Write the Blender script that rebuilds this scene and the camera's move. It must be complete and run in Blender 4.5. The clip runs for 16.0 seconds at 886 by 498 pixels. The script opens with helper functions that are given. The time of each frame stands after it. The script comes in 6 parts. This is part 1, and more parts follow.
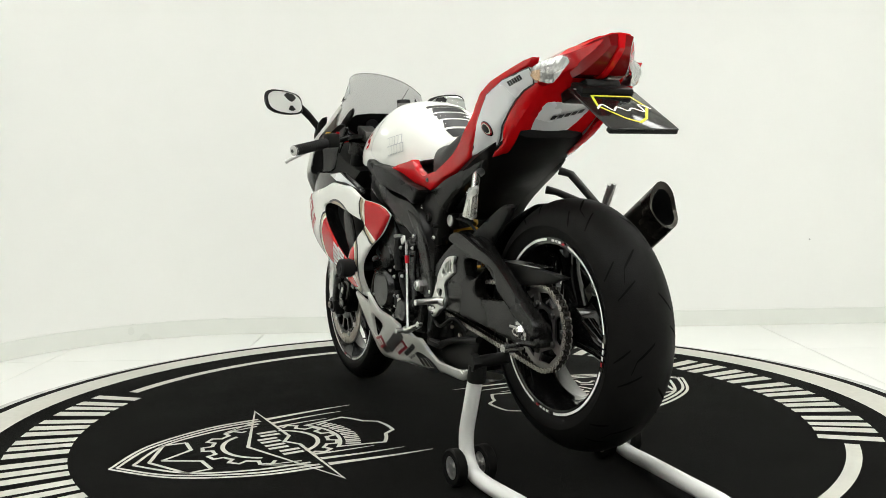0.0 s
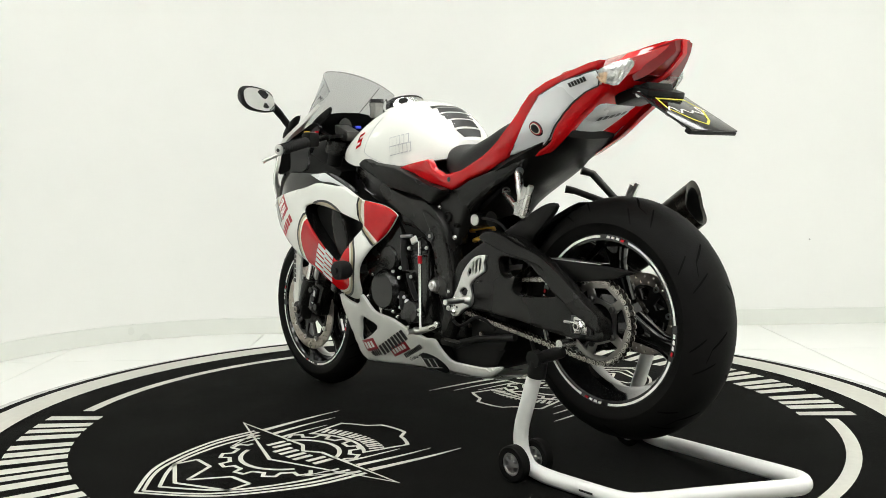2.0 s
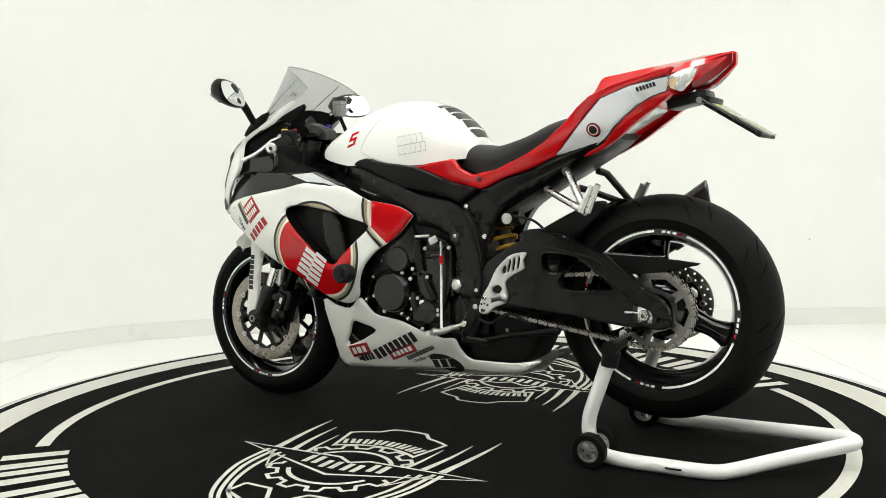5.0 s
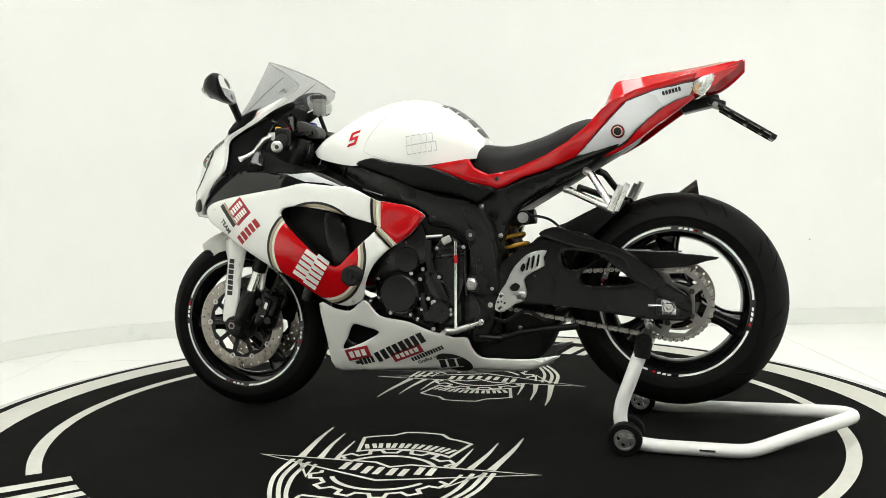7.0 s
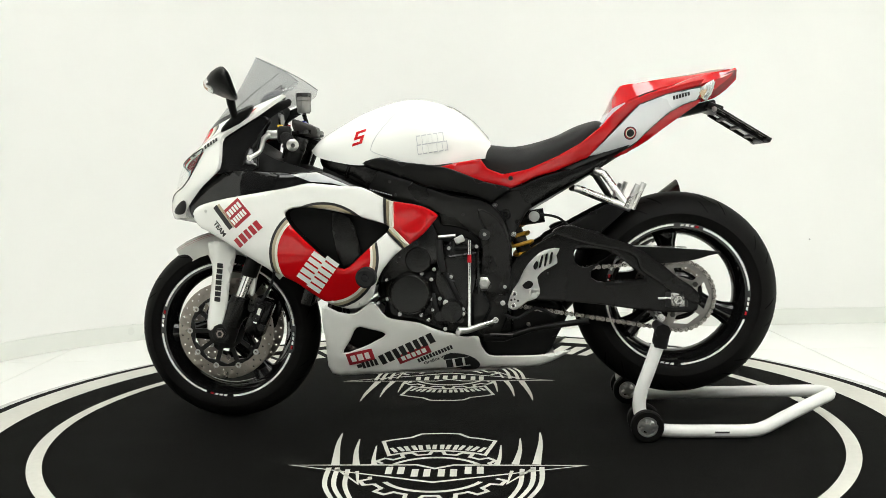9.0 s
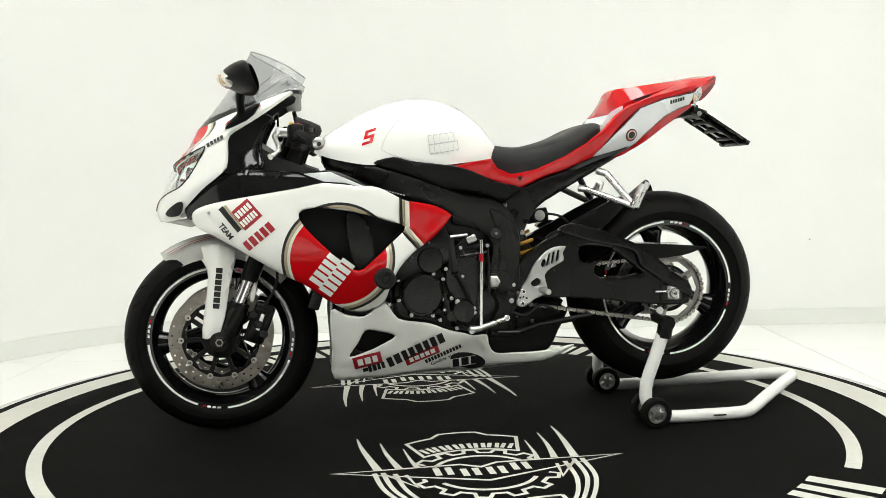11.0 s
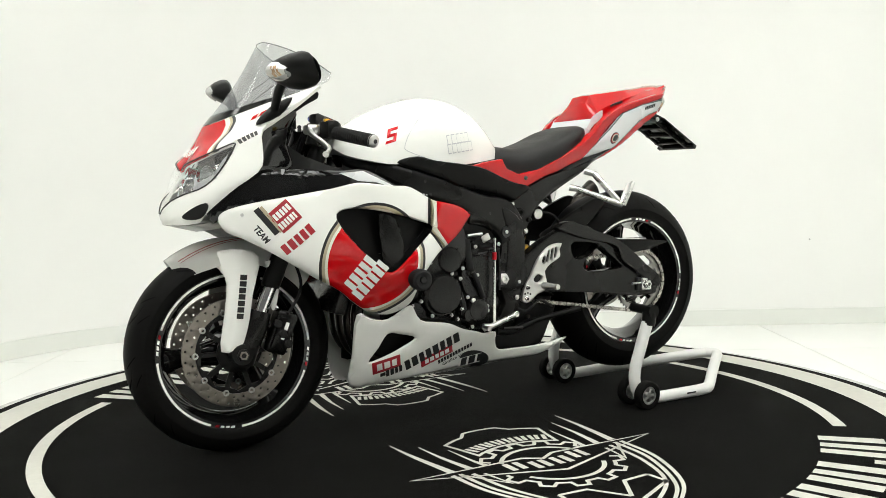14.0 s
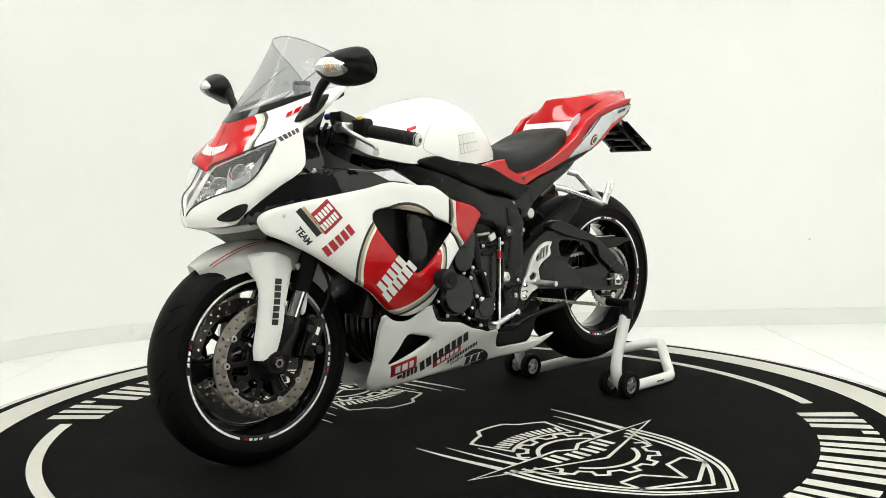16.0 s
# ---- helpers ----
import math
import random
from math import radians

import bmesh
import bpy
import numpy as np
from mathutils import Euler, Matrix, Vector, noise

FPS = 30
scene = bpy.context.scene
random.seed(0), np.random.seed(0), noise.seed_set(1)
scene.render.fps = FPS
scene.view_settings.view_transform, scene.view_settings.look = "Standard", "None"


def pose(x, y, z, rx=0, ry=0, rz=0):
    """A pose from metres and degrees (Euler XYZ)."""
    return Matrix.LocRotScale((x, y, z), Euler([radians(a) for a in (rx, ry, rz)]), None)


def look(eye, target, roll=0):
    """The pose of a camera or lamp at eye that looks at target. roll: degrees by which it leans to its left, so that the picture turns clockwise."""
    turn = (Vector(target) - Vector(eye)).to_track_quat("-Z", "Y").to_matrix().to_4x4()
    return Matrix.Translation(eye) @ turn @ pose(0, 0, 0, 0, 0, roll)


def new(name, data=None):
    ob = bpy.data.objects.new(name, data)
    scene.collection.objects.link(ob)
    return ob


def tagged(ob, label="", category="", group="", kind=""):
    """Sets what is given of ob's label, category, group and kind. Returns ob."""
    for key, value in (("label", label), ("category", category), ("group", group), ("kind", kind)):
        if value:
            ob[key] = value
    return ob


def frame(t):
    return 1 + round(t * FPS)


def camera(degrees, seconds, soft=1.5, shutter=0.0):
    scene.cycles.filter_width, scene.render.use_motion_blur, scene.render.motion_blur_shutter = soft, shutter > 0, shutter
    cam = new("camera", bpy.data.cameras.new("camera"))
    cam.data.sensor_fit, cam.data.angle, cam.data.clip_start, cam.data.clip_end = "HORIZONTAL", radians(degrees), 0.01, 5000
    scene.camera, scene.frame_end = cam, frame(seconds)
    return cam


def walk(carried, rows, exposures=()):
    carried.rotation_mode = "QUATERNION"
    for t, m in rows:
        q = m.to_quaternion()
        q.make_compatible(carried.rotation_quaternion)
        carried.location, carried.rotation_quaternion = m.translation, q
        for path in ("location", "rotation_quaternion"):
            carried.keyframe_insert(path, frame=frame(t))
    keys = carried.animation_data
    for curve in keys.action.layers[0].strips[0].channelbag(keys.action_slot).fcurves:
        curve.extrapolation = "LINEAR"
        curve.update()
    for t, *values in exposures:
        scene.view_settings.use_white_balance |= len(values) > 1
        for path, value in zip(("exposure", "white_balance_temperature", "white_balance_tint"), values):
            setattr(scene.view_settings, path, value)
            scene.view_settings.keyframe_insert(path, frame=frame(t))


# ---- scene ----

# ---- camera: it stands still, the table turns
cam = camera(51.73, 16.0, soft=0.75)
EYE = Vector((0.0, -2.920, 0.7727))
YAW, PITCH = radians(0.1425), radians(4.4514)
CAM = look(EYE, EYE + Vector((math.sin(YAW) * math.cos(PITCH), math.cos(YAW) * math.cos(PITCH), -math.sin(PITCH))), -0.985)
walk(cam, [(0.0, CAM), (16.0, CAM)], [(0.0, -0.10), (1.0, -0.10), (3.0, 0.0), (16.0, 0.0)])


def table_turn(t):
    """Degrees by which the table has turned at t seconds: a steady motor with a slight lag half way."""
    return 6.5471 * t + 0.12 - 0.36 * math.sin(math.pi * t / 16.0)


BIKE_HEADING = 116.82      # the motorcycle's heading at the start
MAT_HEADING = 118.55       # the printed mat's own axis at the start

# ---- world and light: a white studio under unseen ceiling panels, closed by dark sheets
world = bpy.data.worlds.new("studio_world")
scene.world = world
world.use_nodes = True
world.node_tree.nodes["Background"].inputs[0].default_value = (0.9, 0.95, 1.0, 1)
world.node_tree.nodes["Background"].inputs[1].default_value = 0.1
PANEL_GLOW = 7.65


# ---- materials
def mat(name, color, rough=0.5, metal=0.0, var=0.08, scale=30.0, bump=0.0, bscale=200.0, coat=0.0, rvar=0.08, fleck=None, spec=0.5):
    """A surface with colour variation at two scales, roughness variation and fine relief."""
    m = bpy.data.materials.new(name)
    m.use_nodes = True
    nt = m.node_tree
    b = nt.nodes["Principled BSDF"]
    b.inputs["Metallic"].default_value = metal
    b.inputs["Specular IOR Level"].default_value = spec
    b.inputs["Coat Weight"].default_value = coat
    b.inputs["Coat Roughness"].default_value = 0.04
    tc = nt.nodes.new("ShaderNodeTexCoord")
    big, fine = nt.nodes.new("ShaderNodeTexNoise"), nt.nodes.new("ShaderNodeTexNoise")
    big.inputs["Scale"].default_value, fine.inputs["Scale"].default_value = scale * 0.12, scale
    big.inputs["Detail"].default_value, fine.inputs["Detail"].default_value = 4, 6
    add = nt.nodes.new("ShaderNodeMath")
    add.operation = "ADD"
    for i, n in enumerate((big, fine)):
        nt.links.new(tc.outputs["Object"], n.inputs["Vector"])
        nt.links.new(n.outputs["Fac"], add.inputs[i])
    ramp = nt.nodes.new("ShaderNodeMapRange")
    ramp.inputs["From Min"].default_value, ramp.inputs["From Max"].default_value = 0.6, 1.4
    ramp.inputs["To Min"].default_value, ramp.inputs["To Max"].default_value = 1 - var, 1 + var
    nt.links.new(add.outputs[0], ramp.inputs["Value"])
    mul = nt.nodes.new("ShaderNodeVectorMath")
    mul.operation = "SCALE"
    mul.inputs[0].default_value = color
    nt.links.new(ramp.outputs[0], mul.inputs["Scale"])
    out = mul.outputs["Vector"]
    if fleck:
        spots, cut, mix = nt.nodes.new("ShaderNodeTexVoronoi"), nt.nodes.new("ShaderNodeMath"), nt.nodes.new("ShaderNodeMix")
        spots.inputs["Scale"].default_value = fleck[1]
        nt.links.new(tc.outputs["Object"], spots.inputs["Vector"])
        cut.operation = "LESS_THAN"
        cut.inputs[1].default_value = fleck[2]
        nt.links.new(spots.outputs["Distance"], cut.inputs[0])
        mix.data_type = "RGBA"
        nt.links.new(cut.outputs[0], mix.inputs[0])
        nt.links.new(out, mix.inputs[6])
        mix.inputs[7].default_value = (*fleck[0], 1)
        out = mix.outputs[2]
    nt.links.new(out, b.inputs["Base Color"])
    rr = nt.nodes.new("ShaderNodeMapRange")
    rr.inputs["From Min"].default_value, rr.inputs["From Max"].default_value = 0.3, 0.7
    rr.inputs["To Min"].default_value, rr.inputs["To Max"].default_value = max(0.02, rough - rvar), min(1.0, rough + rvar)
    nt.links.new(big.outputs["Fac"], rr.inputs["Value"])
    nt.links.new(rr.outputs[0], b.inputs["Roughness"])
    if bump:
        relief, bn = nt.nodes.new("ShaderNodeBump"), nt.nodes.new("ShaderNodeTexNoise")
        bn.inputs["Scale"].default_value = bscale
        bn.inputs["Detail"].default_value = 3
        nt.links.new(tc.outputs["Object"], bn.inputs["Vector"])
        nt.links.new(bn.outputs["Fac"], relief.inputs["Height"])
        relief.inputs["Strength"].default_value = bump
        relief.inputs["Distance"].default_value = 0.002
        nt.links.new(relief.outputs[0], b.inputs["Normal"])
    return m


def glass(name, color, rough=0.02, alpha=None):
    m = bpy.data.materials.new(name)
    m.use_nodes = True
    b = m.node_tree.nodes["Principled BSDF"]
    b.inputs["Base Color"].default_value = (*color, 1)
    b.inputs["Roughness"].default_value = rough
    b.inputs["IOR"].default_value = 1.45
    if alpha is None:
        b.inputs["Transmission Weight"].default_value = 1.0
    else:
        b.inputs["Alpha"].default_value = alpha
    return m


def glow(name, color, strength):
    m = bpy.data.materials.new(name)
    m.use_nodes = True
    b = m.node_tree.nodes["Principled BSDF"]
    b.inputs["Base Color"].default_value = (*color, 1)
    b.inputs["Emission Color"].default_value = (*color, 1)
    b.inputs["Emission Strength"].default_value = strength
    return m


WALL = mat("wall_paint", (0.85, 0.855, 0.825), 0.75, var=0.012, scale=6, bump=0.08, bscale=60)
CEIL = mat("ceiling_paint", (0.85, 0.85, 0.83), 0.85, var=0.01)
SKIRT = mat("skirting_tile", (0.77, 0.785, 0.74), 0.32, var=0.02, scale=9)
TILE = mat("floor_tile", (0.82, 0.825, 0.795), 0.3, var=0.015, scale=8, rvar=0.02)
GROUT = mat("grout", (0.62, 0.61, 0.56), 0.9, var=0.1)
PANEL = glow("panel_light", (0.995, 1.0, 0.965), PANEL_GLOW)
CARPET = mat("black_carpet", (0.0032, 0.0032, 0.0027), 0.95, var=0.35, scale=40, bump=0.6, bscale=900, spec=0.06, fleck=((0.16, 0.15, 0.13), 5.0, 0.012))
PRINT = mat("white_print", (0.52, 0.515, 0.462), 0.85, var=0.07, scale=50, bump=0.3, bscale=900)
RIM_ALU = mat("scuffed_rim", (0.55, 0.55, 0.53), 0.45, 0.3, var=0.35, scale=25)
WHITE = mat("pearl_white_paint", (0.785, 0.79, 0.745), 0.08, var=0.015, scale=20, rvar=0.02)
RED = mat("red_paint", (0.50, 0.0035, 0.0060), 0.05, var=0.04, scale=20, rvar=0.015, spec=0.5)
DARKRED = mat("red_vinyl", (0.34, 0.012, 0.020), 0.35, var=0.05)
SILVERP = mat("silver_white_paint", (0.70, 0.71, 0.72), 0.3, 0.1, var=0.02, coat=0.6)
GLOSSBLK = mat("gloss_black_paint", (0.005, 0.005, 0.005), 0.06, var=0.2, rvar=0.02, spec=0.5)
FRAMEBLK = mat("frame_black", (0.0060, 0.0058, 0.0053), 0.27, 0.0, var=0.25, scale=40, bump=0.05, bscale=500, spec=0.26)
PLASTIC = mat("black_plastic", (0.0042, 0.0042, 0.0038), 0.40, var=0.15, scale=80, bump=0.12, bscale=700, spec=0.16)
ENGINE = mat("engine_black", (0.0065, 0.0065, 0.006), 0.22, 0.0, var=0.3, scale=50, bump=0.18, bscale=350, spec=0.40)
RUBBER = mat("tyre_rubber", (0.0046, 0.0044, 0.0040), 0.55, var=0.35, scale=25, bump=0.2, bscale=300, spec=0.08)
GRIPRUB = mat("grip_rubber", (0.010, 0.010, 0.010), 0.7, var=0.2, bump=0.2, bscale=400, spec=0.22)
VINYL = mat("seat_vinyl", (0.012, 0.012, 0.0115), 0.5, var=0.12, scale=60, bump=0.15, bscale=900, spec=0.22)
CHROME = mat("chrome", (0.78, 0.78, 0.77), 0.12, 1.0, var=0.03, rvar=0.04)
ALU = mat("machined_aluminium", (0.62, 0.62, 0.60), 0.3, 1.0, var=0.08, scale=60)
STEEL = mat("brake_steel", (0.33, 0.30, 0.265), 0.34, 1.0, var=0.12, scale=70)
DARKSTEEL = mat("dark_steel", (0.06, 0.058, 0.055), 0.4, 0.9, var=0.2)
CHAINDK = mat("chain_dark_steel", (0.03, 0.027, 0.022), 0.5, 0.4, var=0.3, scale=120, spec=0.3)
CHAINM = mat("chain_steel", (0.46, 0.44, 0.40), 0.34, 1.0, var=0.25, scale=120)
TITAN = mat("dark_silencer", (0.030, 0.026, 0.022), 0.3, 0.8, var=0.2, scale=30)
YELLOW = mat("yellow_spring", (0.62, 0.34, 0.03), 0.4, var=0.08)
BLUE = mat("blue_anodised", (0.03, 0.05, 0.45), 0.3, 0.8)
REDANO = mat("red_anodised", (0.5, 0.01, 0.02), 0.3, 0.7)
GOLDTAN = mat("tan_stripe", (0.42, 0.36, 0.24), 0.35, 0.3, var=0.05, coat=0.4)
CREAM = mat("cream_stripe", (0.74, 0.71, 0.60), 0.3, var=0.03, coat=0.4)
INK = mat("black_vinyl", (0.008, 0.008, 0.008), 0.35, var=0.1)
GREYINK = mat("grey_outline_print", (0.46, 0.47, 0.48), 0.35, var=0.05)
WHITEINK = mat("white_vinyl", (0.80, 0.80, 0.76), 0.35, var=0.03)
STANDP = mat("white_powder_coat", (0.74, 0.74, 0.71), 0.38, var=0.04, scale=30, bump=0.05, bscale=300, coat=0.2)
SMOKE = glass("smoked_screen", (0.22, 0.23, 0.24), 0.04, alpha=0.46)
CLEAR = glass("clear_lens", (0.95, 0.95, 0.93), 0.03, alpha=0.10)
MIRROR = mat("mirror_glass", (0.86, 0.87, 0.87), 0.03, 1.0, var=0.005, rvar=0.01)
REFLECT = mat("lamp_reflector", (0.75, 0.75, 0.74), 0.16, 1.0, var=0.05)
REDLENS = mat("red_lamp_lens", (0.17, 0.003, 0.004), 0.06, var=0.1)
AMBERGL = mat("amber_tinted_glass", (0.62, 0.40, 0.22), 0.14, 0.5, var=0.2, scale=90)
SHIELDY = mat("yellow_green_print", (0.62, 0.58, 0.03), 0.45)
DARKFLAG = mat("unseen_dark_flag", (0.10, 0.10, 0.10), 0.9, var=0.06, scale=4, spec=0.1)
SPROCK = mat("worn_sprocket_steel", (0.27, 0.26, 0.245), 0.33, 1.0, var=0.2, scale=60)
BOLTM = mat("zinc_bolt", (0.34, 0.34, 0.33), 0.3, 1.0, var=0.15, scale=80)
PLATE = mat("glossy_plate", (0.006, 0.006, 0.006), 0.07, var=0.2, rvar=0.02)
FLUTE = mat("fluted_lamp_glass", (0.56, 0.56, 0.545), 0.24, 0.7, var=0.06, scale=40)
YELBTN = mat("yellow_button", (0.75, 0.48, 0.03), 0.4)


# ---- mesh helpers
def part(name, bm, material, parent, label="", smooth=40, kind=""):
    """Links a bmesh as one mesh object under a thing or a part; smooth: shading angle in degrees, 0 for flat."""
    me = bpy.data.meshes.new(name)
    bmesh.ops.recalc_face_normals(bm, faces=bm.faces)
    bm.to_mesh(me)
    bm.free()
    for m in (material if isinstance(material, (list, tuple)) else [material]):
        me.materials.append(m)
    if smooth:
        me.polygons.foreach_set("use_smooth", [True] * len(me.polygons))
        me.set_sharp_from_angle(angle=radians(smooth))
    ob = new(name, me)
    if parent is not None:
        ob.parent = parent
    if label:
        ob["label"] = label
    if kind:
        ob["kind"] = kind
    return ob


def empty(name, m=None):
    ob = new(name)
    ob.empty_display_size = 0.1
    if m is not None:
        ob.matrix_world = m
    return ob


def spline(pts, n=6, closed=True):
    """A smooth curve through the points (any dimension)."""
    P = [Vector(p) for p in pts]
    k = len(P)
    out = []
    for i in range(k if closed else k - 1):
        a, b = P[i], P[(i + 1) % k]
        p0 = P[i - 1] if (closed or i) else a
        p3 = P[(i + 2) % k] if (closed or i + 2 < k) else b
        for j in range(n):
            t = j / n
            out.append(0.5 * ((2 * a) + (b - p0) * t + (2 * p0 - 5 * a + 4 * b - p3) * t * t + (3 * a - p0 - 3 * b + p3) * t ** 3))
    if not closed:
        out.append(P[-1])
    return out


def tube_into(bm, pts, r, seg=12, cap=True):
    """Sweeps a circle along a polyline; r: one radius or one a point."""
    P = [Vector(p) for p in pts]
    R = r if isinstance(r, (list, tuple)) else [r] * len(P)
    rings, up = [], Vector((0.0, 0.0, 1.0))
    for i, p in enumerate(P):
        d = (P[min(i + 1, len(P) - 1)] - P[max(i - 1, 0)]).normalized()
        if abs(d.dot(up)) > 0.98:
            up = Vector((1.0, 0.0, 0.0)) if abs(d.x) < 0.9 else Vector((0.0, 1.0, 0.0))
        a = d.cross(up).normalized()
        b = a.cross(d).normalized()
        up = b
        rings.append([bm.verts.new(p + R[i] * (math.cos(2 * math.pi * k / seg) * a + math.sin(2 * math.pi * k / seg) * b)) for k in range(seg)])
    for A, B in zip(rings, rings[1:]):
        for k in range(seg):
            bm.faces.new((A[k], A[(k + 1) % seg], B[(k + 1) % seg], B[k]))
    if cap:
        bm.faces.new(rings[0][::-1])
        bm.faces.new(rings[-1])
    return bm


def tube(pts, r, seg=12):
    return tube_into(bmesh.new(), pts, r, seg)


def lathe_into(bm, profile, axis="y", seg=64, centre=(0, 0, 0), closed=False, arc=None):
    """Turns a profile of (radius, height along the axis) round the axis."""
    c = Vector(centre)
    span = arc or (0.0, 2 * math.pi)
    n = seg + (1 if arc else 0)
    rows = []
    for i in range(n):
        a = span[0] + (span[1] - span[0]) * i / seg
        ca, sa = math.cos(a), math.sin(a)
        row = []
        for rad, hgt in profile:
            v = {"y": (rad * ca, hgt, rad * sa), "z": (rad * ca, rad * sa, hgt), "x": (hgt, rad * ca, rad * sa)}[axis]
            row.append(bm.verts.new(c + Vector(v)))
        rows.append(row)
    k = len(profile)
    for i in range(seg):
        A, B = rows[i], rows[(i + 1) % n]
        for j in range(k if closed else k - 1):
            bm.faces.new((A[j], A[(j + 1) % k], B[(j + 1) % k], B[j]))
    return bm


def lathe(profile, axis="y", seg=64, centre=(0, 0, 0), closed=False, arc=None):
    return lathe_into(bmesh.new(), profile, axis, seg, centre, closed, arc)


def disc_into(bm, centre, r, h, axis="y", seg=20, bevel=0.002):
    """A short solid cylinder with bevelled rims; h along the axis from the centre."""
    s = 1 if h > 0 else -1
    b = min(bevel, abs(h) * 0.4, r * 0.4)
    return lathe_into(bm, [(1e-4, 0), (r, 0), (r, h - s * b), (r - b, h), (1e-4, h)], axis, seg, centre)


def box_into(bm, centre, size, bevel=0.0, m=None):
    ret = bmesh.ops.create_cube(bm, size=1.0)
    vs = ret["verts"]
    for v in vs:
        v.co = Vector((v.co.x * size[0], v.co.y * size[1], v.co.z * size[2]))
    if bevel:
        es = {e for v in vs for e in v.link_edges}
        got = bmesh.ops.bevel(bm, geom=list(es), offset=bevel, segments=2, affect="EDGES", profile=0.5)
        vs = list({v for f in got["faces"] for v in f.verts} | {v for v in vs if v.is_valid})
    t = Matrix.Translation(centre) @ (m or Matrix.Identity(4))
    for v in vs:
        v.co = t @ v.co
    return bm


def box(centre, size, bevel=0.0, m=None):
    return box_into(bmesh.new(), centre, size, bevel, m)


def flat_into(bm, outline, z=0.0, thick=0.0, midx=0):
    """A flat filled outline (x, y) at the height z."""
    vs = [bm.verts.new((p[0], p[1], z)) for p in outline]
    f = bm.faces.new(vs)
    f.material_index = midx
    if thick:
        r = bmesh.ops.extrude_face_region(bm, geom=[f])
        for v in r["geom"]:
            if isinstance(v, bmesh.types.BMVert):
                v.co.z += thick
    return bm


def glyphs(text, spacing=1.0, bold=0.0):
    """The outlines of a text in the built-in font as a list of 2D triangles, scaled to one unit of capital height, with its width."""
    cu = bpy.data.curves.new("lettering", "FONT")
    cu.body, cu.size, cu.space_character, cu.offset, cu.resolution_u = text, 1.0, spacing, bold, 3
    ob = new("lettering", cu)
    dg = bpy.context.evaluated_depsgraph_get()
    me = bpy.data.meshes.new_from_object(ob.evaluated_get(dg))
    me.calc_loop_triangles()
    tris = [[Vector(me.vertices[i].co[:2]) for i in t.vertices] for t in me.loop_triangles]
    bpy.data.objects.remove(ob)
    bpy.data.curves.remove(cu)
    bpy.data.meshes.remove(me)
    if not tris:
        return [], 1.0
    x0, x1 = min(p.x for t in tris for p in t), max(p.x for t in tris for p in t)
    y0, y1 = min(p.y for t in tris for p in t), max(p.y for t in tris for p in t)
    k = 1.0 / (y1 - y0)
    return [[Vector(((p.x - x0) * k, (p.y - y0) * k)) for p in t] for t in tris], (x1 - x0) * k


def marks(n, split=False):
    """Plain bars, one a character, in place of a maker's word mark; as triangles of one unit of height, with the width."""
    tris, x = [], 0.0
    for i in range(n):
        w = 0.62 if split else (0.52, 0.58, 0.48)[i % 3]
        pieces = ((0, 0, 0.36, 1), (0.64, 0, 1, 1)) if split else ((0, 0, 1, 1),)
        for x0, y0, x1, y1 in pieces:
            q = [Vector((x + w * x0, y0)), Vector((x + w * x1, y0)), Vector((x + w * x1, y1)), Vector((x + w * x0, y1))]
            tris += [[q[0], q[1], q[2]], [q[0], q[2], q[3]]]
        x += w + 0.20
    return tris, x - 0.20


# ---- room
FLOOR_Z = -0.06


def room_line(inset=0.0):
    """The wall's plan: straight back wall, a rounded corner, and the sides that close the studio."""
    pts = [(3.3 - inset, -4.6 + inset), (3.3 - inset, 2.04 - inset)]
    r = 1.15
    for i in range(17):
        a = radians(90 + 90 * i / 16)
        pts.append((-1.05 + (r - inset) * math.cos(a), 2.04 - r + (r - inset) * math.sin(a)))
    pts.append((-2.2 + inset, -4.6 + inset))
    return pts


def extrude_line(outer, inner, z0, z1):
    bm = bmesh.new()
    n = len(outer)
    V = [[bm.verts.new((p[0], p[1], z)) for p in line] for line in (outer, inner) for z in (z0, z1)]
    for i in range(n):
        j = (i + 1) % n
        bm.faces.new((V[0][i], V[0][j], V[1][j], V[1][i]))
        bm.faces.new((V[2][j], V[2][i], V[3][i], V[3][j]))
        bm.faces.new((V[1][i], V[1][j], V[3][j], V[3][i]))
        bm.faces.new((V[0][j], V[0][i], V[2][i], V[2][j]))
    return bm


wall = tagged(part("wall_studio", extrude_line(room_line(-0.12), room_line(0.0), FLOOR_Z, 3.0), WALL, None, smooth=30),
              "plain white painted studio wall with a rounded corner", "wall", kind="structure")
skirt = tagged(part("baseboard", extrude_line(room_line(0.002), room_line(0.014), FLOOR_Z, FLOOR_Z + 0.088), SKIRT, None, smooth=30),
               "pale grey tiled skirting along the white wall", "baseboard", kind="structure")
tagged(part("ceiling", box((0.55, -1.28, 3.06), (5.8, 7.0, 0.12)), CEIL, None, smooth=0), "plain white studio ceiling", "ceiling", kind="structure")
floor_ob = tagged(part("floor", box((0.55, -1.28, FLOOR_Z - 0.056), (5.8, 7.0, 0.1)), GROUT, None, smooth=0),
                  "white glossy tiled studio floor with thin joints", "floor", kind="structure")


# unseen dark sheets added round the camera to deepen reflections
for name_, cx_, cy_, sx_, sy_ in (("unseen_flag_front", 0.55, -4.55, 5.4, 0.04), ("unseen_flag_left", -2.16, -3.25, 0.04, 2.5), ("unseen_flag_right", 3.26, -3.25, 0.04, 2.5)):
    tagged(part(name_, box((cx_, cy_, 1.46), (sx_, sy_, 3.0)), DARKFLAG, None, smooth=0), "unseen dark grey sheet added round the camera for darker reflections", "curtain", kind="structure")


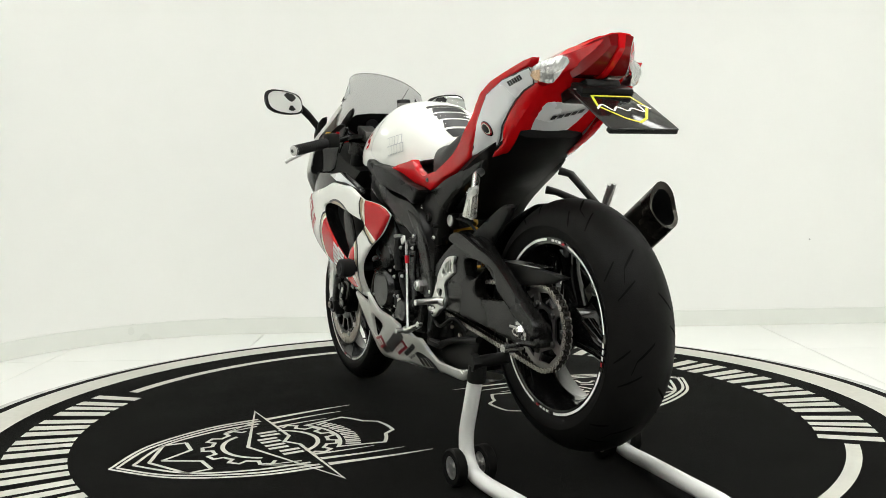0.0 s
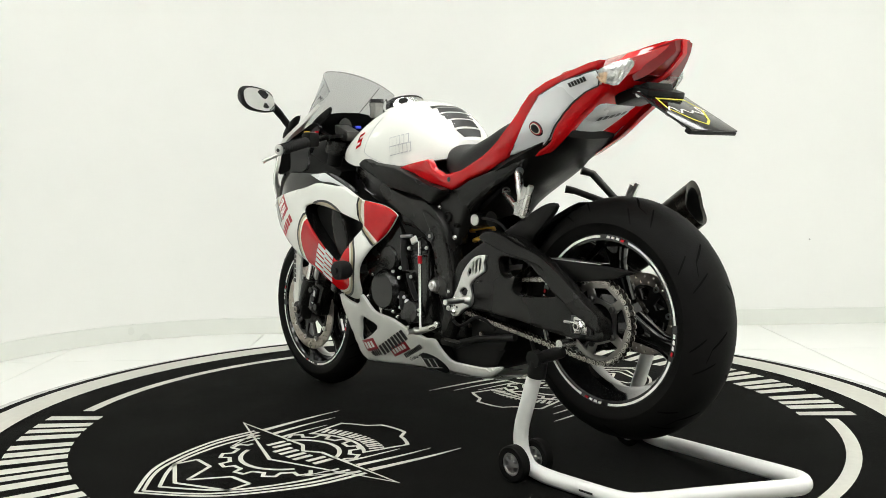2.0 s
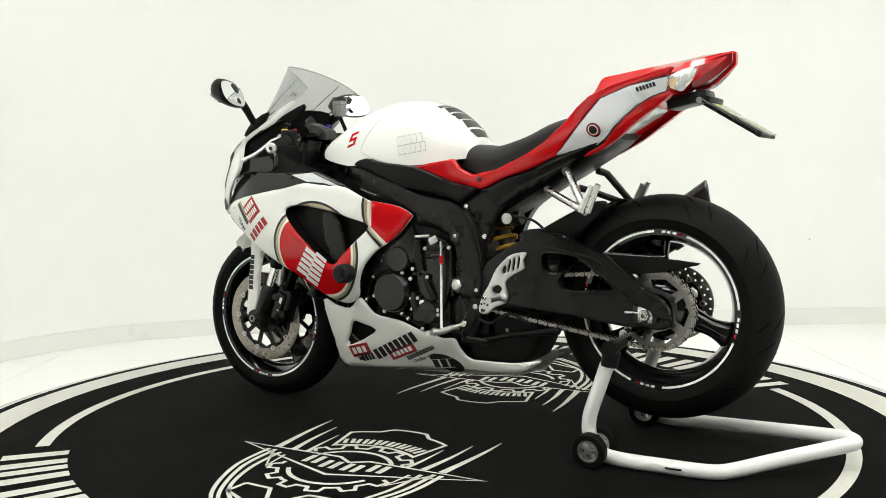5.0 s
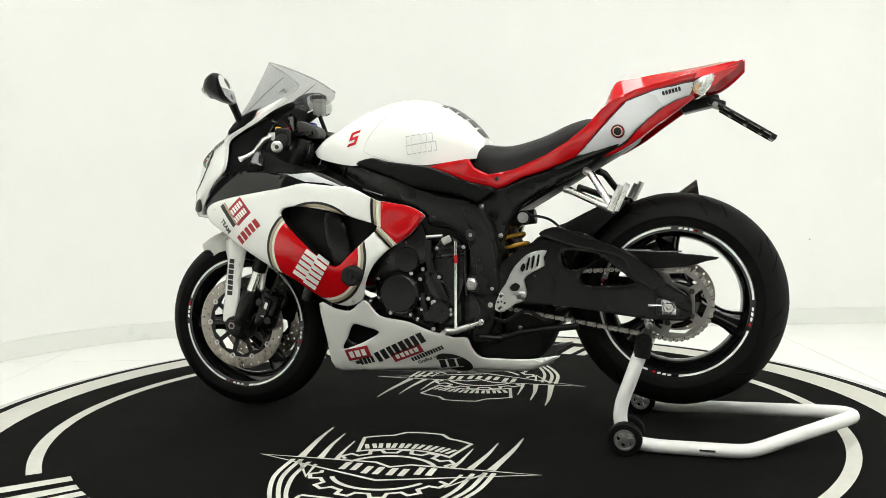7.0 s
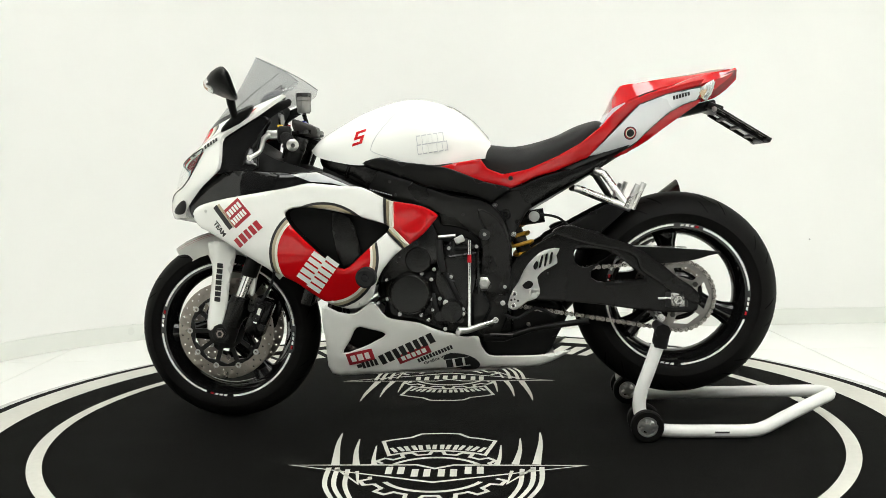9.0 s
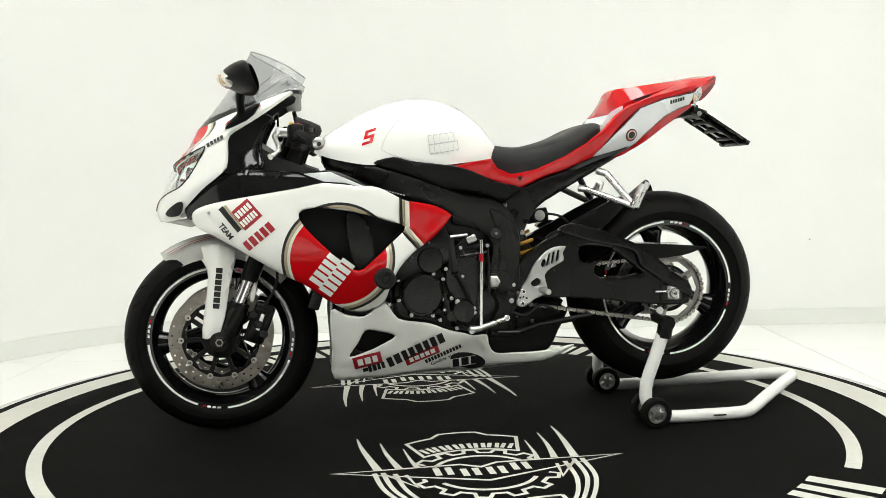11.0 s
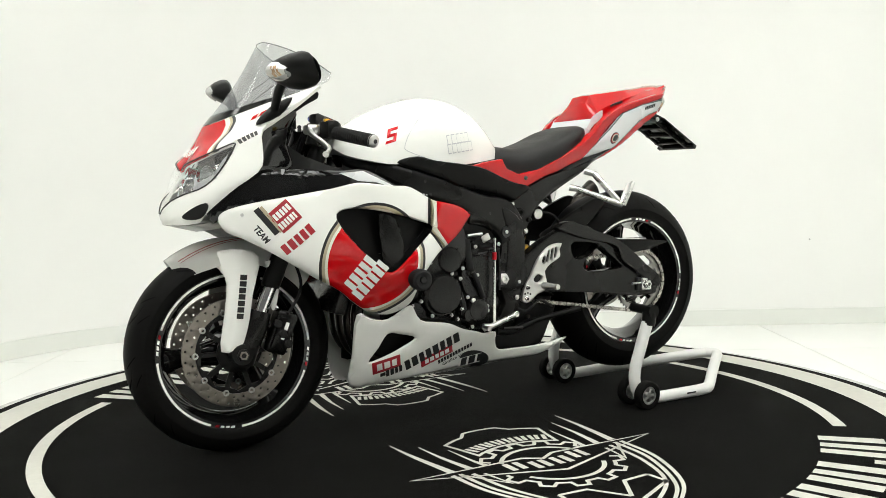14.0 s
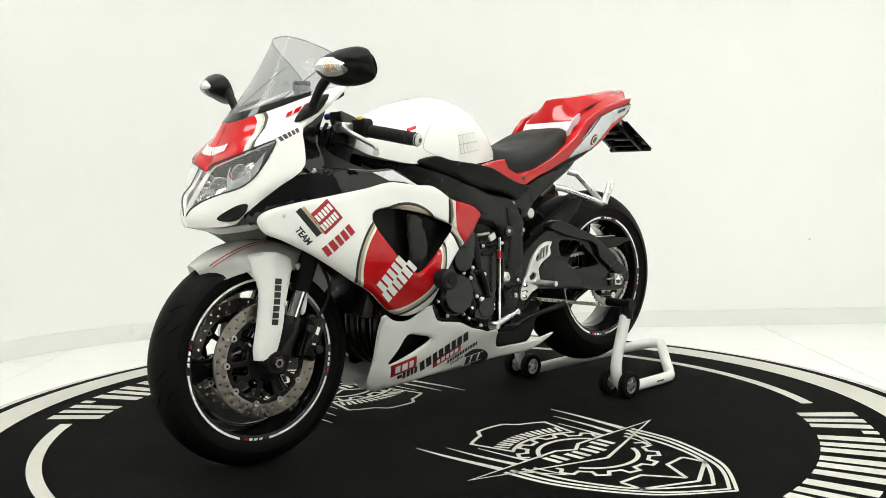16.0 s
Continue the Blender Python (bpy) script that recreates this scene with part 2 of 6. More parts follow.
def unseen_ceiling_light(x, y, sx, sy):
    e = empty("unseen_ceiling_light", pose(x, y, 2.97))
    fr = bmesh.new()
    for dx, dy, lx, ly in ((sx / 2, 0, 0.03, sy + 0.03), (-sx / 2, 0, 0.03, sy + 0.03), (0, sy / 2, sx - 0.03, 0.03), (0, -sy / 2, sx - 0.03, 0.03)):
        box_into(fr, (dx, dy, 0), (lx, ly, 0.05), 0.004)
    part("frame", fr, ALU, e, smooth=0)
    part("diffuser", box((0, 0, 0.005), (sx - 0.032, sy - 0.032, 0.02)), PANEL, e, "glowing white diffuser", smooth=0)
    return tagged(e, "large white glowing ceiling panel light, unseen", "lamp", "ceiling panel lights")


# unseen panels; front rows added and enlarged to fill the side facing the camera
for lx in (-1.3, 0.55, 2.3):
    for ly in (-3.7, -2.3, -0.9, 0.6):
        unseen_ceiling_light(lx, ly, 1.3, 0.9 if ly < -2.0 else 0.5)


# ---- turntable
def ring_flat(r0, r1, a0, a1, z, n=96):
    bm = bmesh.new()
    A = [a0 + (a1 - a0) * i / n for i in range(n + 1)]
    inner = [bm.verts.new((r0 * math.cos(a), r0 * math.sin(a), z)) for a in A]
    outer = [bm.verts.new((r1 * math.cos(a), r1 * math.sin(a), z)) for a in A]
    for i in range(n):
        bm.faces.new((inner[i], outer[i], outer[i + 1], inner[i + 1]))
    return bm


def stroke_into(bm, pts, w0, w1=None, z=0.0, closed=False):
    """A flat painted line of a width that may taper."""
    P = [Vector((p[0], p[1])) for p in pts]
    n = len(P)
    w1 = w0 if w1 is None else w1
    L, Rr = [], []
    for i, p in enumerate(P):
        a, b = (P[i - 1], P[(i + 1) % n]) if closed else (P[max(i - 1, 0)], P[min(i + 1, n - 1)])
        d1, d2 = (p - a), (b - p)
        d1 = d1.normalized() if d1.length > 1e-9 else d2.normalized()
        d2 = d2.normalized() if d2.length > 1e-9 else d1
        nrm = Vector((-(d1 + d2).y, (d1 + d2).x))
        nrm = nrm.normalized() if nrm.length > 1e-6 else Vector((-d1.y, d1.x))
        k = 1.0 / max(0.45, abs(nrm.dot(Vector((-d1.y, d1.x)))))
        w = (w0 + (w1 - w0) * i / max(1, n - 1)) * 0.5 * k
        L.append(bm.verts.new((*(p + nrm * w), z)))
        Rr.append(bm.verts.new((*(p - nrm * w), z)))
    for i in range(n if closed else n - 1):
        j = (i + 1) % n
        bm.faces.new((L[i], Rr[i], Rr[j], L[j]))
    return bm


def gear_line(cx, cy, r0, r1, teeth, a0, a1):
    pts = []
    for i in range(teeth):
        for f, r in ((0.0, r0), (0.22, r0), (0.32, r1), (0.68, r1), (0.78, r0)):
            a = a0 + (a1 - a0) * (i + f) / teeth
            pts.append((cx + r * math.cos(a), cy + r * math.sin(a)))
    return pts


def text_into(bm, text, at, height, width, z, turn=0.0, flip=1):
    """Flat lettering centred at a place of the mat; its top points along the turned y."""
    tris, w = marks(text, True)
    ca, sa = math.cos(turn), math.sin(turn)
    for t in tris:
        vs = []
        for p in t:
            x, y = (p.x / w - 0.5) * width, (p.y - 0.5) * height
            vs.append(bm.verts.new((at[0] + ca * x - sa * y, at[1] + sa * x + ca * y, z)))
        bm.faces.new(vs)
    return bm


def mat_logo(parent, turn, z):
    """The printed crest: gear ring, crossing spear, banner, and tapering blades that meet in a point."""
    m = Matrix.Rotation(turn, 4, "Z")
    w = 0.011

    def lay(name, bm, under, label=""):
        bmesh.ops.transform(bm, matrix=m, verts=bm.verts)
        return part(name, bm, PRINT, under, label, smooth=0)

    def ring_half(a0, a1):
        return [(0.138 * math.cos(radians(a0 + (a1 - a0) * i / 24)), 0.582 + 0.138 * math.sin(radians(a0 + (a1 - a0) * i / 24))) for i in range(25)]

    crest = lay("printed_crest", stroke_into(bmesh.new(), [(0.39, 0.508), (0.05, 0.508), (0.0, 0.540), (-0.05, 0.510), (-0.40, 0.518), (0.0, 0.650)], w, z=z, closed=True), parent, "white printed crest with gear and spear")
    for a0, a1 in ((208, 332), (28, 152)):
        lay("ring_arc", stroke_into(bmesh.new(), ring_half(a0, a1), 0.013, z=z), crest)
    lay("gear_line", stroke_into(bmesh.new(), gear_line(0, 0.582, 0.168, 0.195, 5, radians(205), radians(335)), w, z=z), crest)
    lay("gear_line", stroke_into(bmesh.new(), gear_line(0, 0.582, 0.168, 0.195, 6, radians(8), radians(172)), w, z=z), crest)
    ban = []
    for i in range(13):
        a = radians(270 - 32 + 64 * i / 12)
        ban.append((0.31 * math.cos(a), 0.595 + 0.35 * math.sin(a) + (0.02 if i in (4, 5, 6, 7, 8) else 0.05) - 0.06))
    for i in range(13):
        a = radians(270 + 34 - 68 * i / 12)
        ban.append((0.24 * math.cos(a), 0.63 + 0.25 * math.sin(a)))
    lay("banner", stroke_into(bmesh.new(), ban, w, z=z, closed=True), crest)
    for s in (1, -1):
        for k, (x0, y0, x1) in enumerate(((0.300, 0.200, 0.272), (0.238, 0.262, 0.215), (0.180, 0.330, 0.165))):
            lay("blade", stroke_into(bmesh.new(), spline([(s * x0, y0), (s * (x0 - 0.006), y0 + 0.12), (s * x1, 0.508)], 6, False), 0.003, 0.024 - 0.003 * k, z=z), crest)
        for k, (x0, y1) in enumerate(((0.285, 1.035), (0.262, 1.015))):
            lay("long_edge", stroke_into(bmesh.new(), spline([(s * x0, 0.53), (s * (x0 - 0.02), 0.70), (s * (x0 - 0.12), 0.90), (0.0, y1)], 8, False), 0.014, 0.009, z=z), crest)
        lay("long_edge", stroke_into(bmesh.new(), spline([(s * 0.232, 0.545), (s * 0.215, 0.70), (s * 0.145, 0.86), (0.0, 0.972)], 8, False), 0.013, 0.01, z=z), crest)
        lay("barb", stroke_into(bmesh.new(), [(s * 0.205, 0.56), (s * 0.19, 0.66), (s * 0.262, 0.54)], 0.010, z=z), crest)
        lay("point_line", stroke_into(bmesh.new(), [(s * 0.143, 0.795), (s * 0.148, 0.86), (0.0, 0.93)], w, z=z), crest)
        lay("point_line", stroke_into(bmesh.new(), [(s * 0.143, 0.795), (s * 0.06, 0.80), (0.0, 0.895)], w, z=z), crest)
    for k, x in enumerate((0.105, 0.035, -0.035, -0.105)):
        lay("mark", text_into(bmesh.new(), 1, (x, 0.565 + (0.010 if k in (1, 2) else -0.010)), 0.060, 0.050, z, math.pi), crest)
    for i in range(7):
        a = radians(270 + 24 - 48 * i / 6)
        lay("mark", text_into(bmesh.new(), 1, (0.285 * math.cos(a), 0.615 + 0.27 * math.sin(a)), 0.045, 0.034, z, a - math.pi / 2), crest)
    return crest


def turntable():
    e = empty("turntable")
    part("platform", lathe([(1e-4, -0.055), (1.585, -0.055), (1.60, -0.045), (1.60, -0.012), (1.594, -0.006), (1e-4, -0.006)], "z", 128), RIM_ALU, e, "scuffed pale metal edge")
    part("carpet", lathe([(1e-4, -0.005), (1.552, -0.005), (1.552, -0.001), (1.549, 0.0), (1e-4, 0.0)], "z", 128), CARPET, e, "black carpet mat with lint")
    part("white_band", ring_flat(1.392, 1.510, 0, 2 * math.pi, 0.0015, 160), PRINT, e, "broad white printed ring", smooth=0)
    for a0, a1 in ((-42.6, 41.5), (140.2, 222.8)):
        part("thin_arc", ring_flat(1.198, 1.238, radians(a0), radians(a1), 0.0015, 72), PRINT, e, "thin white printed arc", smooth=0)
    for start in (44.3, -135.7):
        widths = [1.0] * 11 + [0.35, 0.45, 1.0]
        step = 91.5 / sum(widths)
        a = start
        for k, wd in enumerate(widths):
            mid = radians(a + step * wd / 2)
            size, rad = (0.045, 1.29) if wd == 0.35 else (0.178, 1.222)
            arc = 1.222 * radians(step * wd) * 0.86
            bm = bmesh.new()
            ca, sa = math.cos(mid), math.sin(mid)
            # plain bars of the lettering's size and spacing
            if wd < 1.0:
                bars = [(0.0, 0.0, 0.7, 1.0)]
            else:
                bars = [[(-0.33, 0, 0.34, 1.0), (0.33, 0, 0.34, 1.0)], [(-0.35, 0, 0.30, 1.0), (0.20, 0, 0.36, 1.0)], [(-0.22, 0, 0.34, 1.0), (0.33, 0, 0.34, 1.0)]][k % 3]
            for bx, by, bw, bh in bars:
                q = []
                for ux, uy in ((-0.5, -0.5), (0.5, -0.5), (0.5, 0.5), (-0.5, 0.5)):
                    along, up = (bx + ux * bw) * arc, (by + uy * bh) * size
                    rr_ = rad - up
                    an = mid + along / 1.222
                    q.append(bm.verts.new((rr_ * math.cos(an), rr_ * math.sin(an), 0.0015 + 0.0001 * len(bm.faces))))
                bm.faces.new(q)
            part("mark", bm, PRINT, e, smooth=0)
            a += step * wd
    mat_logo(e, 0.0, 0.0015)
    mat_logo(e, math.pi, 0.0015)
    return tagged(e, "round black carpeted turntable with white printed rings and crests", "turntable")


table = turntable()


# ---- paddock stand (places in the motorcycle's own space: x forward, y left, z up)
def stand_wheel(parent, x, y, z):
    w = part("stand_wheel", lathe([(0.030, -0.014), (0.043, -0.014), (0.047, -0.010), (0.047, 0.010), (0.043, 0.014), (0.030, 0.014)], "y", 32, (x, y, z), True), RUBBER, parent, "small black rubber wheel")
    holes = [[(x + rr * math.cos(q + d), z + rr * math.sin(q + d)) for rr, d in ((0.011, -0.25), (0.011, 0.25), (0.023, 0.42), (0.024, 0.0), (0.023, -0.42))] for q in [2 * math.pi * k / 5 for k in range(5)]]
    hub = panel([(x + 0.0302 * math.cos(2 * math.pi * k / 30), z + 0.0302 * math.sin(2 * math.pi * k / 30)) for k in range(30)], lambda u, v: y + 0.011, holes, edge=0.002, step=0.02, thick=0.022, smooth=0)
    part("hub", hub, ALU, w, "grey spoked hub")
    return w


def paddock_stand():
    e = empty("paddock_stand")
    for s in (1, -1):
        y = 0.230 * s + 0.012
        low = [(-0.655, y, 0.295), (-0.625, y, 0.21), (-0.598, y, 0.13), (-0.598, y, 0.075), (-0.625, y, 0.035), (-0.68, y, 0.022), (-0.80, y if s > 0 else -0.182, 0.021 if s > 0 else 0.034)]
        low += [(-0.915, y - 0.006, 0.021), (-0.965, 0.208, 0.024), (-1.05, 0.136, 0.040), (-1.17, 0.036, 0.062)] if s > 0 else [(-1.00, -0.120, 0.053), (-1.17, -0.067, 0.069), (-1.212, -0.042, 0.072), (-1.220, -0.008, 0.071), (-1.17, 0.036, 0.062)]
        leg = spline(low, 5, False)
        part("tube", tube(leg, 0.0195, 16), STANDP, e)
        if s > 0:
            part("label_bar", box((-0.83, y + 0.0197, 0.023), (0.042, 0.001, 0.005)), INK, e, "small dark print", smooth=0)
        stand_wheel(e, -0.612, y + 0.042, 0.047)
        stand_wheel(e, -0.612, y - 0.042, 0.047)
        part("axle_pin", tube([(-0.612, y - 0.05, 0.047), (-0.612, y + 0.05, 0.047)], 0.006, 10), ALU, e)
        sock = bmesh.new()
        tube_into(sock, [(-0.652, y, 0.270), (-0.660, y, 0.312)], 0.0235, 16)
        tube_into(sock, [(-0.660, y, 0.318), (-0.660, y - s * 0.085, 0.322)], 0.016, 16)
        tube_into(sock, [(-0.660, y + s * 0.022, 0.318), (-0.660, y, 0.318)], 0.023, 8)
        part("pad_socket", sock, PLASTIC, e, "black rubber pad holder")
    return tagged(e, "white tubular paddock stand with small wheels holding the rear", "paddock stand")




# ---- motorcycle (its own space: x forward, y left, z up from the table)
bike = empty("motorcycle")
tagged(bike, "white, red and black sport motorcycle held upright on a paddock stand", "motorcycle")


def inside(P, poly):
    """Which of the points P lie in the polygon."""
    Q = np.array([(p[0], p[1]) for p in poly])
    R = np.roll(Q, -1, axis=0)
    x, y = P[:, 0:1], P[:, 1:2]
    cond = (Q[:, 1] > y) != (R[:, 1] > y)
    dy = np.where(np.abs(R[:, 1] - Q[:, 1]) < 1e-12, 1e-12, R[:, 1] - Q[:, 1])
    xi = Q[:, 0] + (y - Q[:, 1]) * (R[:, 0] - Q[:, 0]) / dy
    return (np.sum(cond & (x < xi), axis=1) % 2) == 1


def edge_distance(P, loops):
    best = np.full(len(P), 9.0)
    for loop in loops:
        Q = np.array([(p[0], p[1]) for p in loop])
        R = np.roll(Q, -1, axis=0)
        d = R - Q
        L = np.maximum((d * d).sum(1), 1e-12)
        for i in range(len(Q)):
            t = np.clip(((P - Q[i]) @ d[i]) / L[i], 0, 1)
            best = np.minimum(best, np.hypot(*(P - Q[i] - t[:, None] * d[i]).T))
    return best


def dense(loop, step):
    out = []
    n = len(loop)
    for i in range(n):
        a, b = Vector(loop[i][:2]), Vector(loop[(i + 1) % n][:2])
        k = max(1, int((b - a).length / step))
        out += [a.lerp(b, j / k) for j in range(k)]
    return out


def panel(outline, yfun, holes=(), lines=(), edge=0.008, step=0.018, thick=0.004, paint=None, sign=1, smooth=3, place=None):
    """A curved body panel: an outline in side view (x, z) laid on the surface y = yfun(x, z), with rolled edges, openings, colour fields and thickness."""
    from mathutils.geometry import delaunay_2d_cdt
    outer = dense(spline(outline, smooth) if smooth else [Vector(p) for p in outline], step)
    inner = [dense(spline(h, smooth) if smooth else [Vector(p) for p in h], step) for h in holes]
    loops = [outer] + inner
    verts, edges = [], []
    for lp in loops:
        b = len(verts)
        verts += [Vector(p[:2]) for p in lp]
        edges += [(b + i, b + (i + 1) % len(lp)) for i in range(len(lp))]
    for ln in lines:
        b = len(verts)
        verts += [Vector(p) for p in ln]
        edges += [(b + i, b + i + 1) for i in range(len(ln) - 1)]
    X = np.array([(p[0], p[1]) for p in outer])
    gx, gz = np.meshgrid(np.arange(X[:, 0].min(), X[:, 0].max(), step), np.arange(X[:, 1].min(), X[:, 1].max(), step))
    G = np.stack([gx.ravel(), gz.ravel()], 1)
    G[:, 0] += (np.floor((G[:, 1] - X[:, 1].min()) / step + 0.5) % 2) * step * 0.5
    rims = []
    for lp in loops:
        n = len(lp)
        for i in range(n):
            d = Vector(lp[(i + 1) % n][:2]) - Vector(lp[i - 1][:2])
            if d.length < 1e-9:
                continue
            nn = Vector((-d.y, d.x)).normalized()
            for s in (1, -1):
                for f in (0.3, 1.0):
                    rims.append(Vector(lp[i][:2]) + nn * s * f * edge)
    rims = np.array([(p.x, p.y) for p in rims])
    dr = edge_distance(rims, loops)
    rims = rims[dr > edge * 0.27]
    G = G[edge_distance(G, loops) > edge * 1.15]
    C = np.concatenate([rims, G])
    ok = inside(C, outer)
    for h in inner:
        ok &= ~inside(C, h)
    verts += [Vector(p) for p in C[ok]]
    vo, _, fo, _, _, _ = delaunay_2d_cdt(verts, edges, [], 0, 1e-5)
    V = np.array([(v.x, v.y) for v in vo])
    F = [f for f in fo if len(f) == 3]
    cen = np.array([V[list(f)].mean(0) for f in F])
    ok = inside(cen, outer)
    for h in inner:
        ok &= ~inside(cen, h)
    D = edge_distance(V, loops)
    t = np.clip(1 - D / edge, 0, 1)
    drop = edge * 0.7 * (1 - np.sqrt(np.maximum(0, 1 - t * t)))
    bm = bmesh.new()
    if place:
        at = lambda i, off: place(V[i, 0], V[i, 1], off)
    else:
        Y = np.array([yfun(a, b) for a, b in V])
        at = lambda i, off: Vector((V[i, 0], Y[i] + off, V[i, 1]))
    side = lambda p: (p[0], sign * p[1], p[2])
    bv = [bm.verts.new(side(at(i, -drop[i]))) for i in range(len(V))]
    index = {v: i for i, v in enumerate(bv)}
    faces = []
    for f, c, o in zip(F, cen, ok):
        if o:
            fc = bm.faces.new([bv[i] for i in f])
            fc.material_index = paint(c[0], c[1]) if paint else 0
            faces.append(fc)
    for v in [v for v in bm.verts if not v.link_faces]:
        bm.verts.remove(v)
    if thick:
        back = {}
        rimedges = [e for e in bm.edges if len(e.link_faces) == 1]
        for v in list(bm.verts):
            back[v] = bm.verts.new(side(at(index[v], -drop[index[v]] - thick)))
        for fc in faces:
            nf = bm.faces.new([back[v] for v in reversed(fc.verts)])
            nf.material_index = fc.material_index
        for e in rimedges:
            a, b = e.verts
            nf = bm.faces.new((a, b, back[b], back[a]))
            nf.material_index = e.link_faces[0].material_index
    return bm


def surface(points):
    """A smooth surface y(x, z) through a few control points."""
    P = np.array(points, float)
    n = len(P)

    def k(a, b):
        r = np.hypot(a[:, None, 0] - b[None, :, 0], a[:, None, 1] - b[None, :, 1])
        return r * r * np.log(r + 1e-6)
    A = np.zeros((n + 3, n + 3))
    A[:n, :n] = k(P[:, :2], P[:, :2]) + np.eye(n) * 1e-4
    A[:n, n], A[:n, n + 1:] = 1, P[:, :2]
    A[n, :n], A[n + 1:, :n] = 1, P[:, :2].T
    w = np.linalg.solve(A, np.concatenate([P[:, 2], np.zeros(3)]))

    def f(x, z):
        q = np.array([[x, z]])
        return float(k(q, P[:, :2])[0] @ w[:n] + w[n] + w[n + 1] * x + w[n + 2] * z)
    return f


def lettering(text, at, height, width, yfun, parent, material, turn=0.0, off=0.0018, bold=0.02, name="word_mark", shear=0.0, sign=1, stack=False):
    """Vinyl lettering laid on a side panel; turn: degrees by which it climbs to the reader's right."""
    bm = bmesh.new()
    ca, sa = math.cos(radians(turn)), math.sin(radians(turn))
    rows = [1] * text if stack else [text]
    for i, row in enumerate(rows):
        tris, w = glyphs(row, bold=bold) if isinstance(row, str) else marks(row)
        h = height / len(rows) * (0.82 if stack else 1.0)
        up = (len(rows) / 2 - i - 0.5) * height / len(rows)
        for t in tris:
            vs = []
            for p in t:
                wd = width
                u, v = (p.x / w - 0.5) * wd, (p.y - 0.5) * h + up
                u += shear * v
                x, z = at[0] - sign * (ca * u - sa * v), at[1] + sa * u + ca * v
                vs.append(bm.verts.new((x, sign * (yfun(x, z) + off), z)))
            bm.faces.new(vs)
    return part(name, bm, material, parent, smooth=0, kind="stuff")


def sticker(outline, yfun, parent, material, off=0.0012, name="sticker", step=0.02, sign=1):
    return part(name, panel(outline, lambda x, z: yfun(x, z) + off, edge=0.0008, step=step, thick=0.0006, smooth=0, sign=sign), material, parent)


def rect(at, w, h, turn=0.0):
    ca, sa = math.cos(radians(turn)), math.sin(radians(turn))
    return [(at[0] - (ca * u - sa * v), at[1] + sa * u + ca * v) for u, v in ((-w / 2, -h / 2), (w / 2, -h / 2), (w / 2, h / 2), (-w / 2, h / 2))]


def dome(stations, seg=20, rows=None, close=True):
    """A shell lofted along x: stations of (x, lower z, upper z, half width, roundness)."""
    A = np.array(stations, float)
    n = len(A)
    tt = np.linspace(0, n - 1, (n - 1) * (rows or 5) + 1)
    out = []
    for t in tt:
        i = min(int(t), n - 2)
        f = t - i
        p0, a, b, p3 = A[max(i - 1, 0)], A[i], A[i + 1], A[min(i + 2, n - 1)]
        out.append(0.5 * (2 * a + (b - p0) * f + (2 * p0 - 5 * a + 4 * b - p3) * f * f + (3 * a - p0 - 3 * b + p3) * f ** 3))
    bm = bmesh.new()
    rings = []
    for x, zb, zt, w, e in out:
        ring = []
        for k in range(seg + 1):
            a = math.pi * k / seg
            c, s = math.cos(a), math.sin(a)
            ring.append(bm.verts.new((x, w * math.copysign(abs(c) ** e, c), zb + (zt - zb) * abs(s) ** e)))
        rings.append(ring)
    for A_, B_ in zip(rings, rings[1:]):
        for k in range(seg):
            bm.faces.new((A_[k], A_[k + 1], B_[k + 1], B_[k]))
        if close:
            bm.faces.new((A_[seg], A_[0], B_[0], B_[seg]))
    if close:
        bm.faces.new(rings[0])
        bm.faces.new(rings[-1][::-1])
    return bm


def loft(sections, n=6, rows=4, cap=True):
    """A solid through closed sections of equally many 3D points, smoothed round and along."""
    rounds = [spline(s, n) for s in sections]
    m = len(rounds[0])
    cols = [spline([r_[i] for r_ in rounds], rows, False) for i in range(m)]
    bm = bmesh.new()
    rings = [[bm.verts.new(cols[i][j]) for i in range(m)] for j in range(len(cols[0]))]
    for A_, B_ in zip(rings, rings[1:]):
        for i in range(m):
            bm.faces.new((A_[i], A_[(i + 1) % m], B_[(i + 1) % m], B_[i]))
    if cap:
        bm.faces.new(rings[0][::-1])
        bm.faces.new(rings[-1])
    return bm


def bolts(parent, places, r=0.006, h=0.006, material=None, seg=6, name="bolt"):
    """Hex bolt heads that face the left side."""
    for x, y, z in places:
        bm = bmesh.new()
        disc_into(bm, (x, y, z), r, h * 0.4, "y", 12, 0.0006)
        disc_into(bm, (x, y, z), r * 0.75, h, "y", seg, 0.0008)
        part(name, bm, material or ALU, parent)


# ---- wheels
def tyre_profile(R, half, rim, bead):
    pts = [(rim, -bead), (rim + 0.012, -bead - 0.007), (rim + 0.035, -half * 0.93)]
    for i in range(13):
        a = radians(-78 + 156 * i / 12)
        pts.append((R - half * 0.92 + half * 0.92 * math.cos(a), half * math.sin(a) / math.sin(radians(78))))
    return pts + [(rim + 0.035, half * 0.93), (rim + 0.012, bead + 0.007), (rim, bead)]


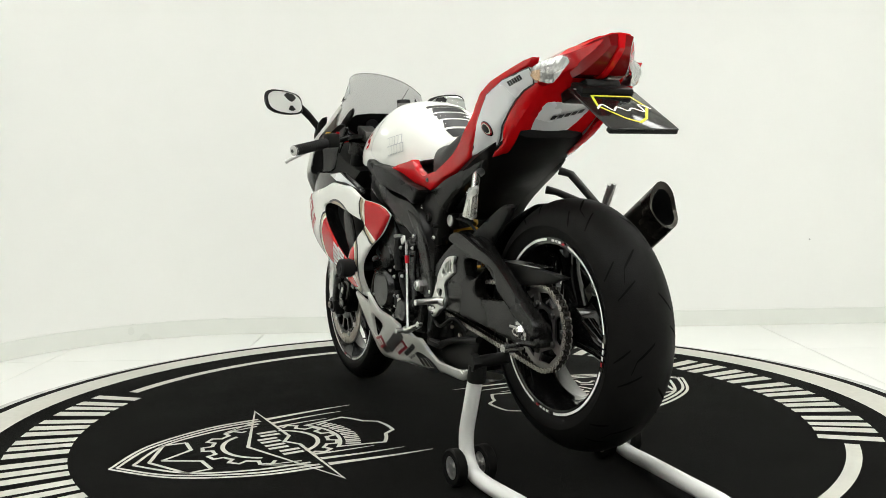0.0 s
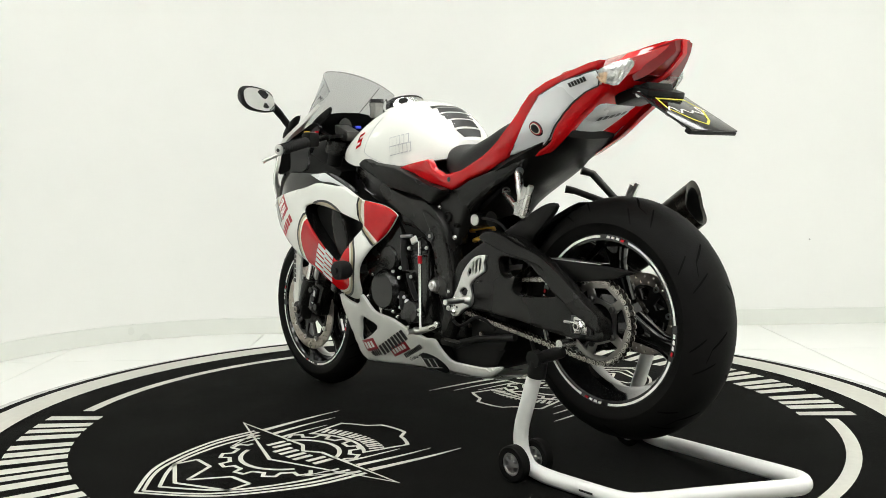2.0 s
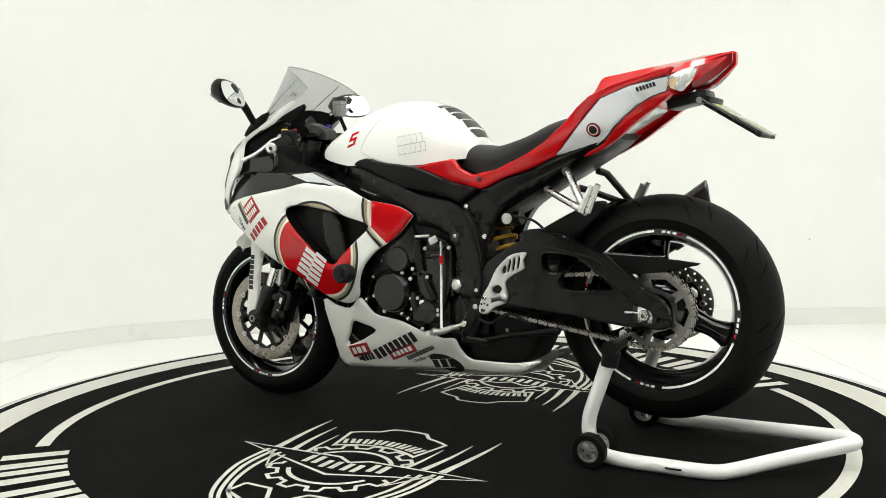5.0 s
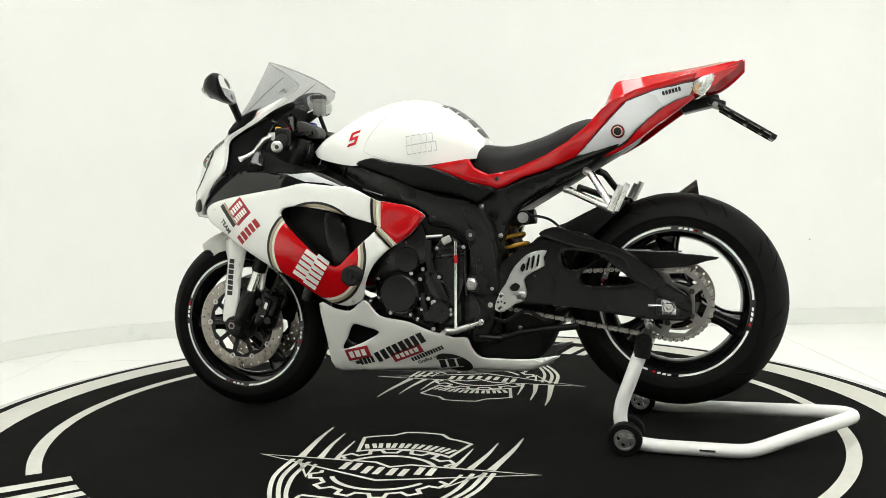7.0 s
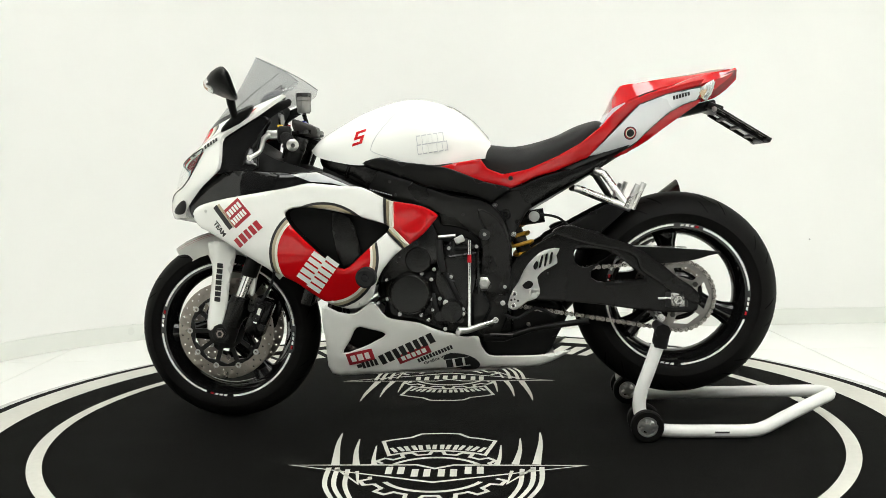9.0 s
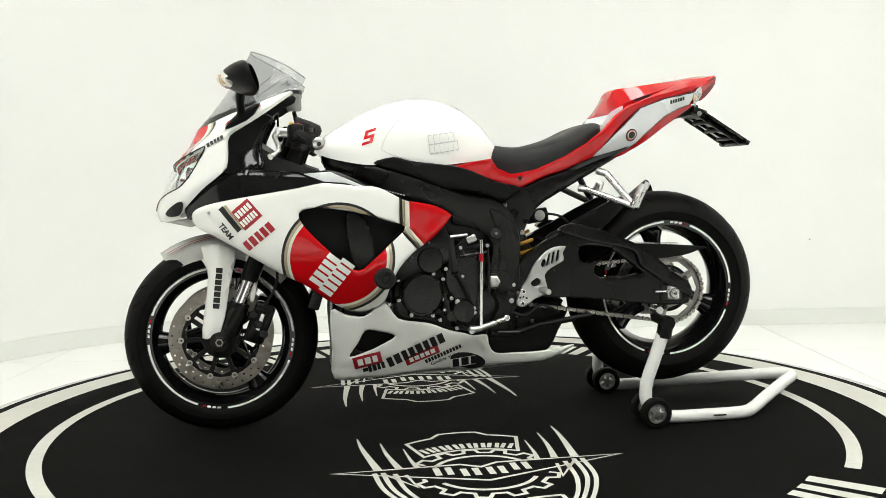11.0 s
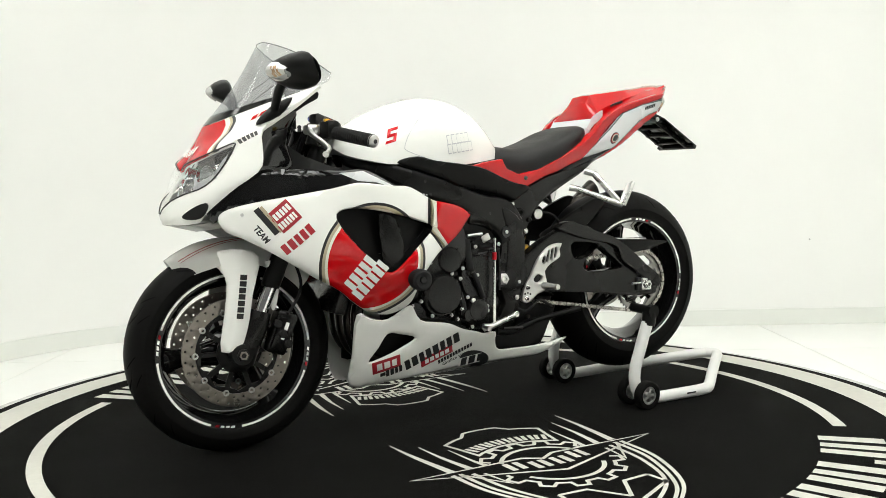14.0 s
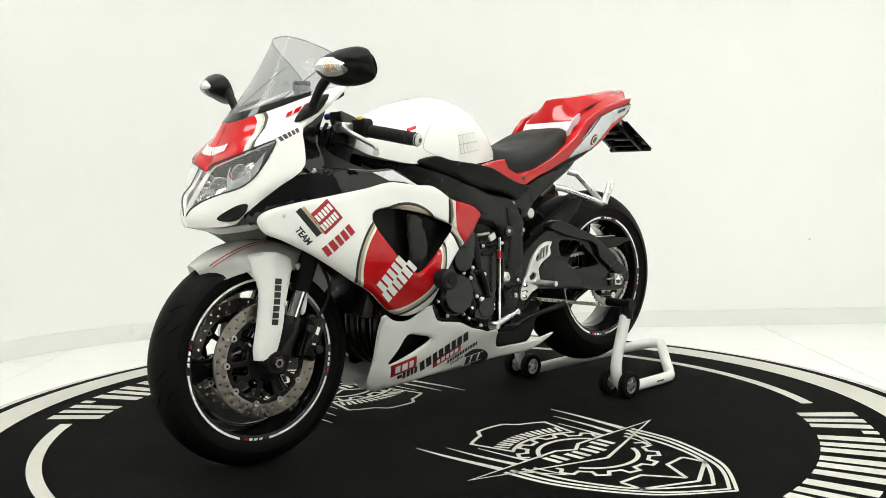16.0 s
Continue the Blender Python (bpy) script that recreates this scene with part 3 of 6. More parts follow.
def wheel(name, c, R, half, rim, bead, spokes, tread):
    C = Vector(c)
    rimbm = lathe([(rim + 0.004, -bead - 0.001), (rim + 0.004, -bead + 0.006), (rim - 0.010, -bead + 0.010), (rim - 0.022, -bead * 0.5), (rim - 0.028, 0), (rim - 0.022, bead * 0.5), (rim - 0.010, bead - 0.010),
                   (rim + 0.004, bead - 0.006), (rim + 0.004, bead + 0.001), (rim - 0.012, bead - 0.001), (rim - 0.026, bead * 0.55), (rim - 0.036, 0.006), (rim - 0.036, -0.006), (rim - 0.026, -bead * 0.55), (rim - 0.012, -bead + 0.001)],
                  "y", 96, c, True)
    w = part(name, rimbm, GLOSSBLK, bike, "gloss black cast wheel with white rim tape")
    prof = tyre_profile(R, half, rim + 0.004, bead)
    ty = part("tyre", lathe(prof, "y", 96, c), RUBBER, w, "worn black sport tyre")
    # tread grooves: dark strips laid on the crown in place of shaded recesses
    bm = bmesh.new()

    def on_tyre(a, v):
        s = v * 78
        rr = R - half * 0.92 + half * 0.92 * math.cos(radians(s)) + 0.0006
        return C + Vector((rr * math.cos(a), half * math.sin(radians(s)) / math.sin(radians(78)), rr * math.sin(a)))
    for i in range(tread):
        for s in (1, -1):
            a0 = 2 * math.pi * (i + (0.5 if s > 0 else 0)) / tread
            for (va, aa), (vb, ab), wd in (((0.10, 0.0), (0.42, 0.13), 0.013), ((0.42, 0.13), (0.50, 0.24), 0.013), ((0.55, 0.05), (0.86, 0.17), 0.011), ((0.30, 0.24), (0.70, 0.36), 0.010)):
                vs0, vs1 = [], []
                for k in range(6):
                    f = k / 5
                    taper = wd * (0.35 + 0.65 * math.sin(math.pi * min(1, max(0, 0.15 + 0.7 * f))))
                    a, v = a0 + aa + (ab - aa) * f, s * (va + (vb - va) * f)
                    vs0.append(bm.verts.new(on_tyre(a - taper, v)))
                    vs1.append(bm.verts.new(on_tyre(a + taper, v)))
                for k in range(5):
                    bm.faces.new((vs0[k], vs1[k], vs1[k + 1], vs0[k + 1]))
    part("groove_strip", bm, GROOVESHADE, ty, "dark strips drawn for the shaded tread grooves", kind="stuff")
    # spokes and hub
    for ang in spokes:
        a = radians(ang)
        d, n = Vector((math.cos(a), 0, math.sin(a))), Vector((-math.sin(a), 0, math.cos(a)))
        secs = []
        for rr, wd, th in ((0.045, 0.040, 0.030), (0.09, 0.030, 0.024), (0.14, 0.024, 0.020), (rim - 0.03, 0.038, 0.026), (rim - 0.012, 0.052, 0.03)):
            o = C + d * rr
            secs.append([o + n * wd + Vector((0, th * 0.5, 0)), o + n * wd * 0.4 + Vector((0, th, 0)), o - n * wd * 0.4 + Vector((0, th, 0)), o - n * wd + Vector((0, th * 0.5, 0)),
                         o - n * wd + Vector((0, -th * 0.5, 0)), o - n * wd * 0.4 + Vector((0, -th, 0)), o + n * wd * 0.4 + Vector((0, -th, 0)), o + n * wd + Vector((0, -th * 0.5, 0))])
        part("spoke", loft(secs, 2, 3), GLOSSBLK, w)
    part("hub", lathe([(0.020, -0.07), (0.032, -0.07), (0.036, -0.05), (0.055, -0.035), (0.058, 0), (0.055, 0.035), (0.036, 0.05), (0.032, 0.07), (0.020, 0.07)], "y", 32, c, True), GLOSSBLK, w)
    # rim tape: white arcs with dark lettered gaps on both sides
    for s in (1, -1):
        for q in range(4):
            a0 = radians(100 + 90 * q)
            tape = lathe([(rim - 0.0050, s * (bead + 0.0024)), (rim + 0.0012, s * (bead + 0.0030))], "y", 28, c, False, (a0 + radians(11), a0 + radians(77)))
            part("rim_tape", tape, WHITEINK, w, "white reflective rim tape", smooth=0)
            if s > 0:
                for k in range(4):
                    a = a0 - radians(6.0) + radians(4.0 * k)
                    b2 = bmesh.new()
                    q = [C + Vector((rr * math.cos(a + da), bead + 0.0032, rr * math.sin(a + da))) for rr, da in ((rim - 0.0058, -0.028), (rim - 0.0058, 0.020), (rim + 0.0002, 0.028), (rim + 0.0002, -0.020))]
                    b2.faces.new([b2.verts.new(p) for p in q])
                    part("rim_mark", b2, REDANO if k == 3 else WHITEINK, w, smooth=0)
    return w


def brake_disc(parent, c, y, r0, r1, thick, holes, carrier, bob=10):
    """A drilled disc on bobbins round a spidered carrier."""
    cx, cz = c[0], c[2]
    circ = lambda r, n, ox=0.0, oz=0.0: [(cx + ox + r * math.cos(2 * math.pi * i / n), cz + oz + r * math.sin(2 * math.pi * i / n)) for i in range(n)]
    hl = [circ(r0, 48)]
    for i in range(holes):
        a = 2 * math.pi * i / holes
        for j, f in enumerate((0.28, 0.72)):
            rr = r0 + (r1 - r0) * f
            aa = a + j * math.pi / holes
            hl.append(circ(0.0036, 6, rr * math.cos(aa), rr * math.sin(aa)))
    d = part("brake_disc", panel(circ(r1, 72), lambda x, z: y + thick / 2, hl, edge=0.0006, step=0.03, thick=thick, smooth=0), STEEL, parent, "drilled steel brake disc")
    hl = []
    for i in range(bob):
        a = 2 * math.pi * (i + 0.5) / bob
        hl.append([(cx + rr * math.cos(a + da), cz + rr * math.sin(a + da)) for rr, da in ((r0 * 0.50, -0.20), (r0 * 0.50, 0.20), (r0 * 0.86, 0.245), (r0 * 0.93, 0.0), (r0 * 0.86, -0.245))])
    part("carrier", panel(circ(r0 * 0.99, 48), lambda x, z: y + thick / 2 + 0.001, hl, edge=0.001, step=0.03, thick=thick + 0.002, smooth=0), carrier, d, "black disc carrier")
    for i in range(bob):
        a = 2 * math.pi * i / bob
        part("bobbin", lathe([(0.0045, -thick - 0.002), (0.0085, -thick - 0.002), (0.0095, 0), (0.0085, thick + 0.002), (0.0045, thick + 0.002)], "y", 14, (cx + r0 * math.cos(a), y, cz + r0 * math.sin(a)), True), ALU, d)
    return d


GROOVESHADE = mat("groove_shade", (0.002, 0.002, 0.002), 0.95, spec=0.05)
RC, FC = (-0.733, 0.0, 0.402), (0.690, 0.0, 0.296)
rear = wheel("rear_wheel", RC, 0.316, 0.090, 0.218, 0.074, (82, -38, 202), 9)
front = wheel("front_wheel", FC, 0.294, 0.060, 0.218, 0.050, (115, 235, 355), 10)
brake_disc(front, FC, 0.068, 0.118, 0.155, 0.005, 30, FRAMEBLK)
brake_disc(front, FC, -0.068, 0.118, 0.155, 0.005, 30, FRAMEBLK)
brake_disc(rear, RC, -0.092, 0.078, 0.110, 0.005, 22, FRAMEBLK, 6)


def sprocket():
    cx, cz, y = RC[0], RC[2], 0.098
    ring = []
    for i in range(45):
        for f, r in ((0.0, 0.101), (0.28, 0.1015), (0.5, 0.1075), (0.72, 0.1015)):
            a = 2 * math.pi * (i + f) / 45
            ring.append((cx + r * math.cos(a), cz + r * math.sin(a)))
    hl = [[(cx + 0.047 * math.cos(a), cz + 0.047 * math.sin(a)) for a in [2 * math.pi * i / 24 for i in range(24)]]]
    for i in range(5):
        a = 2 * math.pi * (i + 0.5) / 5
        hl.append([(cx + rr * math.cos(a + da), cz + rr * math.sin(a + da)) for rr, da in ((0.062, -0.42), (0.062, 0.42), (0.087, 0.50), (0.092, 0.0), (0.087, -0.50))])
    s = part("sprocket", panel(ring, lambda x, z: y + 0.003, hl, edge=0.0006, step=0.03, thick=0.006, smooth=0), SPROCK, rear, "worn grey steel rear sprocket")
    part("sprocket_carrier", lathe([(0.02, 0.06), (0.072, 0.062), (0.076, 0.080), (0.060, 0.090), (0.02, 0.092)], "y", 40, RC, True), GLOSSBLK, s)
    for i in range(5):
        a = 2 * math.pi * i / 5
        part("bolt", disc_into(bmesh.new(), (cx + 0.060 * math.cos(a), y + 0.003, cz + 0.060 * math.sin(a)), 0.009, 0.008, "y", 6), DARKSTEEL, s)


sprocket()


def chain():
    """Links along the two runs and round the sprocket."""
    y = 0.098
    f, r, fr, rr = Vector((-0.255, 0.425)), Vector((RC[0], RC[2])), 0.052, 0.106
    d = (r - f).normalized()
    ang = math.atan2(d.y, d.x)
    spread = math.acos((fr - rr) / (r - f).length)
    path = []
    for i in range(40):
        a = (ang - spread) + (2 * spread) * i / 39
        path.append(r + rr * Vector((math.cos(a), math.sin(a))))
    for i in range(20):
        a = (ang + spread) + (2 * math.pi - 2 * spread) * i / 19
        path.append(f + fr * Vector((math.cos(a), math.sin(a))))
    pts, acc = [], 0.0
    pitch = 0.0159
    loop = path + [path[0]]
    nxt = 0.0
    for a, b in zip(loop, loop[1:]):
        L = (b - a).length
        while nxt <= acc + L and L > 0:
            pts.append(a.lerp(b, (nxt - acc) / L))
            nxt += pitch
        acc += L
    bm, inner = bmesh.new(), bmesh.new()
    for i, p in enumerate(pts):
        q = pts[(i + 1) % len(pts)]
        m, dd = (p + q) / 2, (q - p)
        t = Matrix.Rotation(-math.atan2(dd.y, dd.x), 4, "Y")
        wy, b = (0.0062, inner) if i % 2 else (0.0098, bm)
        for s in (1, -1):
            box_into(b, (m.x, y + s * wy, m.y), (0.013, 0.0020, 0.0075), 0, t)
            for e in (p, q):
                disc_into(b, (e.x, y + s * wy - 0.0011, e.y), 0.0066, 0.0022, "y", 10, 0.0004)
        disc_into(bm, (p.x, y - 0.0125, p.y), 0.0028, 0.025, "y", 8, 0.0005)
        disc_into(inner, (p.x, y - 0.0114, p.y), 0.0042, 0.0228, "y", 8, 0.0003)
    ch = part("chain", bm, CHAINM, bike, "greasy steel drive chain", kind="stuff")
    # inner links take a darker tone than the outer plates
    part("inner_link", inner, CHAINDK, ch, "darker inner links", kind="stuff")
    return ch


chain()

# ---- front end
for s in (1, -1):
    y = 0.100 * s
    lo = part("fork_lower", tube([(0.672, y, 0.262), (0.668, y, 0.31), (0.640, y, 0.375), (0.628, y, 0.41)], [0.018, 0.030, 0.033, 0.029], 20), FRAMEBLK, bike, "black cast fork bottom")
    part("axle_clamp", disc_into(disc_into(bmesh.new(), (FC[0], y - s * 0.02, FC[2]), 0.030, s * 0.045, "y", 24), (FC[0], y + s * 0.02, FC[2]), 0.018, s * 0.014, "y", 6), FRAMEBLK, lo)
    part("axle_nut", lathe([(0.008, s * 0.026), (0.0125, s * 0.026), (0.0125, s * 0.037), (0.008, s * 0.037)], "y", 6, (FC[0], y, FC[2]), True), STEEL, lo)
    part("fork_slider", tube([(0.634, y, 0.395), (0.588, y, 0.505)], 0.0205, 24), CHROME, bike, "chromed fork tube")
    part("fork_tube", tube([(0.600, y, 0.475), (0.598, y, 0.482), (0.425, y, 0.90)], [0.024, 0.0265, 0.0265], 24), PLASTIC, bike, "black upper fork tube")
    cal = bmesh.new()
    box_into(cal, (0.572, y - s * 0.012, 0.345), (0.062, 0.062, 0.125), 0.012, Matrix.Rotation(radians(-22), 4, "Y"))
    box_into(cal, (0.578, y + s * 0.022, 0.345), (0.036, 0.014, 0.095), 0.005, Matrix.Rotation(radians(-22), 4, "Y"))
    for k in range(3):
        disc_into(cal, (0.560 + 0.014 * k, y + s * 0.020, 0.315 + 0.030 * k), 0.013, s * 0.012, "y", 16)
    c_ob = part("brake_caliper", cal, FRAMEBLK, bike, "black radial brake caliper")
    part("caliper_print", box((0.569, y + s * 0.0300, 0.352), (0.010, 0.0008, 0.05), 0, Matrix.Rotation(radians(-22), 4, "Y")), WHITEINK, c_ob, "white print bar", smooth=0)
    part("brake_hose", tube(spline([(0.555, y + s * 0.02, 0.40), (0.515, y + s * 0.02, 0.48), (0.530, y * 0.7, 0.62), (0.47, y * 0.5, 0.86)], 8, False), 0.0045, 8), GRIPRUB, bike)


def front_fender():
    """The mudguard over the front tyre with its two fork blades."""
    bm = bmesh.new()
    rows = []
    for i in range(25):
        a = radians(56 + 82 * i / 24)
        w = 0.084 if 5 < i else 0.032 + 0.010 * i
        R = 0.316 + 0.004 * math.sin(math.pi * i / 24)
        row = []
        for k in range(17):
            u = -1 + k / 8
            rr = R - 0.070 * abs(u) ** 2.6
            row.append((FC[0] + rr * math.cos(a), w * math.sin(u * 1.35) / math.sin(1.35), FC[2] + rr * math.sin(a)))
        rows.append(row)
    V = [[bm.verts.new(p) for p in row] for row in rows]
    for A_, B_ in zip(V, V[1:]):
        for k in range(16):
            bm.faces.new((A_[k], A_[k + 1], B_[k + 1], B_[k]))
    bmesh.ops.solidify(bm, geom=list(bm.faces), thickness=0.004)
    f = part("front_fender", bm, WHITE, bike, "white front mudguard with thin red lines")
    yb = lambda x, z: 0.122 + 0.008 * math.sin((z - 0.3) * 8) - 1.1 * max(0.0, x - (0.690 + 0.18 * max(0.0, 0.511 - z)))
    for s in (1, -1):
        blade = [(0.772, 0.560), (0.735, 0.582), (0.680, 0.588), (0.634, 0.566), (0.643, 0.511), (0.657, 0.457), (0.666, 0.395), (0.677, 0.350), (0.690, 0.318), (0.708, 0.311), (0.742, 0.306), (0.736, 0.368), (0.722, 0.458), (0.722, 0.511), (0.748, 0.546)]
        part("fork_blade", panel(blade, yb, sign=s, edge=0.009, thick=0.006, smooth=2), WHITE, f, "white fork guard")
        back = [(0.611, 0.549), (0.572, 0.542), (0.555, 0.517), (0.572, 0.474), (0.585, 0.418), (0.598, 0.418), (0.590, 0.492)]
        part("rear_blade", panel(back, lambda x, z: 0.108, sign=s, edge=0.006, thick=0.006), WHITE, f)
    lettering(7, (0.689, 0.458), 0.125, 0.019, yb, f, INK, turn=-7, stack=True)
    bolts(f, [(*[(0.685, 0.413)][0][:1], 0.124, (0.685, 0.413)[1]), ((0.705, 0.357)[0], 0.122, (0.705, 0.357)[1])], 0.006, 0.003, INK)
    for off, wd in ((0.0, 0.004), (0.010, 0.0025)):
        b2 = bmesh.new()
        for sgn in (1, -1):
            prev = None
            for i in range(20):
                a = radians(60 + 50 * i / 19)
                u = sgn * (0.62 - 0.35 * (i / 19) ** 2 + off * 6)
                rr = 0.316 + 0.004 * math.sin(math.pi * ((math.degrees(a) - 56) / 82)) - 0.070 * abs(u) ** 2.6 + 0.006
                p = Vector((FC[0] + rr * math.cos(a), 0.084 * math.sin(u * 1.35) / math.sin(1.35), FC[2] + rr * math.sin(a)))
                cur = (b2.verts.new(p), b2.verts.new(p + Vector((0, -sgn * wd, wd * 0.4))))
                if prev:
                    b2.faces.new((prev[0], prev[1], cur[1], cur[0]))
                prev = cur
        part("pinstripe", b2, DARKRED, f, smooth=0)
    return f


front_fender()

# ---- side fairing
FAIR = surface([(0.70, 0.69, 0.195), (0.78, 0.67, 0.150), (0.558, 0.618, 0.236), (0.361, 0.497, 0.214), (0.0, 0.657, 0.190), (0.21, 0.48, 0.218), (0.25, 0.70, 0.232), (0.10, 0.685, 0.212), (0.45, 0.74, 0.230),
                (0.30, 0.40, 0.168), (0.58, 0.53, 0.212), (0.13, 0.58, 0.212), (0.249, 0.216, 0.112), (-0.063, 0.194, 0.085), (0.30, 0.14, 0.066), (-0.10, 0.14, 0.055), (0.25, 0.37, 0.160), (-0.10, 0.30, 0.150), (-0.395, 0.236, 0.128), (0.36, 0.30, 0.130), (0.05, 0.30, 0.150)])
RCX, RCZ = (0.334, 0.542)
RR = 0.1655


def fair_paint(x, z):
    d = math.hypot(x - RCX, z - RCZ)
    px, py = 774 - x / 0.00168, 400 - (z - 0.632) / 0.00168
    s = 0.75 * px - 0.66 * py
    if px > 676 and py < 402:
        for lim, m in ((701, 4), (693, 3), (688, 2), (683, 1)):
            if px > lim:
                return m
        return 0 if d > RR else 3
    if s > 244 and px > 680:
        return 4 if s > 259 else 3 if s > 252 else 2 if s > 248 else 1
    if d > RR:
        return 0
    return 1 if d > RR - 0.008 else 2 if d > RR - 0.017 else 3 if d > RR - 0.025 else 4


FAIR_OUT = [(0.753, 0.675), (0.728, 0.699), (0.657, 0.717), (0.545, 0.735), (0.452, 0.749), (0.379, 0.763), (0.326, 0.759), (0.269, 0.753), (0.214, 0.748), (0.139, 0.710), (0.103, 0.703), (0.038, 0.689), (-0.005, 0.664), (-0.000, 0.649), (0.040, 0.603), (0.082, 0.573), (0.110, 0.555), (0.155, 0.508), (0.182, 0.455), (0.197, 0.411), (0.225, 0.387), (0.265, 0.375), (0.313, 0.384), (0.350, 0.403), (0.389, 0.431), (0.431, 0.464), (0.499, 0.501), (0.568, 0.544), (0.627, 0.581), (0.696, 0.620), (0.735, 0.639)]
FAIR_HOLE = [(0.445, 0.678), (0.407, 0.692), (0.330, 0.686), (0.255, 0.670), (0.195, 0.652), (0.136, 0.629), (0.181, 0.583), (0.230, 0.539), (0.275, 0.505), (0.322, 0.531), (0.356, 0.561), (0.401, 0.606), (0.434, 0.644)]
circles = [[(RCX + r_ * math.cos(2 * math.pi * i / 72), RCZ + r_ * math.sin(2 * math.pi * i / 72)) for i in range(73)] for r_ in (RR, RR - 0.008, RR - 0.017, RR - 0.025)]
chev = []
for px_, sv in ((701, 259), (693, 252), (688, 248), (683, 244)):
    x_ = (774 - px_) * 0.00168
    chev.append([(x_, 0.632 + 0.00168 * 60), (x_, 0.632 - 0.00168 * 2)])
    ln = []
    for py_ in (402, 470):
        pxx = (sv + 0.66 * py_) / 0.75
        ln.append(((774 - pxx) * 0.00168, 0.632 + (400 - py_) * 0.00168))
    chev.append(ln)
for s in (1, -1):
    fairing = part("side_fairing", panel(FAIR_OUT, FAIR, [FAIR_HOLE], circles + chev, edge=0.012, step=0.016, thick=0.005, paint=fair_paint, sign=s), [WHITE, INK, GOLDTAN, CREAM, RED], bike, "white side fairing with a red roundel")
    if s > 0:
        fl = fairing
    # recessed duct behind the opening
    duct = panel([(0.477, 0.704), (0.390, 0.717), (0.225, 0.697), (0.115, 0.639), (0.142, 0.579), (0.230, 0.494), (0.301, 0.469), (0.395, 0.539), (0.471, 0.635)], lambda x, z: FAIR(x, z) - 0.055, edge=0.01, sign=s, thick=0.004)
    part("duct_liner", duct, PLASTIC, fairing, "black duct liner")
    vane = panel([(0.309, 0.675), (0.254, 0.657), (0.226, 0.547), (0.275, 0.503), (0.301, 0.565)], lambda x, z: FAIR(x, z) - 0.022, edge=0.006, sign=s, thick=0.004)
    part("duct_vane", vane, FRAMEBLK, fairing)
    wallb = bmesh.new()
    loop = dense(spline(FAIR_HOLE, 3), 0.02)
    A_ = [wallb.verts.new((p[0], s * (FAIR(p[0], p[1]) - 0.008), p[1])) for p in loop]
    B_ = [wallb.verts.new((p[0] * 0.985 + 0.004, s * (FAIR(p[0], p[1]) - 0.054), p[1] * 0.985 + 0.009)) for p in loop]
    for i in range(len(loop)):
        j = (i + 1) % len(loop)
        wallb.faces.new((A_[i], A_[j], B_[j], B_[i]))
    part("duct_wall", wallb, GLOSSBLK, fairing)
bolts(fl, [((0.314, 0.570)[0], 0.165, (0.314, 0.570)[1]), ((0.293, 0.561)[0], 0.168, (0.293, 0.561)[1])], 0.006, 0.008, ALU)
bolts(fl, [(*(0.700, 0.684)[:1], FAIR(*(0.700, 0.684)) + 0.001, (0.700, 0.684)[1]), ((0.235, 0.394)[0], FAIR(*(0.235, 0.394)), (0.235, 0.394)[1]), ((0.323, 0.400)[0], FAIR(*(0.323, 0.400)), (0.323, 0.400)[1])], 0.005, 0.003, ALU)
lettering(5, (0.374, 0.510), 0.044, 0.100, FAIR, fl, WHITEINK, 52, bold=0.05)
lettering(6, (0.341, 0.487), 0.044, 0.118, FAIR, fl, WHITEINK, 52, bold=0.05)
lettering(5, (0.560, 0.615), 0.030, 0.098, FAIR, fl, DARKRED, 39, bold=0.06)
lettering("TEAM", (0.653, 0.631), 0.017, 0.052, FAIR, fl, INK, -52, bold=0.03)
sticker(rect((0.640, 0.665), 0.085, 0.016, -52), FAIR, fl, INK)
sticker(rect((0.629, 0.670), 0.085, 0.010, -52), FAIR, fl, GOLDTAN)
sticker(rect((0.594, 0.678), 0.066, 0.066, 40), FAIR, fl, DARKRED)
lettering(5, (0.602, 0.689), 0.019, 0.052, FAIR, fl, WHITEINK, 40, off=0.003, bold=0.04)
lettering(6, (0.587, 0.666), 0.019, 0.054, FAIR, fl, WHITEINK, 40, off=0.003, bold=0.04)

# crash protector
knob = part("crash_protector", lathe([(1e-4, 0.275), (0.009, 0.275), (0.010, 0.268), (0.012, 0.272), (0.024, 0.274), (0.030, 0.268), (0.031, 0.240), (0.026, 0.225), (0.015, 0.222), (0.012, 0.10)], "y", 32, (*(0.203, 0.483)[:1], 0, (0.203, 0.483)[1])), GRIPRUB, bike, "black round crash bobbin")

# ---- belly fairing
BELLY = [(0.360, 0.382), (0.313, 0.366), (0.259, 0.360), (0.212, 0.393), (0.191, 0.395), (0.157, 0.350), (0.101, 0.338), (0.057, 0.330), (0.003, 0.307), (-0.050, 0.293), (-0.078, 0.284), (-0.120, 0.285), (-0.130, 0.253), (-0.154, 0.220), (-0.213, 0.218), (-0.272, 0.219), (-0.326, 0.224), (-0.405, 0.240), (-0.369, 0.214), (-0.326, 0.193), (-0.282, 0.184), (-0.118, 0.177), (-0.018, 0.174), (0.131, 0.165), (0.247, 0.155), (0.350, 0.155), (0.358, 0.259)]
BHOLE = [(0.305, 0.228), (0.279, 0.273), (0.255, 0.314), (0.216, 0.310), (0.165, 0.294), (0.205, 0.267), (0.244, 0.248)]
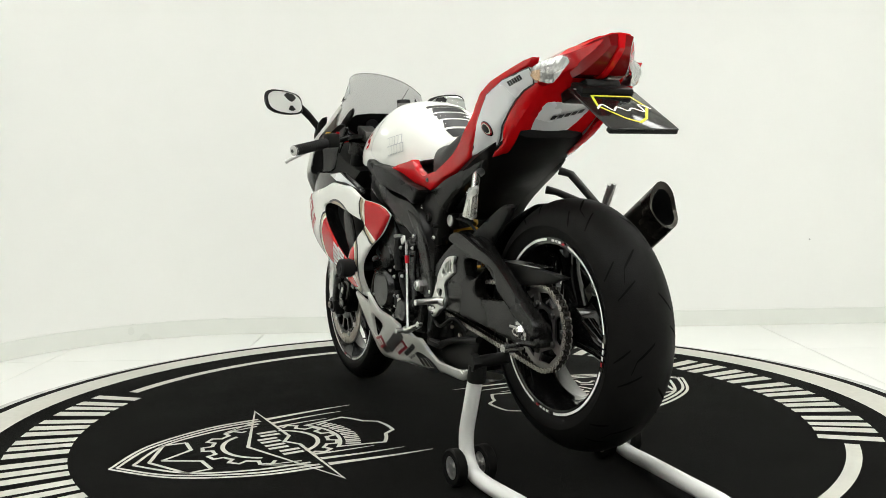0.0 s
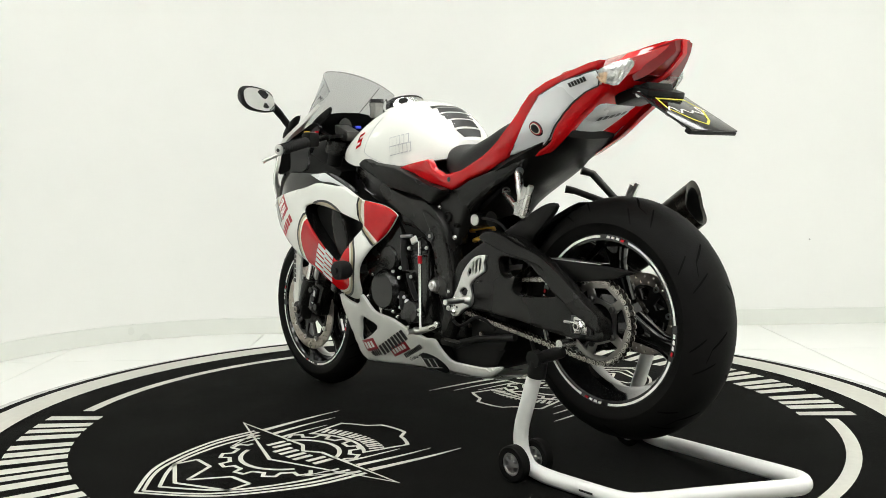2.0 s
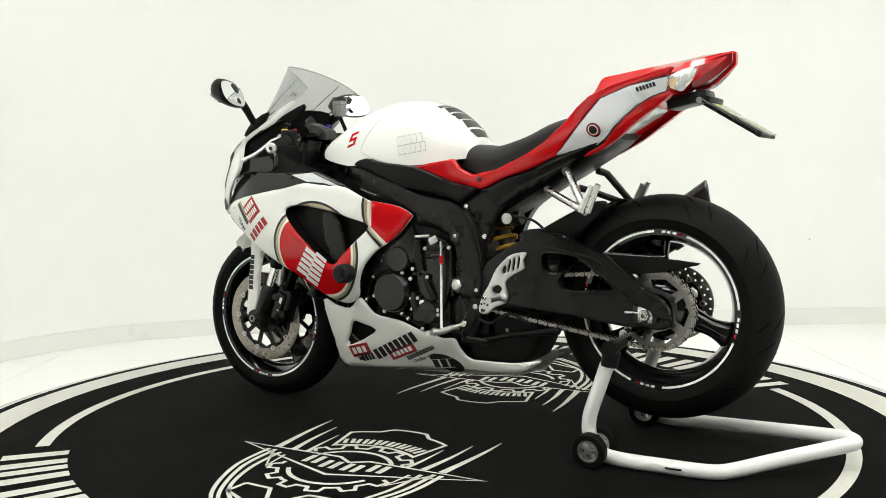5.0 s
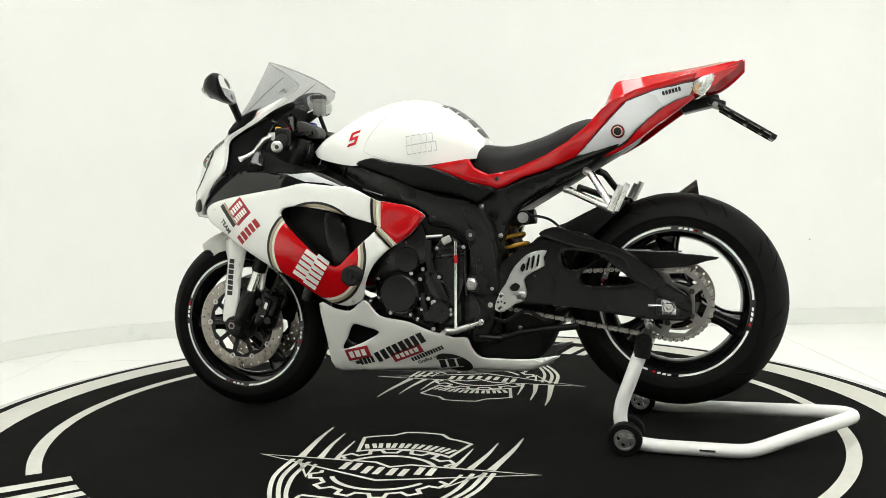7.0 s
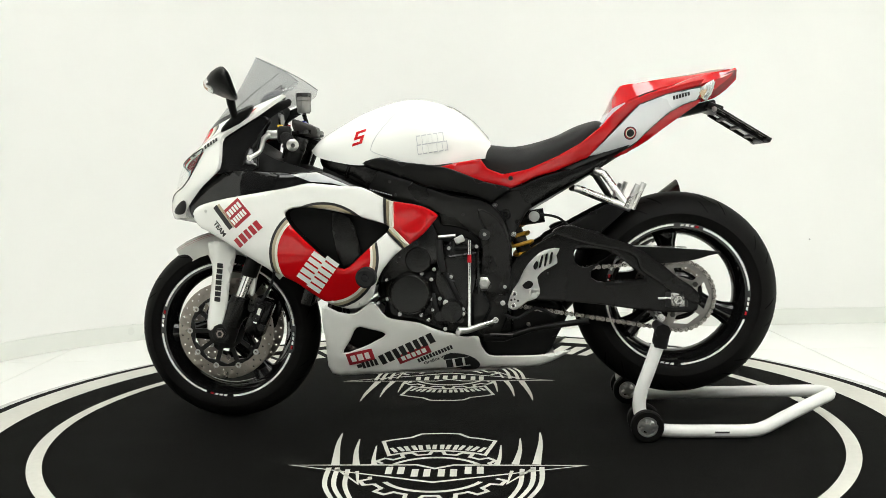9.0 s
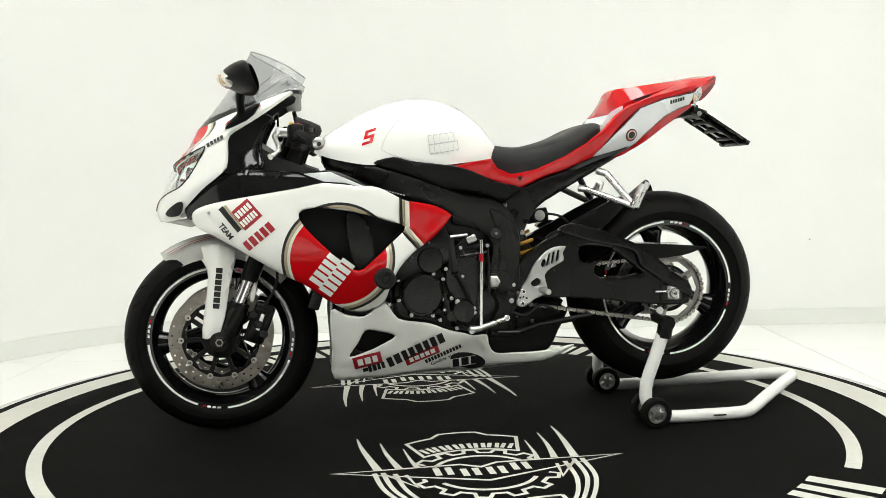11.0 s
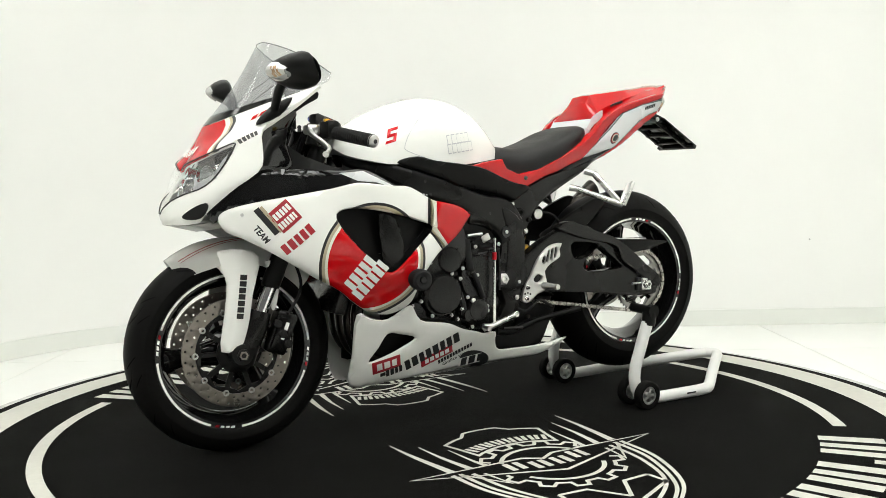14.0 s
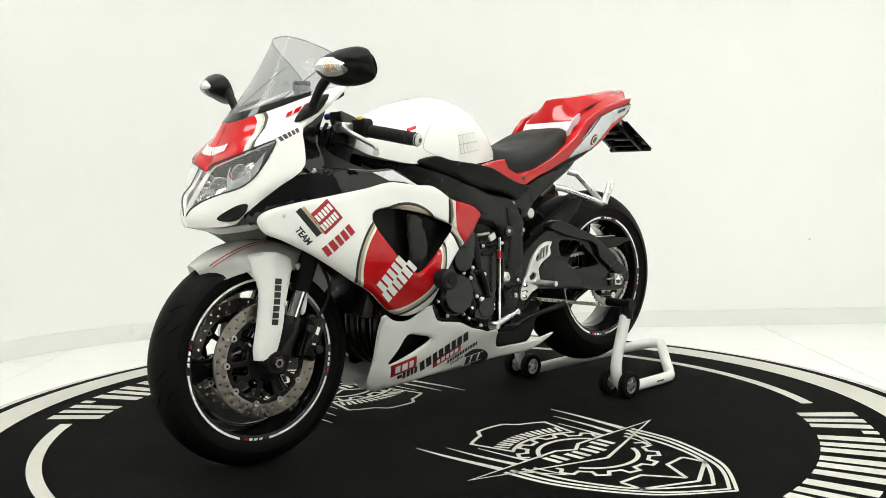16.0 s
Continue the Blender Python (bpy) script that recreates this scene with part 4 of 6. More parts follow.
for s in (1, -1):
    pan = part("belly_fairing", panel(BELLY, FAIR, [BHOLE], edge=0.010, step=0.02, thick=0.005, sign=s), WHITE, bike, "white belly fairing with sponsor lettering")
    if s > 0:
        bl = pan
    part("vent_liner", panel([(0.327, 0.219), (0.267, 0.327), (0.139, 0.299), (0.230, 0.228)], lambda x, z: FAIR(x, z) - 0.04, edge=0.006, sign=s), PLASTIC, pan)
keel = bmesh.new()
prev = None
for x, y, z in ((0.325, 0.045, 0.155), (0.30, 0.062, 0.150), (0.10, 0.070, 0.155), (-0.10, 0.058, 0.160), (-0.28, 0.06, 0.175), (-0.36, 0.10, 0.200)):
    cur = [keel.verts.new((x, k * y / 2, z + 0.004 * abs(k) - 0.012 * (1 - abs(k) / 2))) for k in (-2, -1, 0, 1, 2)]
    if prev:
        for k in range(4):
            keel.faces.new((prev[k], prev[k + 1], cur[k + 1], cur[k]))
    prev = cur
bmesh.ops.solidify(keel, geom=list(keel.faces), thickness=0.004)
part("belly_floor", keel, WHITE, bike)
sticker(rect((0.250, 0.217), 0.088, 0.040, 14), FAIR, bl, DARKRED)
lettering(3, (0.250, 0.217), 0.022, 0.062, FAIR, bl, WHITEINK, 14, off=0.003, bold=0.06)
lettering(8, (0.102, 0.245), 0.034, 0.188, FAIR, bl, INK, 25, bold=0.05)
sticker(rect((0.081, 0.226), 0.110, 0.030, 22), FAIR, bl, DARKRED)
lettering(5, (0.081, 0.226), 0.015, 0.084, FAIR, bl, WHITEINK, 22, off=0.003, bold=0.05)
lettering(4, (0.222, 0.194), 0.022, 0.052, FAIR, bl, INK, 16)
sticker(rect((0.256, 0.185), 0.016, 0.012, 16), FAIR, bl, INK)
lettering(12, (0.015, 0.227), 0.014, 0.120, FAIR, bl, INK, 24)
lettering("Grafica visiva", (0.007, 0.211), 0.011, 0.096, FAIR, bl, INK, 22)
rgx, rgz = (-0.067, 0.198)
sticker([(rgx - 0.057 * math.cos(a), rgz + 0.028 * math.sin(a) - 0.2 * 0.057 * -math.cos(a) * -1) for a in [2 * math.pi * i / 28 for i in range(28)]], FAIR, bl, INK)
sticker(rect((rgx + 0.016, rgz - 0.004), 0.082, 0.032, 8), FAIR, bl, WHITEINK, off=0.0024)
lettering(3, (rgx + 0.010, rgz - 0.002), 0.028, 0.078, FAIR, bl, INK, 8, off=0.0036, bold=0.02)

# ---- gloss black upper inner panels
UPB = surface([(0.78, 0.69, 0.135), (0.66, 0.76, 0.19), (0.50, 0.78, 0.215), (0.35, 0.79, 0.205), (0.20, 0.74, 0.19), (0.45, 0.73, 0.222), (0.62, 0.72, 0.205)])
UPPER = [(0.775, 0.699), (0.742, 0.738), (0.707, 0.775), (0.643, 0.801), (0.540, 0.803), (0.424, 0.797), (0.345, 0.799), (0.268, 0.768), (0.201, 0.734), (0.222, 0.725), (0.273, 0.732), (0.331, 0.740), (0.384, 0.744), (0.457, 0.732), (0.552, 0.718), (0.664, 0.699), (0.735, 0.678), (0.761, 0.661)]
for s in (1, -1):
    u = part("upper_panel", panel(UPPER, UPB, edge=0.012, sign=s, thick=0.005), [GLOSSBLK], bike, "gloss black upper fairing panel")
    # pale silver patch laid along the black panel
    sticker([(0.430, 0.791), (0.353, 0.796), (0.285, 0.766), (0.231, 0.742), (0.311, 0.763), (0.371, 0.768)], lambda x, z: UPB(x, z) , u, SILVERP, sign=s)

# ---- frame, covers and subframe
FRAME = [(0.366, 0.863), (0.291, 0.841), (0.209, 0.814), (0.069, 0.766), (-0.049, 0.722), (-0.134, 0.708), (-0.171, 0.688), (-0.201, 0.652), (-0.217, 0.617), (-0.227, 0.565), (-0.226, 0.488), (-0.220, 0.404), (-0.214, 0.352), (-0.190, 0.297), (-0.149, 0.283), (-0.128, 0.301), (-0.150, 0.353), (-0.157, 0.378), (-0.130, 0.442), (-0.131, 0.508), (-0.135, 0.559), (-0.119, 0.593), (-0.085, 0.614), (-0.048, 0.625), (-0.012, 0.632), (-0.004, 0.663), (0.071, 0.689), (0.151, 0.713), (0.221, 0.748), (0.277, 0.773), (0.361, 0.810)]
YF = surface([(0.38, 0.86, 0.06), (0.25, 0.80, 0.135), (0.10, 0.74, 0.175), (-0.05, 0.69, 0.178), (-0.15, 0.60, 0.160), (-0.19, 0.45, 0.142), (-0.16, 0.32, 0.130), (0.0, 0.65, 0.172), (0.3, 0.79, 0.11)])
for s in (1, -1):
    frm = part("frame_beam", panel(FRAME, YF, edge=0.016, sign=s, thick=0.035), FRAMEBLK, bike, "satin black aluminium frame beam")
    if s > 0:
        fb = frm
    cov = part("tank_side_cover", panel([(0.222, 0.820), (0.164, 0.837), (0.111, 0.824), (0.009, 0.811), (-0.051, 0.798), (-0.147, 0.759), (-0.224, 0.739), (-0.195, 0.714), (-0.169, 0.698), (-0.122, 0.717), (-0.050, 0.733), (0.032, 0.748), (0.086, 0.773), (0.154, 0.795)], lambda x, z: YF(x, z) + 0.004 + max(0, z - 0.74) * 0.15, edge=0.008, sign=s, thick=0.03), PLASTIC, bike, "matt black plastic cover under the tank")
    sub = part("subframe_cover", panel([(-0.160, 0.694), (-0.191, 0.719), (-0.224, 0.739), (-0.251, 0.745), (-0.304, 0.768), (-0.360, 0.784), (-0.455, 0.811), (-0.516, 0.825), (-0.509, 0.813), (-0.472, 0.785), (-0.388, 0.741), (-0.313, 0.698), (-0.272, 0.662), (-0.248, 0.616), (-0.232, 0.577), (-0.205, 0.582), (-0.184, 0.634)], surface([(-0.16, 0.70, 0.150), (-0.25, 0.72, 0.148), (-0.22, 0.60, 0.140), (-0.40, 0.78, 0.140), (-0.55, 0.84, 0.130)]), edge=0.012, sign=s, thick=0.03), FRAMEBLK, bike, "black subframe cover")
    if s > 0:
        sl = sub
bolts(fb, [((-0.178, 0.687)[0], 0.152, (-0.178, 0.687)[1]), ((-0.146, 0.601)[0], 0.164, (-0.146, 0.601)[1]), ((-0.205, 0.439)[0], 0.143, (-0.205, 0.439)[1]), ((-0.198, 0.389)[0], 0.142, (-0.198, 0.389)[1]), ((-0.233, 0.599)[0], 0.143, (-0.233, 0.599)[1])], 0.008, 0.006, ALU)
# black disc stands in for the shade of the bolt recess
part("recess_disc", lathe([(1e-4, 0.1665), (0.012, 0.1668), (0.016, 0.1675), (0.018, 0.160)], "y", 20, ((-0.146, 0.601)[0], 0, (-0.146, 0.601)[1])), INK, fb)
for px_, r_ in (((-0.209, 0.659), 0.016), ((-0.245, 0.635), 0.008)):
    part("boss", lathe([(1e-4, 0.148), (r_ * 0.4, 0.148), (r_ * 0.5, 0.153), (r_ * 0.9, 0.153), (r_, 0.150), (r_, 0.13)], "y", 20, (px_[0], 0, px_[1])), PLASTIC, sl)
for s in (1, -1):
    part("frame_facet", panel([(-0.127, 0.678), (-0.174, 0.658), (-0.201, 0.622), (-0.219, 0.555), (-0.221, 0.430), (-0.190, 0.415), (-0.151, 0.414), (-0.158, 0.516), (-0.153, 0.593), (-0.136, 0.641)], lambda x, z: YF(x, z) + 0.0045, edge=0.006, step=0.012, sign=s, thick=0.006), FRAMEBLK, fb if s > 0 else frm, "raised facet of the frame")
pv = (-0.142, 0.452)
part("pivot_bolt", lathe([(1e-4, 0.156), (0.007, 0.156), (0.007, 0.162), (0.013, 0.162), (0.015, 0.158), (0.019, 0.156), (0.020, 0.14)], "y", 6, (pv[0], 0, pv[1])), ALU, fb, "bright swingarm pivot nut")
part("pivot_washer", lathe([(0.016, 0.1445), (0.0245, 0.1445), (0.0255, 0.140)], "y", 28, (pv[0], 0, pv[1])), DARKSTEEL, fb)
w0, w1 = (0.267, 0.817), (0.282, 0.773)
part("weld_seam", tube([(w0[0], YF(*w0) + 0.001, w0[1]), ((w0[0] + w1[0]) / 2 + 0.002, YF(*w0) + 0.003, (w0[1] + w1[1]) / 2), (w1[0], YF(*w1) + 0.001, w1[1])], 0.004, 8), FRAMEBLK, fb)
# black dots paint the shade of small holes in the frame
for p_ in ((0.121, 0.724), (0.138, 0.764), (-0.082, 0.662)):
    part("frame_hole_dot", lathe([(1e-4, 0.0012), (0.004, 0.0012), (0.005, 0.0)], "y", 12, (p_[0], YF(*p_), p_[1])), INK, fb)
for k in range(9):
    part("frame_print", box(((0.198, 0.741)[0] - 0.008 * k, YF((0.198, 0.741)[0] - 0.008 * k, (0.198, 0.741)[1] - 0.0022 * k) + 0.001, (0.198, 0.741)[1] - 0.0022 * k), (0.005, 0.0008, 0.0032), 0, Matrix.Rotation(radians(-16), 4, "Y")), GREYINK, fb, smooth=0)


# ---- swingarm, chain guard, shock
SW = [(-0.225, 0.503), (-0.285, 0.554), (-0.363, 0.596), (-0.422, 0.614), (-0.490, 0.603), (-0.558, 0.558), (-0.642, 0.505), (-0.709, 0.455), (-0.751, 0.425), (-0.776, 0.411), (-0.780, 0.363), (-0.726, 0.357), (-0.671, 0.359), (-0.574, 0.370), (-0.498, 0.382), (-0.387, 0.392), (-0.284, 0.398), (-0.224, 0.416)]
SWH = [[(-0.466, 0.483), (-0.524, 0.531), (-0.554, 0.520), (-0.608, 0.478), (-0.622, 0.459), (-0.557, 0.453), (-0.483, 0.453)], [(-0.418, 0.550), (-0.470, 0.552), (-0.526, 0.538), (-0.456, 0.496), (-0.421, 0.508)]]
for s in (1, -1):
    sw = part("swingarm_side", panel(SW, lambda x, z: 0.142, SWH, edge=0.004, step=0.009, sign=s, thick=0.036, smooth=3), FRAMEBLK, bike, "black braced aluminium swingarm")
    part("brace", panel([(-0.350, 0.604), (-0.404, 0.624), (-0.505, 0.590), (-0.589, 0.561), (-0.664, 0.512), (-0.722, 0.464), (-0.776, 0.424), (-0.778, 0.385), (-0.728, 0.408), (-0.664, 0.451), (-0.614, 0.486), (-0.598, 0.524), (-0.560, 0.544), (-0.463, 0.564), (-0.404, 0.582)], lambda x, z: 0.158, edge=0.004, step=0.007, sign=s, thick=0.03, smooth=4), FRAMEBLK, sw, "black swingarm brace beam")
    ax = (-0.719, 0.397)
    adj = bmesh.new()
    box_into(adj, (ax[0], s * 0.146, ax[1]), (0.066, 0.010, 0.046), 0.003)
    ablock = part("axle_block", adj, INK, sw)
    part("axle_plate", box((ax[0] - 0.002, s * 0.154, ax[1]), (0.040, 0.008, 0.042), 0.003), ALU, sw, "silver axle plate")
    part("axle_nut", lathe([(0.007, s * 0.150), (0.007, s * 0.172), (0.010, s * 0.172), (0.010, s * 0.168), (0.014, s * 0.168), (0.016, s * 0.164), (0.018, s * 0.158)], "y", 6, (ax[0] - 0.002, 0, ax[1])), ALU, sw)
    part("adjuster_bolt", tube([(ax[0] + 0.055, s * 0.150, ax[1] + 0.004), (ax[0] + 0.015, s * 0.150, ax[1] + 0.004)], 0.0035, 8), ALU, sw)
    part("stand_bobbin", tube([(-0.668, s * 0.12, 0.345), (-0.668, s * 0.175, 0.345)], 0.012, 16), ALU, sw, "silver paddock bobbin")
    part("bobbin_bracket", box((-0.66, s * 0.132, 0.372), (0.02, 0.008, 0.07), 0.003, Matrix.Rotation(radians(20), 4, "Y")), ALU, sw)
part("swingarm_bridge", box((-0.34, 0, 0.47), (0.10, 0.24, 0.085), 0.02), FRAMEBLK, bike)
guard = part("chain_guard", panel([(-0.533, 0.557), (-0.610, 0.554), (-0.728, 0.548), (-0.855, 0.536), (-0.820, 0.525), (-0.765, 0.510), (-0.643, 0.501), (-0.579, 0.512)], lambda x, z: 0.115, edge=0.004, thick=0.012, smooth=2), PLASTIC, bike, "black chain guard with bright top edge")
g0, g1 = (-0.589, 0.553), (-0.753, 0.548)
part("guard_edge", box(((g0[0] + g1[0]) / 2, 0.098, (g0[1] + g1[1]) / 2 + 0.003), (g0[0] - g1[0], 0.040, 0.002), 0, Matrix.Rotation(math.atan2(g1[1] - g0[1], g0[0] - g1[0]), 4, "Y")), ALU, guard, smooth=0)


def hugger():
    bm = bmesh.new()
    V = []
    for i in range(19):
        a = radians(66 - 48 * i / 18)
        w = 0.098 - 0.03 * max(0, (4 - i) / 4)
        V.append([bm.verts.new((RC[0] + (0.328 - 0.03 * abs(u) ** 3) * math.cos(a), w * u, RC[2] + (0.328 - 0.03 * abs(u) ** 3) * math.sin(a))) for u in [k / 6 - 1 for k in range(13)]])
    for A_, B_ in zip(V, V[1:]):
        for k in range(12):
            bm.faces.new((A_[k], A_[k + 1], B_[k + 1], B_[k]))
    bmesh.ops.solidify(bm, geom=list(bm.faces), thickness=0.004)
    h_ = part("rear_hugger", bm, PLASTIC, bike, "black rear mudguard hugging the tyre")
    for s in (1, -1):
        part("hugger_arm", panel([(-0.321, 0.578), (-0.390, 0.617), (-0.484, 0.667), (-0.560, 0.700), (-0.594, 0.693), (-0.552, 0.644), (-0.502, 0.598), (-0.458, 0.550), (-0.389, 0.551)], lambda x, z: 0.105, edge=0.01, sign=s, thick=0.01), PLASTIC, h_)


hugger()
sp = bmesh.new()
c0_, c1_ = Vector((-0.285, 0.035, 0.50)), Vector((-0.215, 0.035, 0.66))
d_ = (c1_ - c0_).normalized()
n1 = d_.cross(Vector((0, 1, 0))).normalized()
tube_into(sp, [c0_.lerp(c1_, i / 80) + 0.034 * (math.cos(2 * math.pi * i / 14) * n1 + math.sin(2 * math.pi * i / 14) * Vector((0, 1, 0))) for i in range(81)], 0.0062, 8)
shock = part("shock_spring", sp, YELLOW, bike, "yellow shock absorber spring")
part("shock_body", tube([c0_ - d_ * 0.04, c1_ + d_ * 0.05], 0.022, 16), DARKSTEEL, shock)
rs = (-0.292, 0.647)
part("shock_reservoir", tube([(rs[0] + 0.04, 0.085, rs[1] - 0.004), (rs[0] - 0.035, 0.085, rs[1] + 0.006)], 0.022, 20), PLASTIC, bike)
cap_ = part("reservoir_cap", tube([(rs[0] - 0.004, 0.095, rs[1] + 0.004), (rs[0] - 0.004, 0.121, rs[1] + 0.004)], 0.020, 18), PLASTIC, bike)
part("cap_disc", disc_into(bmesh.new(), (rs[0] - 0.004, 0.121, rs[1] + 0.004), 0.0165, 0.003, "y", 24), ALU, cap_, "silver cap face")
part("cable", tube(spline([(-0.26, 0.09, 0.63), (-0.30, 0.11, 0.655), (-0.37, 0.10, 0.645), (-0.42, 0.09, 0.60)], 6, False), 0.004, 8), GRIPRUB, bike)

# ---- engine
eng = bmesh.new()
box_into(eng, (0.03, 0, 0.40), (0.28, 0.27, 0.22), 0.03)
engine = part("engine_block", eng, ENGINE, bike, "black painted engine with bright bolts")
part("cylinder_head", box((0.10, 0, 0.56), (0.23, 0.33, 0.16), 0.02, Matrix.Rotation(radians(20), 4, "Y")), ENGINE, engine)
# dark filler between the frame beams, added to block the view through
part("airbox_filler", loft([[(x, y * w, z * h + zc) for y, z in ((1, -1), (1, 0.6), (0.6, 1), (-0.6, 1), (-1, 0.6), (-1, -1))] for x, w, h, zc in ((0.36, 0.07, 0.06, 0.79), (0.25, 0.12, 0.10, 0.74), (0.05, 0.145, 0.11, 0.71), (-0.10, 0.13, 0.12, 0.68), (-0.20, 0.11, 0.13, 0.65))], 2, 2), PLASTIC, bike)
part("sump", loft([[(x, y * w, zc + z * h) for y, z in ((1, 1), (1, -0.3), (0.6, -1), (-0.6, -1), (-1, -0.3), (-1, 1))] for x, w, h, zc in ((0.22, 0.05, 0.05, 0.25), (0.10, 0.060, 0.06, 0.26), (-0.08, 0.062, 0.06, 0.25), (-0.16, 0.070, 0.055, 0.240), (-0.21, 0.065, 0.045, 0.245))], 2, 2), ENGINE, engine)
part("gearbox", box((-0.13, 0, 0.40), (0.20, 0.22, 0.26), 0.03), ENGINE, engine)


def cover(name, px, r_, y0, y1, n, material=None, step=True):
    x, z = px
    prof = [(r_ * 1.02, y0), (r_ * 1.02, y1 - 0.022), (r_, y1 - 0.016), (r_ * 0.96, y1 - 0.012)]
    prof += [(r_ * 0.90, y1 - 0.004), (r_ * 0.84, y1), (r_ * 0.30, y1 + 0.001), (1e-4, y1 + 0.001)] if step else [(r_ * 0.5, y1), (1e-4, y1)]
    ob = part(name, lathe(prof, "y", 40, (x, 0, z)), material or ENGINE, engine)
    for i in range(n):
        a = 2 * math.pi * (i + 0.3) / n
        bx, bz = x + r_ * 1.10 * math.cos(a), z + r_ * 1.10 * math.sin(a)
        bm = disc_into(bmesh.new(), (bx, y0, bz), 0.009, y1 - 0.014 - y0, "y", 12)
        part("boss", bm, ENGINE, ob)
        part("bolt", disc_into(disc_into(bmesh.new(), (bx, y1 - 0.014, bz), 0.0050, 0.003, "y", 10, 0.0005), (bx, y1 - 0.011, bz), 0.0036, 0.005, "y", 6, 0.0005), BOLTM, ob)


cover("generator_cover", (0.083, 0.422), 0.066, 0.09, 0.180, 0)
cover("starter_cover", (0.057, 0.525), 0.043, 0.09, 0.172, 0)
cover("sprocket_cover", (-0.043, 0.366), 0.038, 0.09, 0.168, 0)
part("water_pump", loft([[((-0.017, 0.352)[0] + dx, y, (-0.017, 0.352)[1] + dz) for dx, dz in ((0.02, 0.012), (-0.03, 0.02), (-0.035, -0.008), (0.018, -0.014))] for y in (0.12, 0.165)], 3, 2), ENGINE, engine)
ck = [(-0.028, 0.572), (-0.071, 0.595), (-0.114, 0.574), (-0.123, 0.487), (-0.103, 0.401), (-0.067, 0.349), (-0.025, 0.384), (0.009, 0.454), (-0.001, 0.532)]
part("clutch_side_case", panel(ck, lambda x, z: 0.148, edge=0.012, thick=0.05), ENGINE, engine)
for x_, z_ in ((0.112, 0.535), (0.119, 0.518), (0.047, 0.483), (0.009, 0.496), (-0.042, 0.472), (0.030, 0.557), (0.059, 0.578), (-0.037, 0.560), (0.018, 0.465), (0.155, 0.467), (0.154, 0.406), (0.183, 0.394), (0.117, 0.359), (0.051, 0.356), (0.029, 0.341), (0.021, 0.405), (-0.007, 0.406), (0.015, 0.372), (-0.027, 0.366), (-0.077, 0.373), (-0.078, 0.359), (-0.022, 0.313), (-0.121, 0.564), (0.081, 0.509)):
    part("boss", disc_into(bmesh.new(), (x_, 0.095, z_), 0.0085, 0.064, "y", 14), ENGINE, engine)
    bolts(engine, [(x_, 0.159, z_)], 0.0058, 0.006, ALU)
x_, z_ = (-0.025, 0.394)
part("oil_plug", disc_into(bmesh.new(), (x_, 0.160, z_), 0.0085, 0.008, "y", 20), ALU, engine, "bright round plug")
for x0_, z0_, x1_, z1_ in ((-0.037, 0.533, -0.123, 0.544), (-0.010, 0.481, -0.053, 0.455), (0.008, 0.344, -0.030, 0.367)):
    part("case_rib", tube([(x0_, 0.150, z0_), (x1_, 0.150, z1_)], 0.005, 8), ENGINE, engine)
part("hose", tube(spline([((-0.008, 0.585)[0], 0.155, (-0.008, 0.585)[1]), ((-0.009, 0.541)[0], 0.160, (-0.009, 0.541)[1]), ((-0.018, 0.489)[0], 0.160, (-0.018, 0.489)[1])], 6, False), 0.011, 12), GRIPRUB, engine)
part("hose", tube(spline([((-0.027, 0.481)[0], 0.158, (-0.027, 0.481)[1]), ((-0.044, 0.446)[0], 0.160, (-0.044, 0.446)[1]), ((-0.064, 0.402)[0], 0.155, (-0.064, 0.402)[1])], 6, False), 0.008, 10), GRIPRUB, engine)
part("cable_clip", tube([((-0.006, 0.595)[0], 0.165, (-0.006, 0.595)[1]), ((-0.058, 0.599)[0], 0.165, (-0.058, 0.599)[1])], 0.005, 8), ALU, engine)
part("shift_arm", box(((-0.070, 0.586)[0], 0.166, (-0.070, 0.586)[1]), (0.030, 0.008, 0.022), 0.004, Matrix.Rotation(radians(25), 4, "Y")), ALU, engine)
part("engine_front", panel([(0.196, 0.418), (0.149, 0.558), (0.095, 0.606), (0.025, 0.618), (-0.096, 0.604), (-0.130, 0.555), (-0.127, 0.345), (-0.118, 0.289), (-0.039, 0.296), (0.065, 0.338), (0.153, 0.361)], lambda x, z: 0.095, edge=0.02, thick=0.05), ENGINE, engine)

for k, (p_, q_, r_) in enumerate((((0.128, 0.534), (0.106, 0.586), 0.006), ((0.106, 0.586), (0.023, 0.611), 0.006), ((0.017, 0.420), (0.001, 0.351), 0.009), ((-0.123, 0.557), (-0.126, 0.419), 0.005), ((-0.056, 0.558), (-0.111, 0.564), 0.008))):
    part("engine_pipe", tube([(p_[0], 0.150, p_[1]), ((p_[0] + q_[0]) / 2, 0.158, (p_[1] + q_[1]) / 2), (q_[0], 0.150, q_[1])], r_, 10), ENGINE if k % 2 else GRIPRUB, engine)
for k in range(6):
    p_ = (0.128, 0.577)
    part("cooling_fin", box((p_[0] - 0.03 * k * 0.6, 0.145, p_[1] + 0.004 + 0.002 * k), (0.004, 0.02, 0.05), 0.001, Matrix.Rotation(radians(20), 4, "Y")), ENGINE, engine)
for y0_, z0_ in ((0.125, 0.44), (0.130, 0.40), (0.128, 0.36)):
    part("wire", tube(spline([(-0.19, y0_, z0_), (-0.24, y0_ + 0.004, z0_ - 0.02), (-0.30, y0_ - 0.01, z0_ + 0.01), (-0.36, y0_ - 0.02, z0_ - 0.02)], 5, False), 0.005, 8), GRIPRUB, bike)
r0_, r1_ = (-0.100, 0.584), (-0.096, 0.318)
